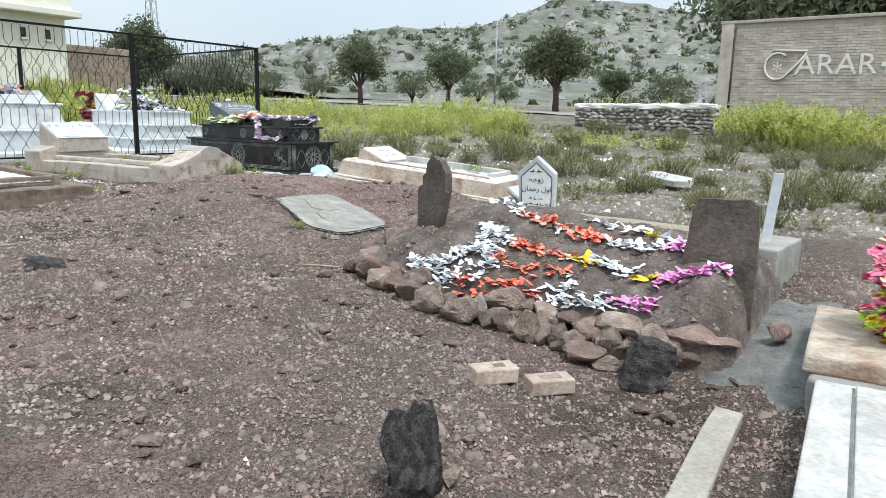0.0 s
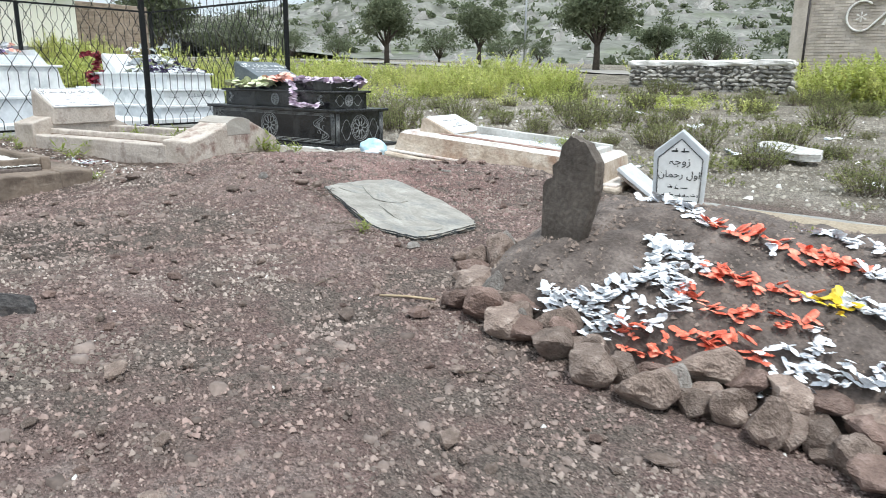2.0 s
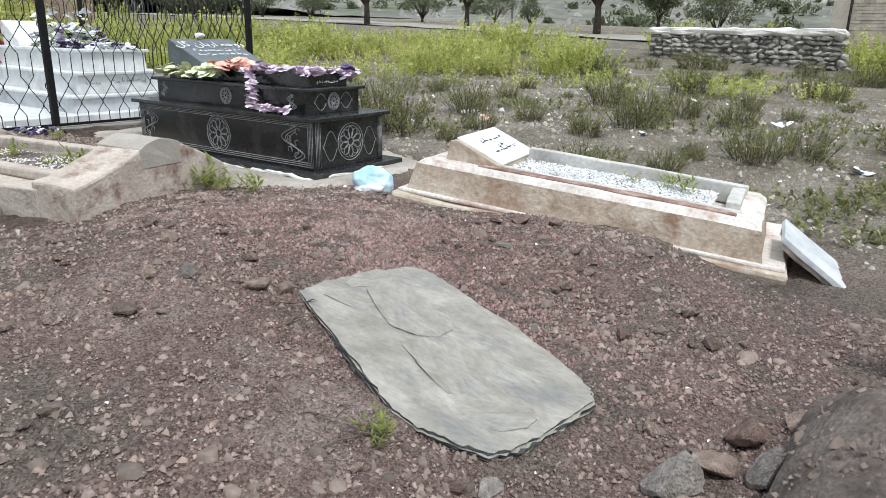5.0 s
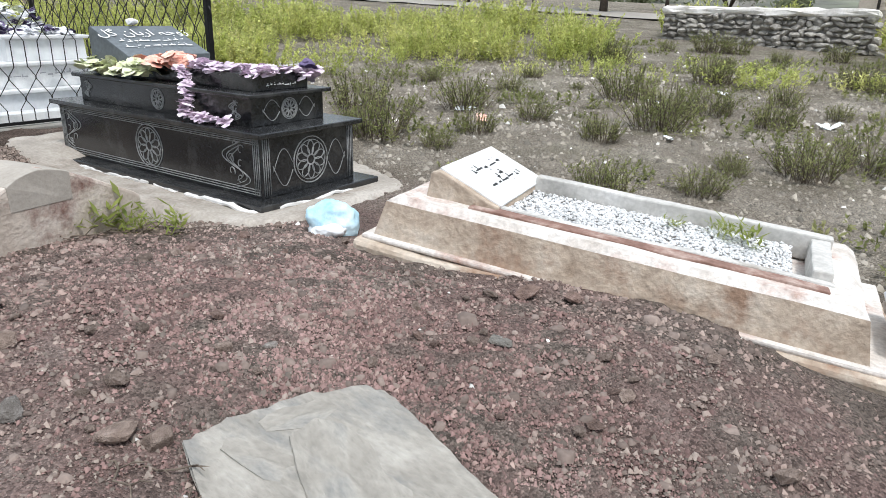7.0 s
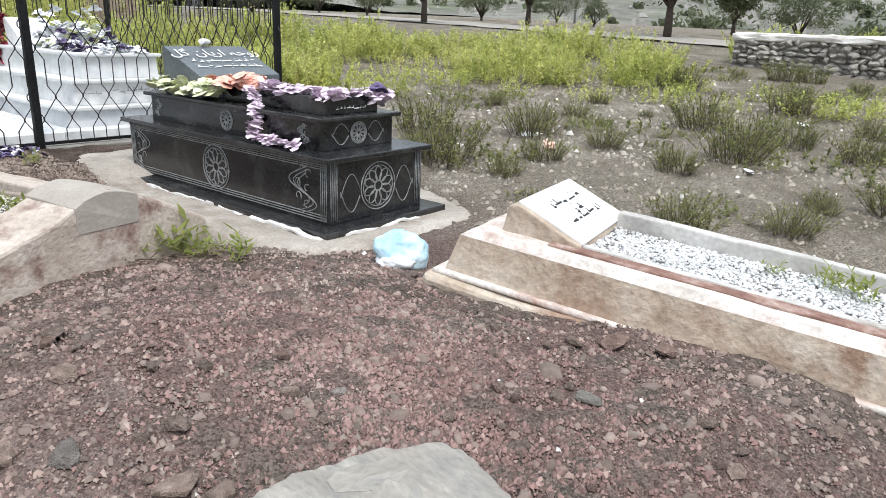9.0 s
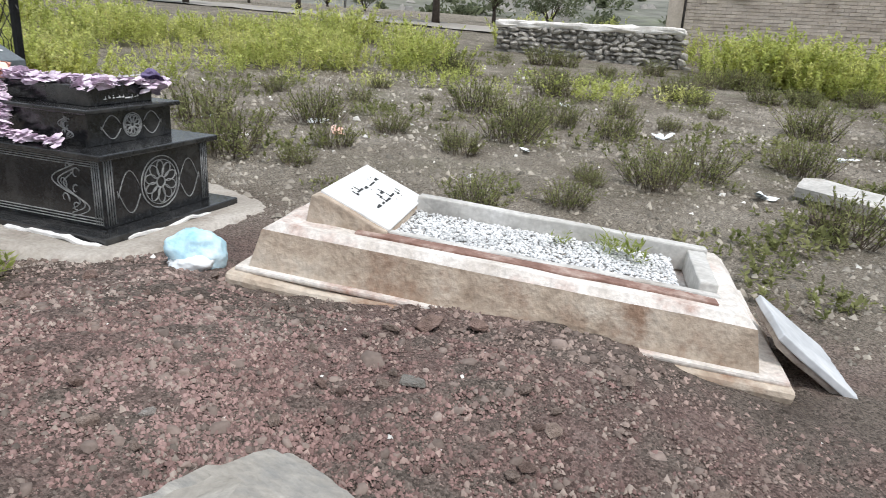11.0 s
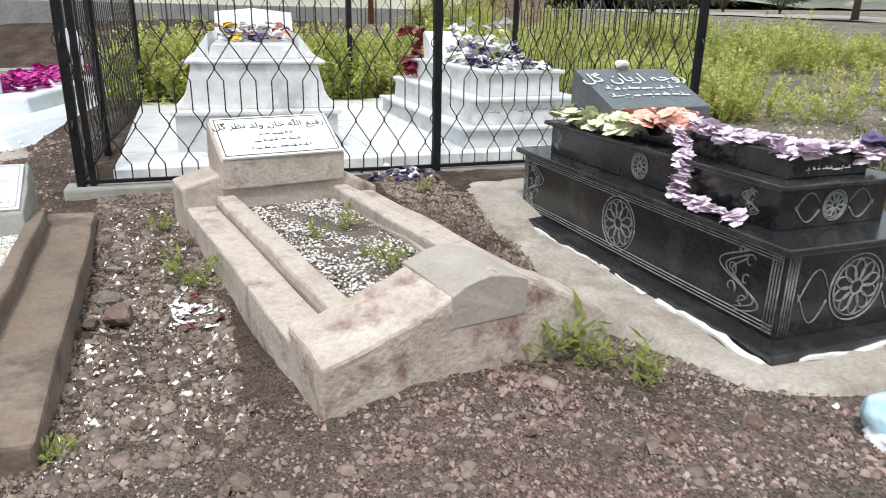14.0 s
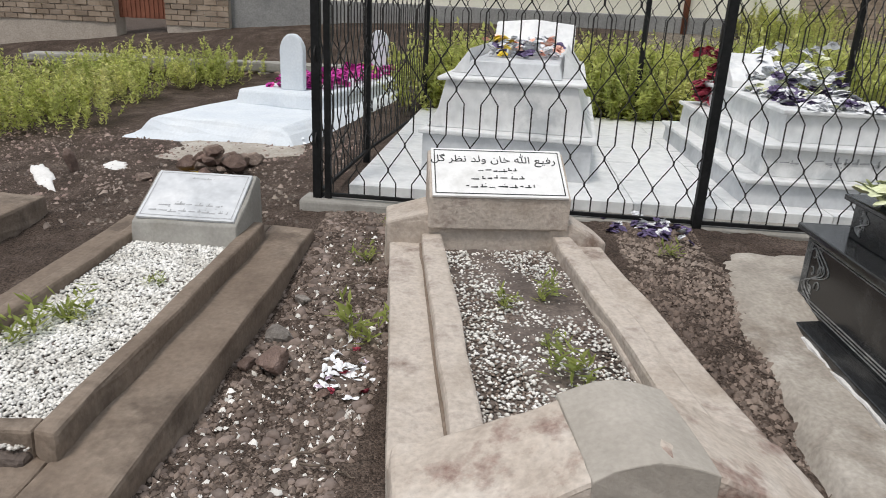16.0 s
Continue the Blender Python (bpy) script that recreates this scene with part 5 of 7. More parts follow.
def slates():
    s = thing("slate_slab", "large flat grey slate slab lying on the red mound", "slab", pose(-4.6, 4.66, 0.595, 0, 0, 0))
    out = [(-0.7, -0.08), (-0.68, 0.06), (-0.6, 0.28), (-0.5, 0.44), (-0.4, 0.465), (-0.22, 0.42), (0.13, 0.31), (0.44, 0.21), (0.6, 0.12), (0.64, 0.06), (0.6, -0.15), (0.56, -0.31), (0.5, -0.41), (0.37, -0.44), (0.25, -0.45), (0.1, -0.42), (-0.08, -0.345), (-0.31, -0.25)]
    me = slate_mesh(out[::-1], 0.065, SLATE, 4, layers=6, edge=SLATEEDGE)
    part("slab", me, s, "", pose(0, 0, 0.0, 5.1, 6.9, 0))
    for k, (fx, fy, rz, sx, sy) in enumerate(((0.22, -0.1, -14, 1.0, 0.75), (-0.24, 0.12, -20, 0.75, 0.7), (-0.52, 0.2, 60, 0.35, 0.3), (-0.46, 0.02, 10, 0.42, 0.3), (0.38, -0.24, 30, 0.5, 0.42))):
        fl = [(-0.3, -0.12), (-0.34, 0.02), (-0.26, 0.1), (-0.12, 0.15), (0.05, 0.13), (0.16, 0.17), (0.3, 0.1), (0.33, -0.02), (0.27, -0.12), (0.1, -0.2), (-0.1, -0.17)]
        part("surface_flake", slate_mesh([(p * sx, q * sy) for p, q in fl][::-1], 0.004, SLATE, 9 + k, layers=1), s, "split surface layer", pose(0, 0, 0.0, 5.1, 6.9, 0) @ pose(fx, fy, 0.0645, 0, 0, rz))
    st = [(-0.15, -0.15), (-0.18, 0.1), (-0.2, 0.25), (-0.17, 0.29), (-0.12, 0.31), (-0.13, 0.37), (-0.08, 0.41), (-0.07, 0.48), (-0.01, 0.54), (0.1, 0.52), (0.18, 0.44), (0.19, 0.3), (0.13, 0.05), (0.08, -0.15)]
    a = thing("slate_headstone", "rough upright dark slate headstone with a broken shoulder", "headstone", pose(-2.95, 4.06, 0.75, 0, 4, -22))
    part("stone", slate_mesh(st, 0.055, DARKSLATE, 2, layers=3), a, "", pose(0, 0.03, 0, 90, 0, 0))
    st2 = [(-0.2, -0.3), (-0.22, 0.1), (-0.19, 0.38), (-0.15, 0.46), (0.13, 0.47), (0.185, 0.44), (0.195, 0.2), (0.2, -0.3)]
    b = thing("slate_headstone", "broad upright dark slate headstone at the flower grave's foot", "headstone", pose(-0.93, 4.24, 0.665, 0, 0, 4))
    part("stone", slate_mesh(st2, 0.06, DARKSLATE, 3, layers=3), b, "", pose(0, 0.03, 0, 90, 0, 0))


# ---- flower grave ----
MCX, MCY, MHX, MHY = -2.06, 4.52, 1.33, 0.86


def mound_z(x, y):
    u, v = (x - MCX) / MHX, (y - MCY) / MHY
    q = max(0.0, 1 - (u * u) ** (2.2 if u < 0 else 5) - (v * v) ** 4)
    dip = 1 - 0.5 * max(0.0, -v) ** 1.8 - 0.5 * max(0.0, v) ** 1.6
    slump = 0.13 * math.exp(-((x + 0.9) ** 2) / 0.04 - ((y - 4.02) ** 2) / 0.05)
    return ground_z(x, y) - 0.03 + 0.5 * dip * q ** 0.5 + slump


def flower_grave():
    n, m = 90, 64
    verts, faces = [], []
    for i in range(n):
        for j in range(m):
            x, y = MCX + MHX * 1.05 * (2 * i / (n - 1) - 1), MCY + MHY * 1.05 * (2 * j / (m - 1) - 1)
            verts.append((x - MCX, y - MCY, mound_z(x, y) - 0.4 + 0.03 * noise.noise(Vector((x * 7, y * 7, 0))) + 0.016 * noise.noise(Vector((x * 24, y * 24, 3)))))
    for i in range(n - 1):
        for j in range(m - 1):
            faces.append((i * m + j, (i + 1) * m + j, (i + 1) * m + j + 1, i * m + j + 1))
    thing("grave_mound", "fresh earth grave mound of dark brown soil ringed with stones", "grave", pose(MCX, MCY, 0.4), me=mesh_from("grave_mound", verts, faces, MOUND, True))
    r = random.Random(11)
    W, O, P, Y = PETALW.name, PETALO.name, PETALP.name, PETALY.name
    rows = [
        (((-2.8, 4.72), (-2.45, 4.44), (-2.25, 4.31), (-1.9, 4.28), (-1.72, 4.31), (-1.54, 4.26), (-1.35, 4.3), (-1.16, 4.4)), ((0.24, W), (0.62, O), (0.88, W), (1, P)), 58),
        (((-1.92, 4.49), (-1.65, 4.53), (-1.47, 4.5), (-1.3, 4.44), (-1.14, 4.42)), ((0.5, W), (0.6, Y), (0.8, W), (1, P)), 28),
        (((-2.5, 4.1), (-2.35, 4.06), (-2.2, 4.01), (-2.02, 4.0), (-1.77, 4.02), (-1.64, 4.07), (-1.49, 4.04), (-1.27, 3.98)), ((0.26, W), (0.56, O), (0.66, Y), (0.94, W), (1, Y)), 48),
        (((-2.9, 3.7), (-2.72, 3.72), (-2.58, 3.78), (-2.42, 3.9), (-2.46, 4.1)), ((1, W),), 46),
        (((-2.85, 3.7), (-2.56, 3.71), (-2.35, 3.75), (-2.27, 3.85), (-2.35, 4.0)), ((1, W),), 42),
        (((-2.42, 3.9), (-2.3, 3.86), (-2.17, 3.84), (-2.03, 3.83), (-1.78, 3.9)), ((0.3, W), (1, O)), 26),
        (((-2.6, 3.69), (-2.49, 3.68), (-2.28, 3.69), (-2.09, 3.71), (-1.86, 3.77)), ((0.2, W), (0.95, O), (1, W)), 36),
        (((-1.86, 3.68), (-1.76, 3.74), (-1.7, 3.86)), ((1, W),), 14),
        (((-1.85, 3.7), (-1.53, 3.78), (-1.39, 3.79), (-1.18, 3.84)), ((0.66, W), (1, P)), 30),
        (((-1.22, 3.97), (-1.07, 4.0), (-0.96, 4.06), (-0.88, 4.16)), ((0.75, P), (0.9, W), (1, P)), 26)]
    for line, colours, count in rows:
        g = thing("grave_garland", "string of silver, orange and pink ribbon flowers on the mound", "garland", pose(line[0][0], line[0][1], 0.7), group="garlands on the mound")
        at_u = np.linspace(0, 1, len(line))
        for i in range(count):
            u = i / (count - 1)
            x, y = (float(np.interp(u, at_u, [p[c] for p in line])) for c in (0, 1))
            c = next(name for end, name in colours if u <= end)
            if c != Y and r.random() < 0.06:
                c = W
            for _ in range(r.choice((1, 2, 2))):
                xx, yy = x + r.gauss(0, 0.02), y + r.gauss(0, 0.022)
                s = r.uniform(0.6, 1.05)
                part("flower", r.choice(WRAPS[c]), g, m=Matrix.LocRotScale(Vector((xx - line[0][0], yy - line[0][1], mound_z(xx, yy) - 0.7 + 0.012)), Euler((r.uniform(-0.4, 0.4), r.uniform(-0.4, 0.4), r.uniform(0, 6.28))), Vector((s, s, s))))
    # ring of stones
    kinds = [rock_mesh(s, ROCK, 0.7, sub=3, jag=0.055) for s in range(6)] + [rock_mesh(s + 20, ROCK, 0.65, sub=3, jag=0.05) for s in range(2)] + [rock_mesh(25, ROCKG, 0.65, sub=3, jag=0.05)] + [rock_mesh(s + 40, REDROCK, 0.7, sub=3, jag=0.055) for s in range(3)]
    # each stone: place, breadth, height; the second course lies on the first or on the mound's flank
    left_end = [(-3.62, 4.5, 0.14, 0.13), (-3.5, 4.27, 0.16, 0.2), (-3.6, 4.24, 0.11, 0.12), (-3.47, 4.0, 0.2, 0.14), (-3.3, 3.8, 0.24, 0.14), (-3.27, 3.53, 0.14, 0.11), (-3.23, 3.73, 0.08, 0.06),
                (-3.11, 3.5, 0.19, 0.17), (-3.06, 3.67, 0.16, 0.12), (-2.95, 3.7, 0.15, 0.12), (-3.5, 4.89, 0.12, 0.1), (-3.4, 4.72, 0.11, 0.12), (-3.57, 4.68, 0.12, 0.07), (-3.42, 3.86, 0.14, 0.09)]
    lower = [(-2.95, 3.5, 0.21, 0.13), (-2.69, 3.42, 0.16, 0.14), (-2.74, 3.6, 0.17, 0.16), (-2.44, 3.37, 0.2, 0.15), (-2.22, 3.36, 0.17, 0.17), (-2.15, 3.46, 0.1, 0.12), (-2.06, 3.44, 0.13, 0.11), (-1.94, 3.5, 0.14, 0.1),
             (-1.79, 3.45, 0.13, 0.19), (-1.63, 3.56, 0.14, 0.14), (-1.52, 3.52, 0.14, 0.15), (-1.42, 3.46, 0.19, 0.12), (-1.33, 3.56, 0.13, 0.19), (-1.29, 3.44, 0.12, 0.09), (-0.96, 3.72, 0.15, 0.11)]
    upper = [(-2.08, 3.62, 0.22, 0.15, 0.06), (-1.92, 3.66, 0.15, 0.11, 0.08), (-1.77, 3.64, 0.16, 0.13, 0.07), (-1.66, 3.72, 0.22, 0.1, 0.1), (-1.5, 3.72, 0.2, 0.09, 0.11), (-1.48, 3.62, 0.18, 0.12, 0.06), (-1.28, 3.72, 0.28, 0.14, 0.1),
             (-1.25, 3.62, 0.11, 0.08, 0.07), (-1.14, 3.7, 0.18, 0.17, 0.04), (-1.09, 3.84, 0.14, 0.14, 0.1), (-1.03, 3.75, 0.15, 0.13, 0.03), (-0.93, 3.86, 0.34, 0.16, 0.06)]
    course = [Vector((-3.42, 4.3)), Vector((-3.36, 3.98)), Vector((-3.2, 3.7)), Vector((-2.9, 3.58)), Vector((-2.55, 3.52)), Vector((-2.2, 3.5)), Vector((-1.85, 3.55)), Vector((-1.45, 3.6)), Vector((-1.1, 3.66))]
    fill = []
    for p, q in zip(course, course[1:]):
        for k in range(5):
            at = p.lerp(q, (k + r.random()) / 5)
            fill.append((at.x + r.gauss(0, 0.03), at.y + r.gauss(0, 0.04), r.uniform(0.08, 0.15), r.uniform(0.07, 0.13), r.choice((0, 0, 0.05))))
    for x, y, w, h, *lift in left_end + lower + upper + fill:
        me = r.choice(kinds)
        tall = max(v.co.z for v in me.vertices)
        z = ground_z(x, y) - 0.015 + (lift[0] if lift else 0)
        thing("field_stone", "angular brown field stone edging the grave mound", "stone", Matrix.LocRotScale(Vector((x, y, z)), Euler((r.uniform(-0.15, 0.15), r.uniform(-0.15, 0.15), r.uniform(-0.6, 0.6) + 0.5)), Vector((w * 1.45, w * r.uniform(1.0, 1.3), h * 1.15 / tall))), group="stones round the mound", me=me)
    thing("boulder", "dark grey rough boulder by the flower grave", "stone", Matrix.LocRotScale(Vector((-1.04, 3.4, ground_z(-1.04, 3.4) - 0.03)), Euler((0, 0.05, 0.3)), Vector((0.48, 0.34, 0.42))), me=rock_mesh(77, DARKROCK, 0.8, sub=4, jag=0.05))


def ground_patch(name, label, category, cx, cy, rx, ry, rz, material, high, seed, n=26):
    """A thin uneven spill that lies on the soil and runs out at its edge."""
    c, d = math.cos(radians(rz)), math.sin(radians(rz))
    t = thing(name, label, category, pose(cx, cy, 0))
    verts, faces = [(0, 0, ground_z(cx, cy) + high)], []
    for q, h in ((0.35, high), (0.7, high * 0.8), (0.92, high * 0.5), (1.0, -0.02)):
        for i in range(n):
            a = 2 * math.pi * i / n
            rad = q * (1 + 0.45 * noise.noise(Vector((math.cos(a) * 2.2, math.sin(a) * 2.2, seed))) + 0.2 * noise.noise(Vector((math.cos(a) * 7, math.sin(a) * 7, seed))))
            u, v = rx * rad * math.cos(a), ry * rad * math.sin(a)
            x, y = u * c - v * d, u * d + v * c
            verts.append((x, y, ground_z(cx + x, cy + y) + h + 0.006 * noise.noise(Vector((x * 9, y * 9, seed)))))
    for i in range(n):
        faces.append((0, 1 + i, 1 + (i + 1) % n))
        for k in range(3):
            b = 1 + k * n
            faces.append((b + i, b + n + i, b + n + (i + 1) % n, b + (i + 1) % n))
    part("spill", mesh_from(name, verts, faces, material, True), t)


def right_corner():
    """Grave edge in the near corner: cement footing, marble kerbs, tinsel wreath."""
    t = thing("marble_kerb_grave", "white marble kerbed grave with a cement footing", "grave", pose(0.03, 3.0, 0.1, 0, 0, 5))
    part("kerb", box(-0.67, -0.54, -1.6, 0.3, 0.0, 0.15, APRON, bevel=0.01, cuts=6, wear=0.01), t, "pale stone kerb")
    part("kerb", box(-0.27, 1.0, -1.6, 0.4, 0.0, 0.34, OLDMARBLE, bevel=0.01), t, "whitish marble slab")
    part("strip", box(-0.11, 0.02, -1.58, 0.36, 0.338, 0.356, OLDMARBLE, bevel=0.006), t, "raised marble strip")
    part("strip", box(0.05, 0.16, -1.58, 0.36, 0.338, 0.356, OLDMARBLE, bevel=0.006), t, "raised marble strip")
    for gx in (-0.12, 0.035, 0.17):
        part("joint_line", box(gx - 0.005, gx + 0.005, -1.58, 0.36, 0.335, 0.3425, WETCEM, bevel=0), t, "dark joint line")
    part("footing", box(-0.3, 1.0, 0.45, 1.5, 0.0, 0.33, CEMENT, bevel=0.02, cuts=4, wear=0.012), t, "rough grey cement block")
    part("capping", box(-0.33, 1.05, 0.5, 1.55, 0.33, 0.42, PINKCEM, bevel=0.015, cuts=4, wear=0.01), t, "pale cement capping")
    w = thing("tinsel_wreath", "hot pink, lime and orange tinsel wreath on the cement capping", "wreath", pose(-0.03, 4.05, 0.52))
    r = random.Random(9)
    for k in range(330):
        a, q = r.uniform(0, 6.28), r.gauss(0, 0.07)
        y, h = 0.02 + (0.19 + q) * math.cos(a), 0.22 + (0.19 + q) * math.sin(a)
        m = r.choice((HOTPINK, HOTPINK, HOTPINK, PEACH) if a < 3.3 else (NEON, NEON, PETALY, HOTPINK))
        strew(w, BLOOMS[(VIOLET if abs(a - 1.2) < 0.12 else m).name], [(r.gauss(0.02, 0.07), y, max(0.0, h))], 0.6, 1.15, k)
    ground_patch("cement_spill", "rough spill of damp grey cement on the soil", "cement", -0.5, 4.35, 0.42, 0.82, 0, WETCEM, 0.03, 2, 40)
    for dx, dy, w in ((-0.25, -0.5, 0.06), (0.05, -0.3, 0.04), (-0.1, 0.1, 0.05), (0.15, 0.3, 0.07), (-0.3, 0.25, 0.05), (0.1, -0.6, 0.05), (-0.05, 0.5, 0.06), (0.22, 0.0, 0.04)):
        thing("cement_lump", "small lump of dried grey cement on the spill", "cement", Matrix.LocRotScale(Vector((-0.5 + dx, 4.35 + dy, ground_z(-0.5 + dx, 4.35 + dy) + 0.012)), Euler((0, 0, dx * 9)), Vector((w * 1.4, w, w * 0.8))), group="lumps of cement", me=rock_mesh(int(800 + dx * 90), WETCEM, 0.6, sub=1))
    thing("field_stone", "red brown stone on the cement spill", "stone", Matrix.LocRotScale(Vector((-0.585, 4.24, ground_z(-0.585, 4.24) + 0.04)), Euler((0, 0, 1)), Vector((0.17, 0.14, 0.17))), me=rock_mesh(301, REDROCK, 0.8))


def brick(x, y, rz, label):
    t = thing("brick", label, "brick", on(x, y, 0.005, rz, 2, 1), group="loose bricks")
    part("body", box(-0.118, 0.118, -0.057, 0.057, 0, 0.078, BRICK, bevel=0.008, cuts=2, wear=0.006, seed=int(rz)), t)
    part("frog", box(-0.06, 0.06, -0.025, 0.025, 0.074, 0.0795, ROCK, bevel=0.006), t, "shallow pressed hollow")


def loose_things():
    brick(-1.61, 2.78, 58, "pale brown clay brick with a frog, on the soil")
    brick(-1.377, 2.93, 55, "pale tan clay brick lying on the soil")
    upright = rock_mesh(88, DARKROCK, 1.0, sub=5, jag=0.1)
    for v in upright.vertices:
        k = 1.2 - 0.75 * v.co.z
        v.co.x, v.co.y = v.co.x * k + 0.12 * v.co.z, v.co.y * k
    thing("dark_stone", "black rough upright stone stuck in the soil", "stone", Matrix.LocRotScale(Vector((-1.29, 1.68, ground_z(-1.29, 1.68) - 0.04)), Euler((0.05, 0.05, 0.6)), Vector((0.27, 0.21, 0.5))), me=upright)
    thing("flat_stone", "flat dark stone half buried in the soil", "stone", Matrix.LocRotScale(Vector((-4.6, 2.08, ground_z(-4.6, 2.08) - 0.02)), Euler((0.1, 0.1, 0.5)), Vector((0.34, 0.22, 0.14))), me=rock_mesh(89, DARKROCK, 0.7))
    thing("flat_stone", "small flat grey chip of slate on the red mound", "stone", Matrix.LocRotScale(Vector((-4.84, 5.54, ground_z(-4.84, 5.54) - 0.005)), Euler((0, 0.1, 0.2)), Vector((0.13, 0.08, 0.05))), me=rock_mesh(90, SLATE, 0.5))
    thing("flat_stone", "pale flat stone sunk flush in the soil", "stone", Matrix.LocRotScale(Vector((-2.74, 1.78, ground_z(-2.74, 1.78) - 0.035)), Euler((0, 0.04, 0.6)), Vector((0.3, 0.15, 0.09))), me=rock_mesh(93, ROCKG, 0.6))
    s = thing("dry_stalk", "dry broken reed stalk lying on the soil", "stalk", on(-3.51, 3.46, 0.014, 24))
    part("stalk", tube([(-0.14, 0, 0), (0, 0.008, 0.004), (0.15, 0, 0.002)], 0.007, STALK), s)
    # plastic bag
    b = thing("plastic_bag", "crumpled thin blue and white plastic bag on the soil", "bag", pose(-6.17, 6.1, ground_z(-6.17, 6.1), 0, 0, 20))
    for mtl, ox, sc, lab in ((BAG, 0, (0.13, 0.1, 0.1), "blue plastic"), (BAGW, -0.02, (0.1, 0.075, 0.05), "white plastic")):
        bm = bmesh.new()
        bmesh.ops.create_icosphere(bm, subdivisions=4, radius=1)
        for v in bm.verts:
            c = v.co.copy()
            ridge = lambda k, o: 1 - 2.4 * abs(noise.noise(c * k + Vector((o, o * 2, 1))))
            v.co += c * (0.25 * noise.noise(c * 1.3 + Vector((ox * 90, 0, 0))) + 0.09 * ridge(2.3, 2) + 0.06 * ridge(5.2, 7) + 0.03 * ridge(11, 4))
            v.co = Vector((v.co.x * sc[0], v.co.y * sc[1] + (-0.06 if mtl is BAGW else 0), max(-0.005, v.co.z * sc[2] + sc[2] * 0.6)))
        part("film", finish(bm, "film", mtl, True), b, lab)
    f = thing("dried_flower_heap", "dried dark petals and white scraps by the fence post", "flowers", on(-9.75, 5.58, 0.0))
    rr = random.Random(44)
    for k in range(40):
        strew(f, BLOOMS[(VIOLET if k % 3 else PETALW).name], [(rr.gauss(0, 0.1), rr.gauss(0, 0.14), rr.uniform(0, 0.03))], 0.6, 1.0, k)
    f = thing("petal_scrap_heap", "faded white and lilac petals on the soil between graves", "flowers", on(-8.0, 4.1, 0.0))
    for k in range(44):
        strew(f, WRAPS[PETALW.name] if k % 4 else BLOOMS[(LILAC if k % 8 else MAROON).name], [(rr.gauss(0, 0.11), rr.gauss(0, 0.06), 0.004)], 0.3, 0.7, k)
    # fallen slab and rocks in the field
    t = thing("fallen_slab", "broken grey marble slab lying in the weeds", "slab", on(-3.09, 9.76, 0.08, -20, 12, 4))
    part("slab", slate_mesh([(-0.36, -0.11), (-0.38, 0.1), (-0.26, 0.18), (0.36, 0.14), (0.43, -0.02), (0.26, -0.16)][::-1], 0.08, OLDMARBLE, 6), t)
    thing("field_stone", "tan rock beside the fallen slab", "stone", Matrix.LocRotScale(Vector((-3.27, 9.28, ground_z(-3.27, 9.28) - 0.03)), Euler((0, 0, 0.4)), Vector((0.32, 0.24, 0.24))), me=rock_mesh(120, ROCK, 0.7, sub=3))
    # pile of stones by the stepped grave
    r = random.Random(15)
    km = [rock_mesh(130 + i, REDROCK if i % 2 else ROCK, 0.7) for i in range(6)]
    for k in range(26):
        a, d = r.uniform(0, 6.28), abs(r.gauss(0, 0.2))
        x, y = -10.98 + d * math.cos(a), 2.32 + d * 1.3 * math.sin(a)
        s = r.uniform(0.1, 0.24)
        thing("field_stone", "red brown stone in a loose heap", "stone", Matrix.LocRotScale(Vector((x, y, ground_z(x, y) + max(0, 0.15 - d * 0.6) - 0.02)), Euler((r.uniform(-0.4, 0.4), 0, a)), Vector((s, s * 0.8, s))), group="heap of stones", me=r.choice(km))
    thing("field_stone", "red brown upright stone in the soil", "stone", Matrix.LocRotScale(Vector((-10.9, 1.16, ground_z(-10.9, 1.16) - 0.03)), Euler((0.2, 0, 0.4)), Vector((0.16, 0.12, 0.24))), me=rock_mesh(140, REDROCK, 1.0))
    for x, y, sx, me in ((-8.3, 3.72, 0.17, ROCKG), (-8.0, 3.8, 0.24, REDROCK), (-8.02, 3.68, 0.13, REDROCK), (-8.64, 3.74, 0.13, ROCKG), (-5.4, 4.46, 0.14, ROCK), (-5.32, 4.53, 0.14, ROCK), (-5.68, 4.32, 0.12, ROCKG), (-3.36, 3.39, 0.1, ROCK), (-5.5, 4.9, 0.09, ROCK), (-5.42, 5.02, 0.07, ROCKG), (-4.05, 4.15, 0.12, ROCKG), (-3.95, 4.2, 0.09, ROCK), (-3.6, 4.35, 0.14, DARKROCK), (-3.72, 4.22, 0.15, ROCK)):
        thing("field_stone", "loose stone on the soil", "stone", Matrix.LocRotScale(Vector((x, y, ground_z(x, y) - 0.02)), Euler((0.1, 0.1, x * 9)), Vector((sx, sx * 0.8, sx * 0.8))), me=rock_mesh(int(-x * 40), me, 0.65))


def dry_twig(x, y, rz, length, seed):
    """A thin forked twig lying on the soil."""
    r = random.Random(seed)
    t = thing("dry_twig", "thin grey-brown dry twig lying on the soil", "twig", on(x, y, 0.006, rz), group="dry twigs on the soil")
    stem = [(length * (u - 0.5), r.uniform(-0.02, 0.02), 0.012 * math.sin(3.1 * u) + 0.004) for u in np.linspace(0, 1, 7)]
    part("stem", tube(stem, 0.0045, TWIG, r_end=0.002), t)
    for k in (2, 4):
        p = Vector(stem[k])
        q = p + Vector((length * 0.2, r.choice((-1, 1)) * length * r.uniform(0.12, 0.25), 0.02))
        part("fork", tube([p, (p + q) / 2 + Vector((0, 0, 0.01)), q], 0.003, TWIG, r_end=0.0012), t)


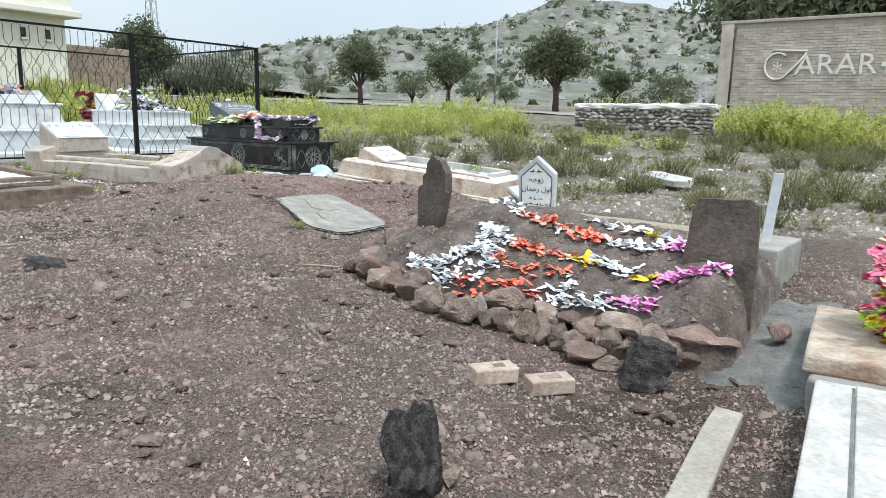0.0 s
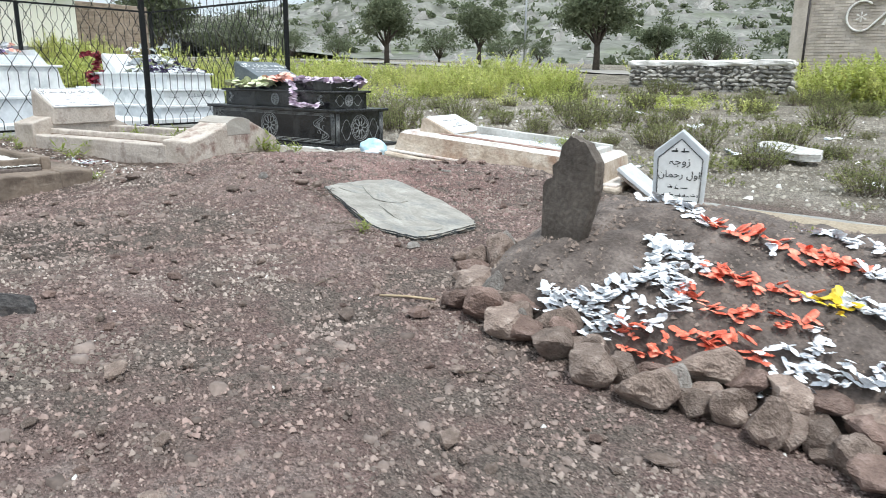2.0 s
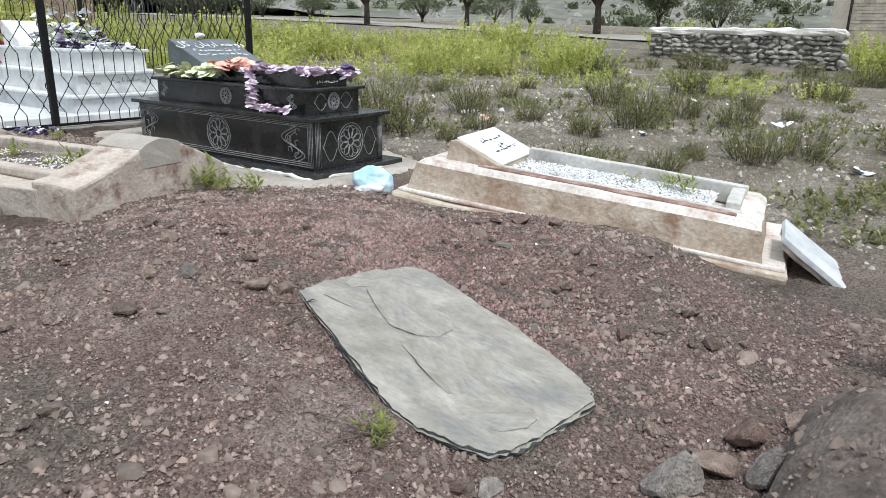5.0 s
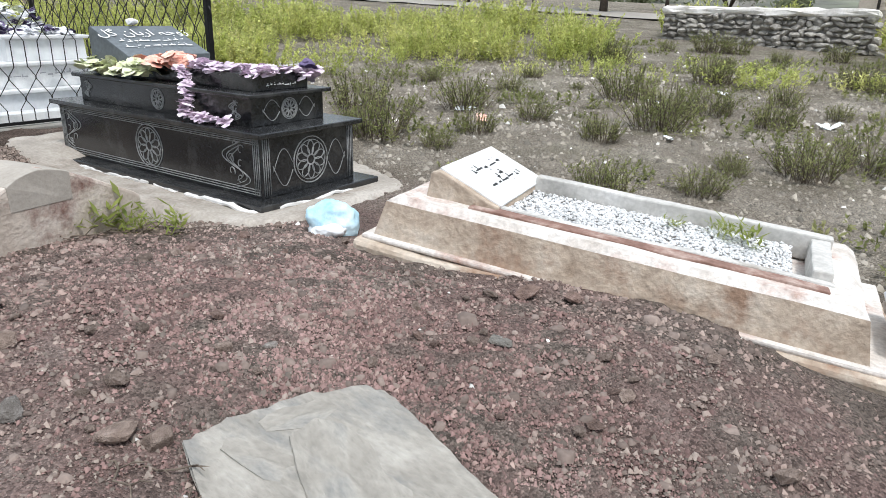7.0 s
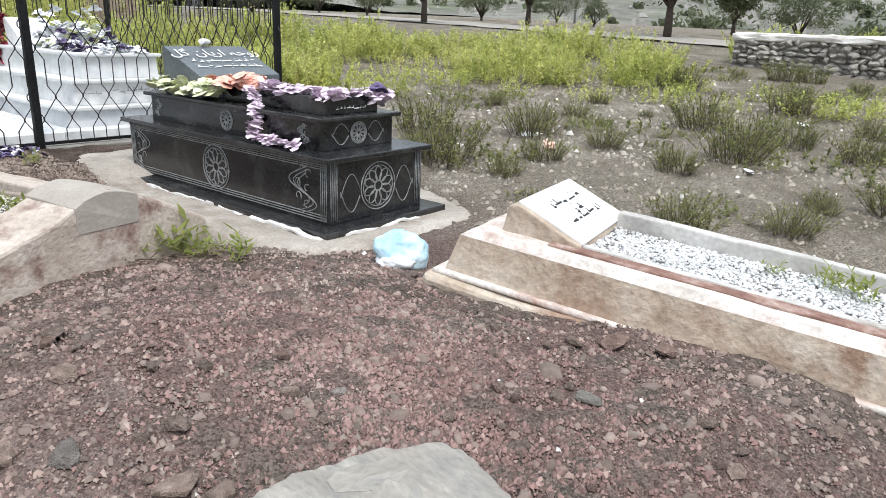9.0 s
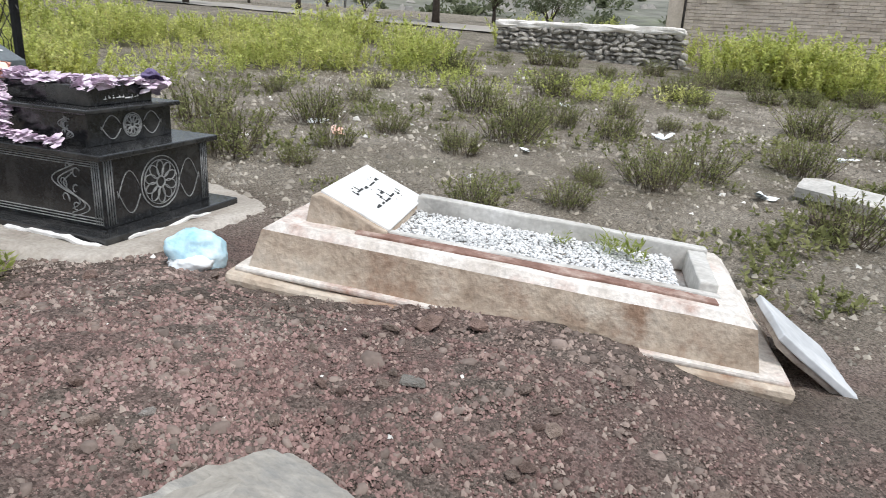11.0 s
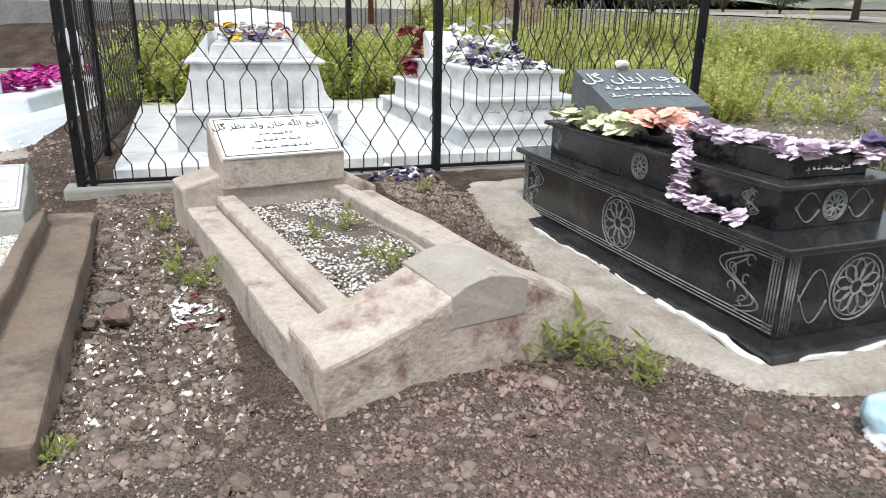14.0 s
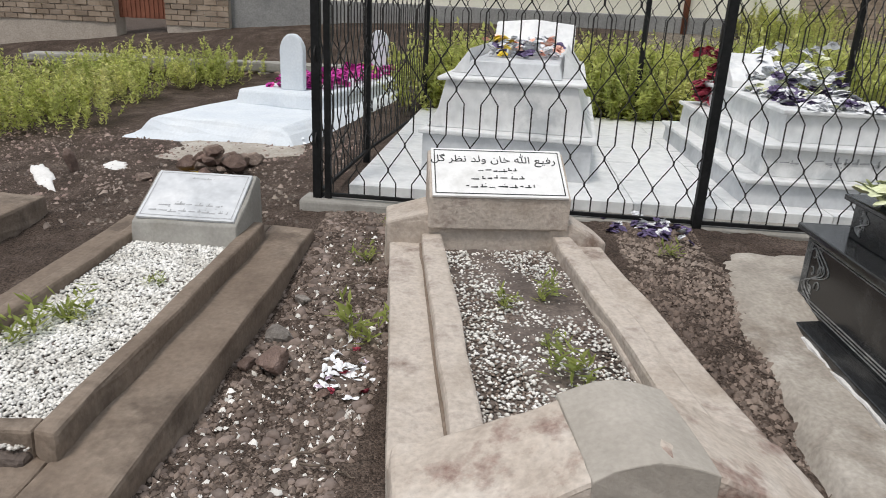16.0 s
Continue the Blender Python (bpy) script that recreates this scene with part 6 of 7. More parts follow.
def litter():
    """Lime streaks, twigs and scraps left about the ground."""
    ground_patch("lime_streak", "streak of spilt white lime on the brown soil", "lime", -10.8, 0.95, 0.55, 0.07, 40, WHITECEM, 0.025, 3)
    ground_patch("lime_streak", "patch of spilt white lime on the brown soil", "lime", -11.2, 1.35, 0.22, 0.1, 30, WHITECEM, 0.01, 8)
    ground_patch("lime_wash", "pale splash of whitewash round the white grave", "lime", -11.9, 2.1, 0.5, 0.75, 0, APRON, 0.008, 5)
    k = 0
    for x, y, rz, ln in ((-4.47, 4.03, 60, 0.26), (-4.38, 4.1, 5, 0.22), (-4.6, 4.06, 20, 0.2), (-5.2, 4.5, 35, 0.24), (-5.1, 4.42, 80, 0.2), (-5.25, 4.38, -10, 0.26), (-7.02, 5.1, 20, 0.3), (-6.9, 5.25, 60, 0.28), (-6.85, 5.5, 100, 0.24),
                         (-7.35, 4.2, 80, 0.22), (-7.45, 4.1, 140, 0.2), (-8.6, 4.1, 40, 0.3), (-8.75, 4.06, 100, 0.26), (-8.5, 4.02, 150, 0.22), (-0.95, 2.9, 70, 0.24), (-0.85, 3.1, 20, 0.2), (-1.0, 2.6, 120, 0.22), (-2.8, 3.1, 30, 0.18), (-3.9, 3.3, 100, 0.2)):
        k += 1
        dry_twig(x, y, rz, ln, 900 + k)
    scraps = [(-7.73, 9.47, BAGW, 0.16), (-7.24, 9.14, PEACH, 0.13), (-4.6, 11.16, BAGW, 0.13), (-3.66, 9.73, BAGW, 0.16), (-1.77, 8.26, PEACH, 0.2), (-1.95, 8.35, BAGW, 0.18), (-12.45, 2.45, BAGW, 0.14), (-12.3, 2.6, BAGW, 0.12), (-12.6, 2.3, BAGW, 0.1), (-10.85, 2.2, PETALY, 0.13),
              (-5.6, 9.6, BAGW, 0.09), (-6.4, 11.3, BAGW, 0.12), (-2.9, 11.5, BAGW, 0.11), (-8.6, 9.0, BAGW, 0.1), (-4.1, 7.9, BAGW, 0.07), (-5.9, 12.4, BAGW, 0.13), (-1.2, 9.4, BAGW, 0.1)]
    for i, (x, y, m, w) in enumerate(scraps):
        thing("litter_scrap", "crumpled scrap of plastic litter on the ground", "litter", on(x, y, 0.005, i * 70), group="litter scraps", me=wrapper(700 + i, m, w, "litter_scrap"))
    rr = random.Random(77)
    fb = thing("flower_bed", "low orange-red flowers growing behind the marble floor", "flowers", on(-15.2, 6.3))
    oranges = [blossom(300 + i, PETALO, 0.05) for i in range(3)]
    for k in range(60):
        strew(fb, oranges, [(rr.gauss(0, 0.3), rr.gauss(0, 0.55), rr.uniform(0, 0.3))], 0.9, 1.5, k)
    thing("white_stone", "small whitish stone resting on the dark head plate", "stone", Matrix.LocRotScale(Vector((-8.59, 6.57, 1.712)), Euler((0, 0.3, 0.4)), Vector((0.11, 0.09, 0.1))), me=rock_mesh(411, PLATE, 0.7))
    fl = thing("flower_bunch", "dark and lilac cloth flowers at the black tomb's foot block", "flowers", pose(-7.05, 6.78, 1.43))
    for k in range(12):
        strew(fl, BLOOMS[(LILAC if k < 9 else VIOLET).name], [(rr.uniform(-0.02, 0.07), rr.uniform(-0.05, 0.05), (0.0 if k < 9 else 0.04) + rr.uniform(0, 0.06))], 1.0, 1.5, k + 900)


def scatter_stones():
    """Loose stones one can pick out, then fine gravel."""
    r = random.Random(21)
    kinds = [rock_mesh(500 + i, (ROCK, ROCK, REDROCK, ROCK)[i % 4], 0.62, sub=1) for i in range(12)]
    for k in range(450):
        x, y = r.uniform(-8, -0.6), r.uniform(1.2, 6.0)
        if abs(x - MCX) < 1.3 and abs(y - MCY) < 0.9 or (abs(x + 4.57) < 0.75 and abs(y - 4.6) < 0.5) or (x < -6.7 and not (3.68 < y < 4.15)) or y > 5.6 and x > -4:
            continue
        s = min(0.13, 0.036 + r.expovariate(1 / 0.024))
        thing("loose_stone", "small angular stone lying on the soil", "stone", Matrix.LocRotScale(Vector((x, y, ground_z(x, y) - s * 0.02)), Euler((r.uniform(-0.3, 0.3), r.uniform(-0.3, 0.3), r.uniform(0, 6.28))), Vector((s * r.uniform(1, 1.6), s, s))), group="loose stones on the soil", me=r.choice(kinds))
    g = np.random.default_rng(33)
    vs, fs = [], []
    for k in range(5200):
        x, y = MCX + MHX * g.uniform(-0.97, 0.97), MCY + MHY * g.uniform(-0.97, 0.9)
        s, a, z = 0.004 + g.exponential(0.0045), g.uniform(0, 6.28), mound_z(x, y)
        b = len(vs)
        for i in range(3):
            vs.append((x + s * math.cos(a + 2.1 * i) * g.uniform(0.6, 1.3), y + s * math.sin(a + 2.1 * i), z - 0.004))
        vs.append((x, y, z + s * 0.7 + 0.012 * noise.noise(Vector((x * 24, y * 24, 3)))))
        fs += [(b, b + 1, b + 3), (b + 1, b + 2, b + 3), (b + 2, b, b + 3)]
    thing("mound_gravel", "small stones in the dark soil of the grave mound", "gravel", Matrix(), kind="stuff", me=tri_mesh("mound_gravel", vs, fs, BROWNGRAVEL))

    def gravel(count, x0, x1, y0, y1, size, material, name, label, clump=True, heap=False, flat=0.85, thin=0.6):
        px, py = g.uniform(x0, x1, count), g.uniform(y0, y1, count)
        if heap:
            px, py = g.normal((x0 + x1) / 2, (x1 - x0) / 4, count), g.normal((y0 + y1) / 2, (y1 - y0) / 4, count).clip(y0 - 0.3, y1)
        if clump:
            keep = g.uniform(0, 1, count) < thin + (1 - thin) * np.sin(2.1 * px + 1.7 * np.sin(1.3 * py)) ** 2 * (0.5 + 0.5 * np.sin(5.3 * py + 2.1 * np.sin(3.7 * px)))
            px, py = px[keep], py[keep]
        n = len(px)
        base = np.array([(1, 0, 0), (-0.5, 0.87, 0), (-0.5, -0.87, 0), (0.25, 0.1, 1), (-0.5, 0.3, 0.8)], float)
        tris = np.array([(0, 1, 3), (1, 4, 3), (1, 2, 4), (2, 3, 4), (2, 0, 3)])
        if flat < 0.8:
            ring = [(math.cos(1.2566 * i), math.sin(1.2566 * i)) for i in range(5)]
            base = np.array([(c, d, 0) for c, d in ring] + [(0.72 * c, 0.72 * d, 0.8) for c, d in ring], float)
            tris = np.array([q for i in range(5) for j in [(i + 1) % 5] for q in ((i, j, 5 + j), (i, 5 + j, 5 + i))] + [(5, 6, 7), (5, 7, 8), (5, 8, 9)])
        corners = len(base)
        s = size * (0.35 + g.exponential(0.55, n)).clip(0, 2.6)
        v = base[None] * s[:, None, None] * g.uniform(0.55, 1.25, (n, corners, 3)) * np.array([1, 0.8, flat])
        a = g.uniform(0, 6.28, n)
        rot = np.zeros((n, 3, 3))
        rot[:, 0, 0], rot[:, 0, 1], rot[:, 1, 0], rot[:, 1, 1], rot[:, 2, 2] = np.cos(a), -np.sin(a), np.sin(a), np.cos(a), 1
        v = np.einsum("nij,nkj->nki", rot, v)
        v += np.stack([px, py, lie(px, py) + wobble(px, py) - s * 0.15], -1)[:, None, :]
        f = (tris[None] + corners * np.arange(n)[:, None, None]).reshape(-1, 3)
        thing(name, label, "gravel", Matrix(), kind="stuff", me=tri_mesh(name, v.reshape(-1, 3), f, material))
    gravel(75000, -6.4, -3.8, 4.3, 5.85, 0.006, REDGRAVEL, "mound_red_gravel", "fine red gravel heaped over the burial mound", True, True)
    gravel(215000, -7.2, 0.2, 1.0, 6.2, 0.008, GRAVEL, "soil_gravel", "fine reddish gravel strewn over the soil")
    gravel(420, -7.2, 0.4, 0.8, 6.3, 0.009, WARMPEBBLE, "pale_chips", "pale stone chips in the reddish soil")
    gravel(16000, -10.4, -6.8, 3.55, 4.25, 0.0095, BROWNGRAVEL, "path_gravel", "brown gravel between the graves", False)
    gravel(1300, -9.6, -6.9, 3.66, 4.25, 0.01, WARMPEBBLE, "strewn_pebbles", "white pebbles strewn between the graves", False)
    gravel(10000, -9.9, -6.8, 5.35, 5.85, 0.011, BROWNGRAVEL, "path_gravel", "brown gravel beside the concrete grave", False)
    gravel(40000, -7.2, 0.2, 1.0, 6.2, 0.0105, FLAKES, "stone_flakes", "flat tan stone flakes scattered over the soil", True, False, 0.68, 0.22)
    gravel(5000, -7.2, 0.2, 1.0, 6.2, 0.02, FLAKES, "coarse_flakes", "broad flat stones scattered over the soil", True, False, 0.62, 0.15)
    gravel(2600, -10.2, -6.8, 3.6, 4.25, 0.016, FLAKES, "path_flakes", "brown stone chips between the graves", False, False, 0.6)
    gravel(60000, -12, 3, 6.8, 15, 0.017, FIELDGRAVEL, "field_gravel", "grey gravel over the weedy field")
    gravel(900, -12, 3, 6.8, 17, 0.024, WARMPEBBLE, "field_chips", "pale stones and litter over the field")
    gravel(9000, -13, -9.5, -1, 3.4, 0.014, GRAVEL, "track_gravel", "gravel on the brown soil by the stepped grave")


# ---- plants ----
def leaf_mass(name, stems, material, seed, height, spread, leaves, leaf, droop=0.4, top_heavy=0.3, width=0.22, splay=0.22):
    """Leaves along upright stems as small bent quads, arrays only."""
    g = np.random.default_rng(seed)
    a, d = g.uniform(0, 6.28, stems), spread * np.sqrt(g.uniform(0, 1, stems))
    bx, by = d * np.cos(a), d * np.sin(a)
    h = height * g.uniform(0.55, 1.05, stems) * (1 - 0.35 * (d / spread) ** 2)
    lean = g.normal(0, splay, (stems, 2)) + np.stack([bx, by], -1) * (0.2 + 0.7 * splay) / max(spread, 0.01)
    si = np.repeat(np.arange(stems), leaves)
    u = top_heavy + (1 - top_heavy) * g.uniform(0, 1, len(si)) ** 0.8
    c = np.stack([bx[si] + lean[si, 0] * u * h[si], by[si] + lean[si, 1] * u * h[si], u * h[si]], -1)
    yaw, el = g.uniform(0, 6.28, len(si)), g.normal(0.45, droop, len(si))
    dr = np.stack([np.cos(yaw) * np.cos(el), np.sin(yaw) * np.cos(el), np.sin(el)], -1)
    sd = np.stack([-np.sin(yaw), np.cos(yaw), g.normal(0, 0.3, len(si))], -1)
    ln = leaf * g.uniform(0.6, 1.4, len(si))[:, None]
    w = ln * width
    v = np.stack([c, c + dr * ln * 0.5 - sd * w, c + dr * ln, c + dr * ln * 0.5 + sd * w], 1)
    f = np.arange(len(si) * 4).reshape(-1, 4)
    return tri_mesh(name, v.reshape(-1, 3), f, material, 4), (bx, by, h, lean)


def stems_mesh(name, info, r, material):
    bx, by, h, lean = info
    verts, faces = [], []
    for x, y, q, l in zip(bx, by, h, lean):
        b = len(verts)
        for z in (0.0, 1.0):
            rr = r * (1 - 0.6 * z)
            for k in range(3):
                verts.append((x + l[0] * q * z + rr * math.cos(2.1 * k), y + l[1] * q * z + rr * math.sin(2.1 * k), q * z))
        faces += [(b + k, b + (k + 1) % 3, b + 3 + (k + 1) % 3, b + 3 + k) for k in range(3)]
    return mesh_from(name, verts, faces, material)


def merged(name, label, items, material):
    """Many copies of quad meshes joined into one object of kind stuff."""
    vs, fs, k = [], [], 0
    for me, m in items:
        co = np.empty(len(me.vertices) * 3, np.float32)
        me.vertices.foreach_get("co", co)
        mm = np.array(m)
        vs.append(co.reshape(-1, 3) @ mm[:3, :3].T + mm[:3, 3])
        fs.append(np.arange(len(co) // 3).reshape(-1, 4) + k)
        k += len(co) // 3
    thing(name, label, "weeds", Matrix(), kind="stuff", me=tri_mesh(name, np.concatenate(vs), np.concatenate(fs), material, 4))


def plants():
    r = random.Random(31)
    # dry shrubs in the field
    kinds = []
    for s in range(5):
        lm, info = leaf_mass("foliage", 74, SHRUBLEAF, 60 + s, 0.36, 0.21, 22, 0.034, 0.5, 0.12, 0.17, 0.36)
        kinds.append((stems_mesh("branchwork", info, 0.0045, TWIG), lm))
    spots = [(-7.4, 9.8), (-5.4, 12.0), (-4.0, 13.4), (-3.5, 10.6), (-4.2, 9.8), (-4.9, 9.2), (-5.5, 8.0), (-6.9, 8.2), (-6.9, 11.6), (-6.1, 10.2), (-6.0, 9.4), (-5.3, 10.9), (-4.7, 8.5), (-8.3, 14.6), (-8.0, 17.0),
             (-7.2, 17.6), (-2.6, 10.4), (-1.1, 10.0), (-2.2, 8.2), (-2.9, 15.6), (-5.2, 17.8), (-1.6, 11.8), (-0.2, 9.0), (0.6, 11.0), (-2.9, 12.4), (-6.2, 13.6), (-4.6, 14.8), (-6.8, 15.4), (-1.4, 13.6), (0.3, 13.2), (-3.3, 8.9), (-1.4, 7.4), (1.2, 8.6), (-8.2, 12.0), (-8.9, 10.6), (-3.6, 17.0), (-5.8, 15.8), (-2.0, 16.6)]
    for k in range(45):
        spots.append((r.uniform(-8.5, 2.5), r.uniform(7.6, 17.5)))
    for x, y in spots:
        x, y = x + r.uniform(-0.3, 0.3), y + r.uniform(-0.3, 0.3)
        s = r.choice((r.uniform(0.3, 0.7), r.uniform(0.7, 1.25)))
        st, lm = r.choice(kinds)
        t = thing("dry_shrub", "low grey-green desert shrub with bare twigs", "shrub", on(x, y, -0.01, r.uniform(0, 360)), group="shrubs in the field")
        t.scale = (s, s, s)
        part("branchwork", st, t)
        part("foliage", lm, t)
    low = [leaf_mass("low_weeds", 16, SHRUBLEAF, 70 + s, 0.1, 0.22, 12, 0.035, 0.5, 0.0)[0] for s in range(3)]
    lows = [(r.uniform(-10, 3), r.uniform(7.0, 18)) for _ in range(230)]
    lows = [(x, y) for x, y in lows if not (x < -6.3 and y < 7.6) and not (-5.9 < x < -3.5 and y < 7.2)]
    merged("low_weeds", "low grey-green ground weeds over the stony field", [(r.choice(low), Matrix.LocRotScale(Vector((x, y, ground_z(x, y) - 0.01)), Euler((0, 0, r.uniform(0, 6.28))), Vector((1, 1, 1)) * r.uniform(0.5, 1.6))) for x, y in lows], SHRUBLEAF)
    # tall yellow-green weeds in the strip behind
    tall = [leaf_mass("weeds", 26, LEAF, 80 + s, 0.8, 0.52, 52, 0.06, 0.5, 0.1)[0] for s in range(4)]
    spots = []
    for k in range(1100):
        x, y = r.uniform(-24, -7.5), r.uniform(8.6, 25)
        edge = 12.6 + 0.5 * (x + 9.5) + 1.2 * math.sin(x * 1.3) * 0.6
        if y < edge or y > edge + 9 + 0.3 * (x + 9) or x > -0.5 * y - 1.2:
            continue
        v = 0.5 + 0.5 * noise.noise(Vector((x * 0.6, y * 0.6, 4)))
        if r.random() > 2.2 * v - 0.55:
            continue
        spots.append((x, y, r.uniform(0.35, 0.7) + 0.95 * v * r.random() ** 1.5))
    for k in range(60):
        spots.append((r.gauss(-3.0, 0.8), r.gauss(18.4, 0.5), r.uniform(0.5, 1.5)))
    for k in range(26):
        spots.append((r.uniform(-0.9, 4), r.gauss(17.6, 0.6), r.uniform(0.7, 1.2)))
    for k in range(110):
        spots.append((r.uniform(-16.2, -14.4), r.uniform(3.8, 9), r.uniform(0.8, 1.4)))
    spots.append((-10.45, 10.3, 0.55))
    for k in range(45):
        spots.append((r.uniform(-17, -12), r.uniform(-3.4, 0.3), r.uniform(0.55, 0.95)))
    for k in range(40):
        spots.append((r.uniform(-13.6, -11), r.uniform(8.9, 10), r.uniform(0.6, 0.9)))
    for k in range(24):
        spots.append((r.uniform(-9.5, -5.2), r.uniform(21, 23), r.uniform(0.8, 1.2)))
    items = []
    for x, y, s in spots:
        items.append((r.choice(tall), Matrix.LocRotScale(Vector((x, y, ground_z(x, y) - 0.02)), Euler((0, 0, r.uniform(0, 6.28))), Vector((s, s, s)))))
    merged("tall_weeds", "dense stand of tall yellow-green flowering weeds", items, LEAF)
    heads = [leaf_mass("heads", 16, WEEDFLOWER, 88 + s, 0.82, 0.5, 7, 0.022, 0.6, 0.72, 0.5)[0] for s in range(3)]
    merged("weed_flowers", "small pale yellow flower heads on the tall weeds", [(r.choice(heads), m) for me, m in items if r.random() < 0.7], WEEDFLOWER)
    # trodden stems between the tall weeds and the shrubs
    mids = [leaf_mass("mid_weeds", 22, LEAF, 110 + s, 0.34, 0.3, 18, 0.045, 0.5, 0.1)[0] for s in range(3)]
    merged("mid_weeds", "loose yellow-green weeds along the edge of the stand", [(r.choice(mids), Matrix.LocRotScale(Vector((x, y, ground_z(x, y) - 0.01)), Euler((0, 0, r.uniform(0, 6.28))), Vector((1, 1, 1)) * r.uniform(0.6, 1.3))) for x, y in [(r.uniform(-11, -4.5) + 0.0, r.uniform(9.0, 14.5)) for _ in range(90)] if y > 11.8 + 0.5 * (x + 9.5) + r.gauss(0, 0.7)], LEAF)
    # tufts on and by the graves
    gm = [leaf_mass("blades", 11, GRASS, 95 + s, 0.13, 0.07, 6, 0.06, 0.35, 0.0, 0.11)[0] for s in range(3)]
    for x, y, z, s in ((-6.98, 5.32, None, 1.5), (-6.75, 5.55, None, 1.1), (-6.9, 5.45, None, 0.9), (-7.05, 5.42, None, 1.2), (-8.45, 4.9, 0.9, 0.9), (-7.75, 4.95, 0.9, 1.1), (-8.35, 4.72, 0.9, 0.7), (-8.0, 4.9, 0.9, 0.5), (-8.0, 2.96, 0.86, 1.0), (-7.97, 3.02, 0.86, 0.7), (-7.8, 2.92, 0.86, 1.0), (-7.72, 2.86, 0.86, 0.8), (-8.35, 3.15, 0.87, 0.5),
                       (-8.25, 4.12, None, 1.4), (-9.1, 3.95, None, 0.9), (-4.34, 6.78, 0.93, 0.9), (-4.46, 6.81, 0.94, 0.7), (-4.66, 6.79, 0.95, 0.5), (-4.42, 4.1, None, 0.7), (-1.95, 4.55, 0.78, 0.8), (-9.3, 5.6, None, 0.7), (-7.0, 3.7, None, 0.6), (-9.6, 4.05, None, 0.8)):
        t = thing("weed_tuft", "small fresh green weed tuft", "weed", pose(x, y, ground_z(x, y) if z is None else z, 0, 0, x * 300), me=r.choice(gm), group="weed tufts")
        t.scale = (s, s, s)


def tree(x, y, height, crown, seed, lean=0.0, label="small thorny acacia with a rounded dark crown", low=0.32, cl=140, base=None):
    """Tapered trunk, limbs, and a crown of many leaf clumps with gaps."""
    r = random.Random(seed)
    g = np.random.default_rng(seed)
    z0 = ground_z(x, y) if base is None else base
    t = thing("acacia_tree", label, "tree", pose(x, y, z0 - 0.1, 0, 0, r.uniform(0, 360)), group="trees before the hill")
    trunk_h = height * low
    items = [(tube([(0, 0, 0), (0.03 * height * lean, 0, trunk_h * 0.6), (0.06 * height * lean, 0.02, trunk_h * 1.1)], 0.045 * height, BARK, r_end=0.03 * height, sides=7), Matrix())]
    ends = []
    for k in range(9):
        a = 6.28 * k / 9 + r.uniform(-0.3, 0.3)
        d, h = crown * r.uniform(0.35, 0.8), height * r.uniform(0.5, 0.9)
        p = [(0.05 * height * lean, 0, trunk_h * r.uniform(0.8, 1.05)), (d * 0.45 * math.cos(a), d * 0.45 * math.sin(a), (trunk_h + h) / 2), (d * math.cos(a), d * math.sin(a), h)]
        items.append((tube(p, 0.02 * height, BARK, r_end=0.004 * height), Matrix()))
        ends.append(p[-1])
    part("trunk", join_meshes("trunk", items, BARK), t)
    n = cl * 60
    ci = g.integers(0, cl, n)
    th, ph = g.uniform(0, 6.28, cl), np.arccos(g.uniform(-0.75, 1, cl))
    rad = g.uniform(0.45, 1.0, cl) ** 0.6
    rad = rad * (0.75 + 0.35 * np.sin(2 * th + seed) * np.sin(3 * ph + seed))
    cen = np.stack([crown * rad * np.sin(ph) * np.cos(th), crown * rad * np.sin(ph) * np.sin(th), height * (0.5 + low / 2) + (height * (0.5 - low / 2)) * rad * np.cos(ph)], -1)
    sz = crown * 0.14 * g.uniform(0.6, 1.5, cl)
    c = cen[ci] + g.normal(0, 1, (n, 3)) * sz[ci][:, None] * np.array([1, 1, 0.7])
    d1, d2 = g.normal(0, 1, (n, 3)), g.normal(0, 1, (n, 3))
    ls = height * 0.022 * g.uniform(0.6, 1.5, n)[:, None]
    d1, d2 = d1 / np.linalg.norm(d1, axis=1)[:, None] * ls, d2 / np.linalg.norm(d2, axis=1)[:, None] * ls * 0.5
    v = np.stack([c - d1, c - d2, c + d1, c + d2], 1)
    part("crown", tri_mesh("crown", v.reshape(-1, 3), np.arange(n * 4).reshape(-1, 4), TREELEAF, 4), t, "clumped dark green leaves with gaps")
    return t


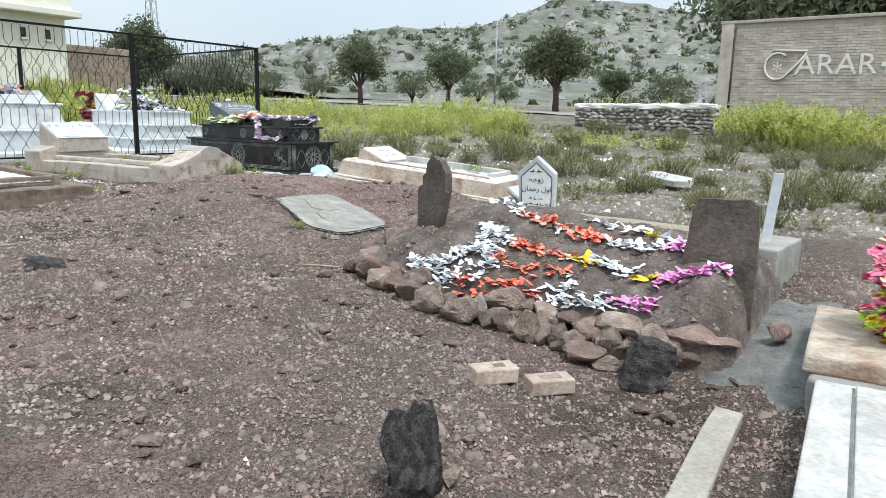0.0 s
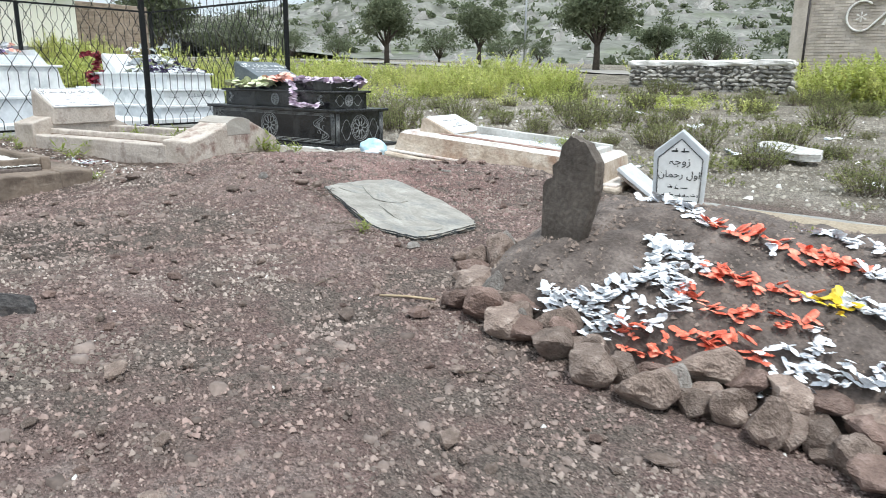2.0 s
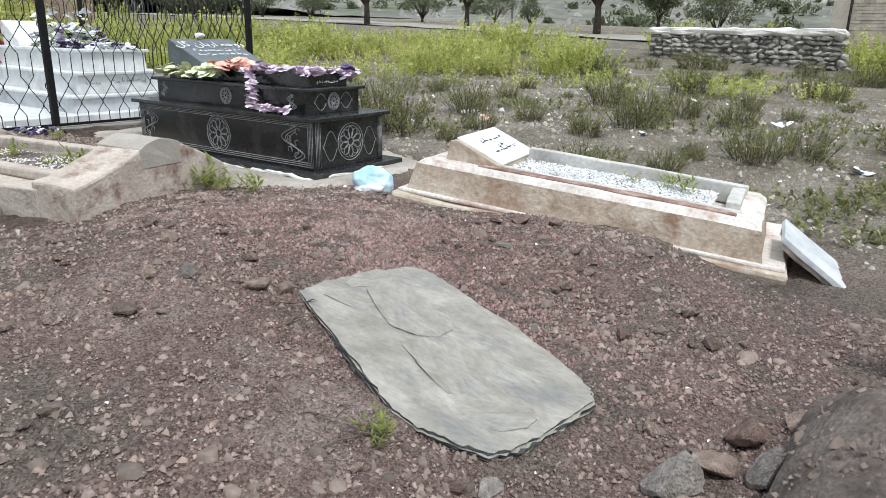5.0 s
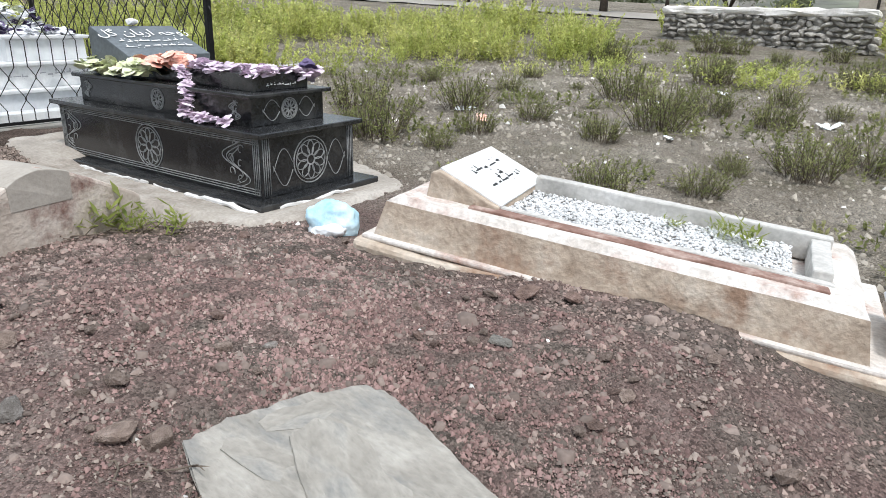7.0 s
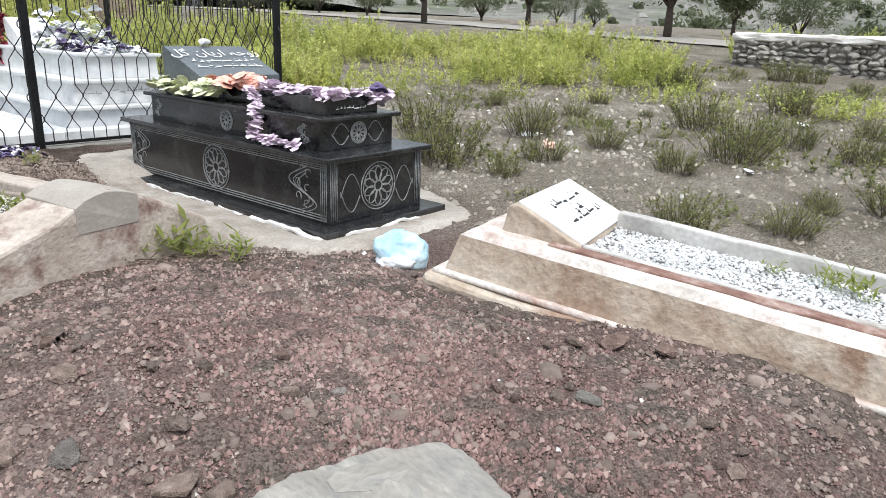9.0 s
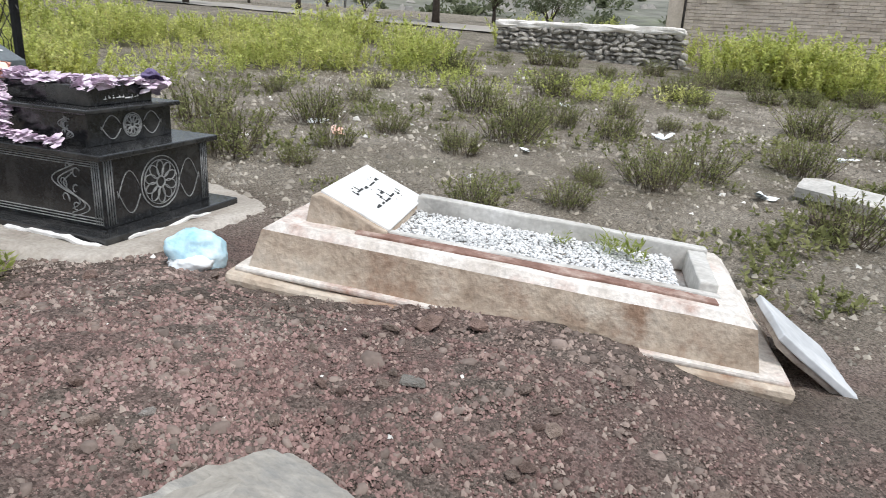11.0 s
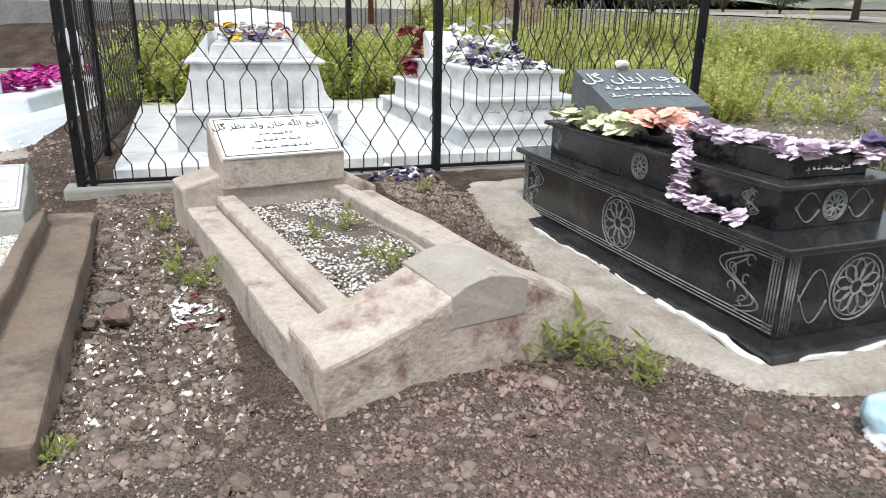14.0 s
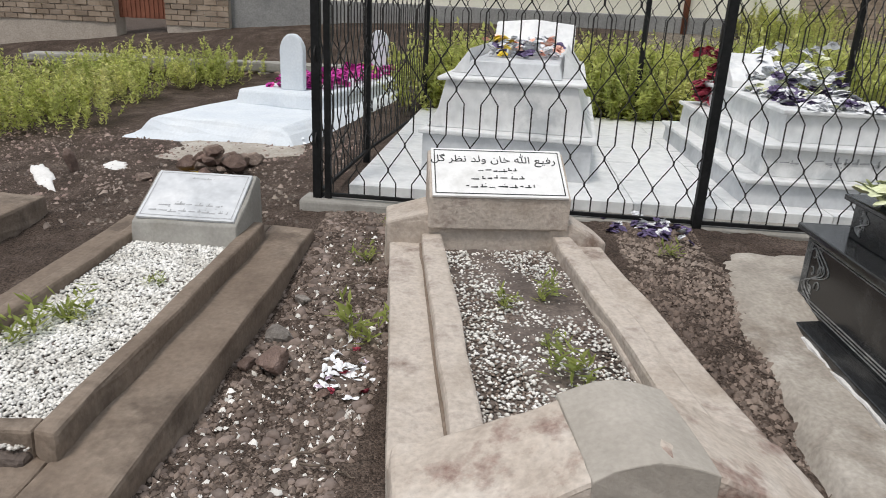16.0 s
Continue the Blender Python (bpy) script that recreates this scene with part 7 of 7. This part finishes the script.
def distance():
    at = lambda dx, dy, d: (dx * d, dy * d)
    for (dx, dy), d, h, c, s in (((-0.675, 0.738), 38, 3.5, 1.35, 1), ((-0.579, 0.815), 40, 3.2, 1.4, 2), ((-0.45, 0.892), 34, 3.9, 1.7, 3), ((-0.378, 0.926), 40, 2.4, 0.9, 4)):
        tree(*at(dx, dy, d), h, c, s)
    tree(*at(-0.853, 0.518, 36), 3.9, 1.5, 6, label="dense dark tree beyond the fence", low=0.15, cl=200)
    tree(*at(-0.805, 0.59, 42), 2.6, 2.6, 7, label="low dense dark thicket tree", low=0.1, cl=160)
    tree(-4.6, 29.5, 7.2, 4.4, 8, label="large spreading tree behind the brick wall", low=0.3, cl=260)
    tree(0.8, 31, 7.5, 4.6, 9, label="large spreading tree behind the brick wall", low=0.3, cl=260)
    for k, (dx, dy, d, h, c) in enumerate(((-0.72, 0.69, 46, 1.9, 1.2), (-0.62, 0.785, 48, 2.2, 1.5), (-0.51, 0.86, 46, 1.6, 0.9), (-0.315, 0.95, 40, 2.2, 1.5), (-0.76, 0.65, 50, 2.2, 1.6), (-0.545, 0.84, 52, 2.0, 1.6))):
        tree(*at(dx, dy, d), h, c, 40 + k, label="low grey-green bush tree before the hill", low=0.12, cl=70)
    # hill
    xs, ys = np.linspace(-330, 130, 170), np.linspace(62, 330, 110)
    X, Y = np.meshgrid(xs, ys, indexing="ij")
    az = np.arctan2(-X, Y)
    prof = np.interp(az, [-0.35, 0.0, 0.255, 0.35, 0.47, 0.57, 0.74, 0.83, 0.9, 1.02, 1.2], [0.10, 0.125, 0.132, 0.148, 0.158, 0.131, 0.112, 0.083, 0.076, 0.06, 0.03])
    D = np.hypot(X, Y)
    ridge = 215 + 30 * np.sin(az * 5)
    rise = np.clip((D - 66) / (ridge - 66), 0, 1)
    rise = rise ** 1.25
    Z = 2.0 + prof * ridge * rise
    nz = np.zeros_like(Z)
    for i in range(X.shape[0]):
        for j in range(X.shape[1]):
            p = Vector((X[i, j] / 26, Y[i, j] / 26, 0))
            nz[i, j] = noise.fractal(p, 0.9, 2.1, 5)
    Z = Z + nz * 3.2 * np.clip(rise * 2.5, 0, 1) * np.clip((1.25 - D / ridge) * 4, 0.15, 1)
    Z = np.where(D > ridge, Z - (D - ridge) * 0.12, Z)
    Z = np.where(D < 70, np.minimum(Z, 1.5), Z)
    nx_, ny_ = X.shape
    ii = np.arange(nx_ * ny_).reshape(nx_, ny_)
    q = np.stack([ii[:-1, :-1], ii[1:, :-1], ii[1:, 1:], ii[:-1, 1:]], -1).reshape(-1, 4)
    me = tri_mesh("hill", np.stack([X, Y, Z], -1).reshape(-1, 3), q, HILL, 4)
    me.polygons.foreach_set("use_smooth", np.ones(len(q), bool))
    tagged(new("hill", me), "bare rocky grey-green hill behind the burial ground", "hill", kind="structure")
    g = np.random.default_rng(12)

    def on_hill(n, lo, hi):
        i, j = g.integers(5, nx_ - 5, n), g.integers(2, ny_ - 5, n)
        ok = (rise[i, j] > lo) & (rise[i, j] < hi)
        i, j = i[ok], j[ok]
        return X[i, j] + g.uniform(-1.3, 1.3, len(i)), Y[i, j] + g.uniform(-1.2, 1.2, len(i)), Z[i, j]
    # outcrops
    px, py, pz = on_hill(9000, 0.02, 1.0)
    n = len(px)
    base = np.array([(1, 0, 0), (-0.5, 0.87, 0), (-0.5, -0.87, 0), (0.2, 0.1, 1), (-0.5, 0.3, 0.8)], float)
    tris = np.array([(0, 1, 3), (1, 4, 3), (1, 2, 4), (2, 3, 4), (2, 0, 3)])
    s = 0.35 + g.exponential(0.45, n)
    v = base[None] * s[:, None, None] * g.uniform(0.5, 1.3, (n, 5, 3)) + np.stack([px, py, pz - 0.3 * s], -1)[:, None, :]
    thing("hill_outcrop", "pale boulders and outcrops strewn over the hillside", "rocks", Matrix(), kind="stuff", me=tri_mesh("hill_outcrop", v.reshape(-1, 3), (tris[None] + 5 * np.arange(n)[:, None, None]).reshape(-1, 3), HILLROCK))
    # scrub
    px, py, pz = on_hill(3600, 0.0, 1.0)
    m = len(px)
    k = 70
    sz = g.uniform(0.35, 1.25, m)
    c = np.repeat(np.stack([px, py, pz + 0.35 * sz], -1), k, 0) + g.normal(0, 1, (m * k, 3)) * np.repeat(sz, k)[:, None] * np.array([0.6, 0.6, 0.42])
    d1, d2 = g.normal(0, 0.2, (m * k, 3)), g.normal(0, 0.13, (m * k, 3))
    v = np.stack([c - d1, c - d2, c + d1, c + d2], 1)
    thing("hill_scrub", "dark green thorn scrub dotted over the hill", "scrub", Matrix(), kind="stuff", me=tri_mesh("hill_scrub", v.reshape(-1, 3), np.arange(m * k * 4).reshape(-1, 4), TREELEAF, 4))
    # dirt road
    vs, fs = [], []
    for i in range(61):
        x = -60 + 1.2 * i
        y = 29.5 - 0.02 * x + 0.6 * math.sin(x * 0.1)
        for w in (-2.2, 0, 2.2):
            vs.append((x, y + w, ground_z(x, y + w) + 0.05))
    for i in range(60):
        for w in range(2):
            fs.append((i * 3 + w, (i + 1) * 3 + w, (i + 1) * 3 + w + 1, i * 3 + w + 1))
    tagged(new("road", mesh_from("road", vs, fs, ROADM)), "flat grey dirt road before the hill", "road", kind="structure")
    # poles
    x, y = at(-0.525, 0.851, 55)
    p = thing("utility_pole", "thin grey utility pole", "pole", on(x, y))
    part("pole", tube([(0, 0, 0), (0, 0, 6.2)], 0.09, GALV, r_end=0.06), p)
    part("cross_arm", box(-0.6, 0.6, -0.04, 0.04, 5.8, 5.88, GALV, bevel=0.01), p)
    x, y = at(-0.846, 0.532, 60)
    p = thing("lattice_pylon", "slender grey lattice steel pylon", "pylon", on(x, y, 0, 20))
    hh, w0, w1 = 12.0, 0.42, 0.16
    for sx in (-1, 1):
        for sy in (-1, 1):
            part("leg", tube([(sx * w0, sy * w0, 0), (sx * w1, sy * w1, hh)], 0.035, GALV, sides=4), p)
    for k in range(16):
        za, zb = hh * k / 16, hh * (k + 1) / 16
        wa, wb = w0 + (w1 - w0) * k / 16, w0 + (w1 - w0) * (k + 1) / 16
        for f in range(4):
            rot = Matrix.Rotation(f * math.pi / 2, 4, "Z")
            part("brace", tube([(-wa, wa, za), (wb, wb, zb)] if k % 2 else [(wa, wa, za), (-wb, wb, zb)], 0.022, GALV, sides=3), p, "", rot)


# ---- walls and house ----
def brick_courses(w, h, bl=0.23, bh=0.075, gap=0.012, seed=0, depth=0.012, material=None, name="brick_courses"):
    """Courses of bricks proud of the wall, one mesh in the xz plane, facing -y."""
    r = random.Random(seed)
    verts, faces = [], []
    row, z = 0, 0.0
    while z + bh <= h:
        x = -bl / 2 if row % 2 else 0.0
        while x < w:
            a, b = max(0, x), min(w, x + bl - gap)
            if b - a > 0.03:
                d = depth * r.uniform(0.4, 1.3)
                k = len(verts)
                zt = z + bh - gap
                verts += [(a, -d, z), (b, -d, z), (b, -d, zt), (a, -d, zt), (a - 0.004, 0.004, z - 0.004), (b + 0.004, 0.004, z - 0.004), (b + 0.004, 0.004, zt + 0.004), (a - 0.004, 0.004, zt + 0.004)]
                faces += [(k, k + 1, k + 2, k + 3), (k + 4, k + 5, k + 1, k), (k + 5, k + 6, k + 2, k + 1), (k + 6, k + 7, k + 3, k + 2), (k + 7, k + 4, k, k + 3)]
            x += bl
        z += bh
        row += 1
    return mesh_from(name, verts, faces, material or MUDBRICK)


def painted_wall():
    y, x0, w, top = 22.0, -5.72, 9.5, 4.42
    zb = ground_z(-2, y) - 0.3
    t = tagged(new("wall_painted"), "long tan brick boundary wall with white painted lettering", "wall", kind="structure")
    t.matrix_basis = pose(x0, y, zb, 0, 0, 0)
    h = top - zb
    part("core", box(0, w, 0.015, 0.3, 0, h, MORTAR, bevel=0.01), t)
    tagged(part("brick_courses", brick_courses(w - 0.34, h - 0.12, seed=3), t, m=pose(0.34, 0.015, 0)), kind="stuff")
    part("end_pillar", box(-0.05, 0.3, -0.05, 0.35, 0, h + 0.02, MUDBRICK, bevel=0.01), t)
    part("drain_pipe", tube([(0.33, -0.03, 0.2), (0.33, -0.03, h - 0.1)], 0.03, DARKROCK), t, "dark vertical pipe in the corner")
    part("coping", box(-0.1, w, -0.06, 0.36, h, h + 0.09, MORTAR, bevel=0.015), t)
    paint = WALLPAINT
    lz = 3.2 - zb
    cx = 1.55
    arc = [(cx + 0.33 * math.cos(a), -0.02, lz + 0.36 * math.sin(a)) for a in np.linspace(0.9, 5.3, 22)]
    part("painted_sign", tube(arc + [(cx + 0.55, -0.02, lz + 0.1), (cx + 0.72, -0.02, lz + 0.36)], 0.035, paint, sides=4), t, "white painted crescent")
    part("painted_sign", tube([(cx - 0.15, -0.02, lz + 0.44), (cx + 0.75, -0.02, lz + 0.4)], 0.035, paint, sides=4), t, "white painted bar")
    part("painted_sign", text_mesh("*", 0.6, paint), t, "white painted star", pose(cx, -0.022, lz - 0.14, 90))
    part("painted_sign", text_mesh("ARAR", 0.78, paint), t, "white painted letters", pose(cx + 1.45, -0.022, lz, 90))
    part("painted_sign", box(-0.07, 0.07, -0.03, -0.012, -0.06, 0.06, paint, bevel=0), t, "white painted dot", pose(cx + 2.6, 0, lz))
    arch = [(-0.32, -0.02, -0.4), (-0.28, -0.02, 0.4), (0.0, -0.02, 0.5), (0.3, -0.02, 0.4), (0.34, -0.02, -0.4), (0.16, -0.02, -0.4), (0.08, -0.02, 0.25), (-0.08, -0.02, 0.25), (-0.14, -0.02, -0.4), (-0.32, -0.02, -0.4)]
    part("painted_sign", tube(arch, 0.035, paint, sides=4), t, "white painted arch outline", pose(cx + 3.35, 0, lz))
    part("painted_sign", text_mesh("D", 1.0, paint), t, "white painted letter", pose(cx + 4.25, -0.022, lz, 90))


def low_wall():
    """Dry stone wall with a whitewashed mud cap."""
    x0, x1, y = -9.3, -5.2, 19.8
    zb = ground_z(-7, y) - 0.1
    t = thing("low_stone_wall", "low rubble stone wall with a whitewashed cap", "wall", pose(x0, y, zb))
    r = random.Random(17)
    part("core", box(0, x1 - x0, 0.07, 0.5, 0, 0.74, WALLROCK, bevel=0.02), t)
    kinds = [rock_mesh(600 + i, WALLROCK, 0.8, "rubble", 2) for i in range(9)]
    z = 0.02
    while z < 0.7:
        x = 0.0
        while x < x1 - x0:
            s = r.uniform(0.12, 0.3)
            part("rubble", r.choice(kinds), t, m=Matrix.LocRotScale(Vector((x + s / 2, 0.05 + r.uniform(-0.02, 0.02), z)), Euler((r.uniform(-0.2, 0.2), r.uniform(-0.4, 0.4), r.choice((0, 3.1)))), Vector((s * 1.35, r.uniform(0.18, 0.26), r.uniform(0.16, 0.24)))))
            x += s * 0.85
        z += 0.1
    bm_me = box(-0.06, x1 - x0 + 0.05, -0.03, 0.56, 0.72, 0.86, WALLPAINT, bevel=0.045, cuts=14, wear=0.05)
    part("cap", bm_me, t, "rounded whitewashed cap")


def house():
    zb = 1.8
    t = thing("village_house", "cream plastered single-storey house with grey plinth and flat roof", "house", pose(-20.2, 4.65, zb, 0, 0, 1.5))
    part("wall", box(-6, 0, -5.75, 5.5, 0, 2.25, CREAM, bevel=0.01), t, "cream plaster wall")
    part("plinth", box(-6.05, 0.06, -5.8, 5.55, -0.4, 0.36, GREYPLASTER, bevel=0.02), t, "grey cement plinth")
    part("roof", box(-6.4, 0.4, -6.1, 5.8, 2.25, 2.42, CREAM, bevel=0.02), t, "flat overhanging roof slab")
    part("parapet", box(-6.2, 0.2, -5.9, 5.65, 2.42, 2.95, CREAM, bevel=0.02), t)
    for y in (5.0, 4.36, 1.85, -0.95, -3.55):
        w = part("window", box(0.0, 0.05, y - 0.06, y + 0.06, 1.62, 1.88, DARKROCK, bevel=0.003), t, "narrow dark ventilation slot")
        part("sill", box(0.0, 0.09, y - 0.1, y + 0.1, 1.57, 1.62, CREAM, bevel=0.005), w)
    part("drain_pipe", tube([(0.1, 3.35, 0.0), (0.1, 3.35, 2.25)], 0.06, RUST), t, "red-brown drain pipe")
    # brick compound wall beyond the house
    b = tagged(new("wall_compound"), "tan mud brick compound wall beside the house", "wall", kind="structure")
    b.matrix_basis = pose(-22.0, 10.6, 1.4, 0, 0, 90)
    part("core", box(0, 2.5, 0.012, 0.35, -0.4, 2.1, MORTAR, bevel=0.01), b)
    tagged(part("brick_courses", brick_courses(2.5, 2.1, seed=5, material=GATEBRICK), b, m=pose(0, 0.012, 0)), kind="stuff")
    # brick wall with a steel gate on the other side
    c = tagged(new("wall_gateway"), "rough tan brick wall with a rust-red steel gate", "wall", kind="structure")
    c.matrix_basis = pose(-19.5, -10.5, 1.55, 0, 0, 92)
    for a0, a1, sd in ((0.0, 7.15, 2), (8.2, 9.5, 1)):
        part("core", box(a0, a1, 0.02, 0.45, -0.6, 2.3, MORTAR, bevel=0.02), c)
        tagged(part("brick_courses", brick_courses(a1 - a0, 2.2, 0.27, 0.105, 0.02, sd, 0.03, GATEBRICK), c, m=pose(a0, 0.02, 0)), kind="stuff")
    d = tagged(new("door_1"), "rust-red ribbed steel gate, shut", "gate", kind="structure")
    d.matrix_basis = c.matrix_basis @ pose(7.15, 0.2, 0.1)
    part("leaf", box(0, 1.05, 0, 0.04, 0, 2.0, RUST, bevel=0.005), d)
    for k in range(11):
        part("rib", box(0.05 + 0.095 * k, 0.075 + 0.095 * k, -0.02, 0.0, 0.03, 1.97, RUST, bevel=0.004), d)
    # ledge of rough stone between track and weeds
    e = thing("stone_ledge", "low rubble retaining ledge with a cement top", "wall", pose(-17.2, 0.6, ground_z(-17.2, 0.6) - 0.12, 0, 0, 96))
    r = random.Random(19)
    kinds = [rock_mesh(640 + i, (ROCKG, ROCK)[i % 2], 0.8, "rubble", 1) for i in range(6)]
    part("ledge_top", box(-4, 3, 0.05, 0.6, 0.2, 0.34, CEMENT, bevel=0.03, cuts=8, wear=0.03), e)
    for z in (0.0, 0.12):
        x = -4.0
        while x < 3:
            s = r.uniform(0.18, 0.4)
            part("rubble", r.choice(kinds), e, m=Matrix.LocRotScale(Vector((x + s / 2, 0.08, z)), Euler((0, 0, 0)), Vector((s, 0.2, 0.16))))
            x += s * 0.85


black_tomb()
cement_base()
garlands_on_black()
pink_grave()
pebble_bed("white_pebble_bed", "bluish white pebbles filling the cream grave", -4.8, 6.64, 0.66, 0.22, 0.96, 10, 4600, PEBBLE, 0.014, 8, 4.3)
central_grave()
left_grave()
tier_tomb()
book_tomb()
fence_floor()
fence()
white_grave()
slab_grave()
slates()
flower_grave()
right_corner()
loose_things()
litter()
painted_wall()
low_wall()
house()
distance()
plants()
scatter_stones()
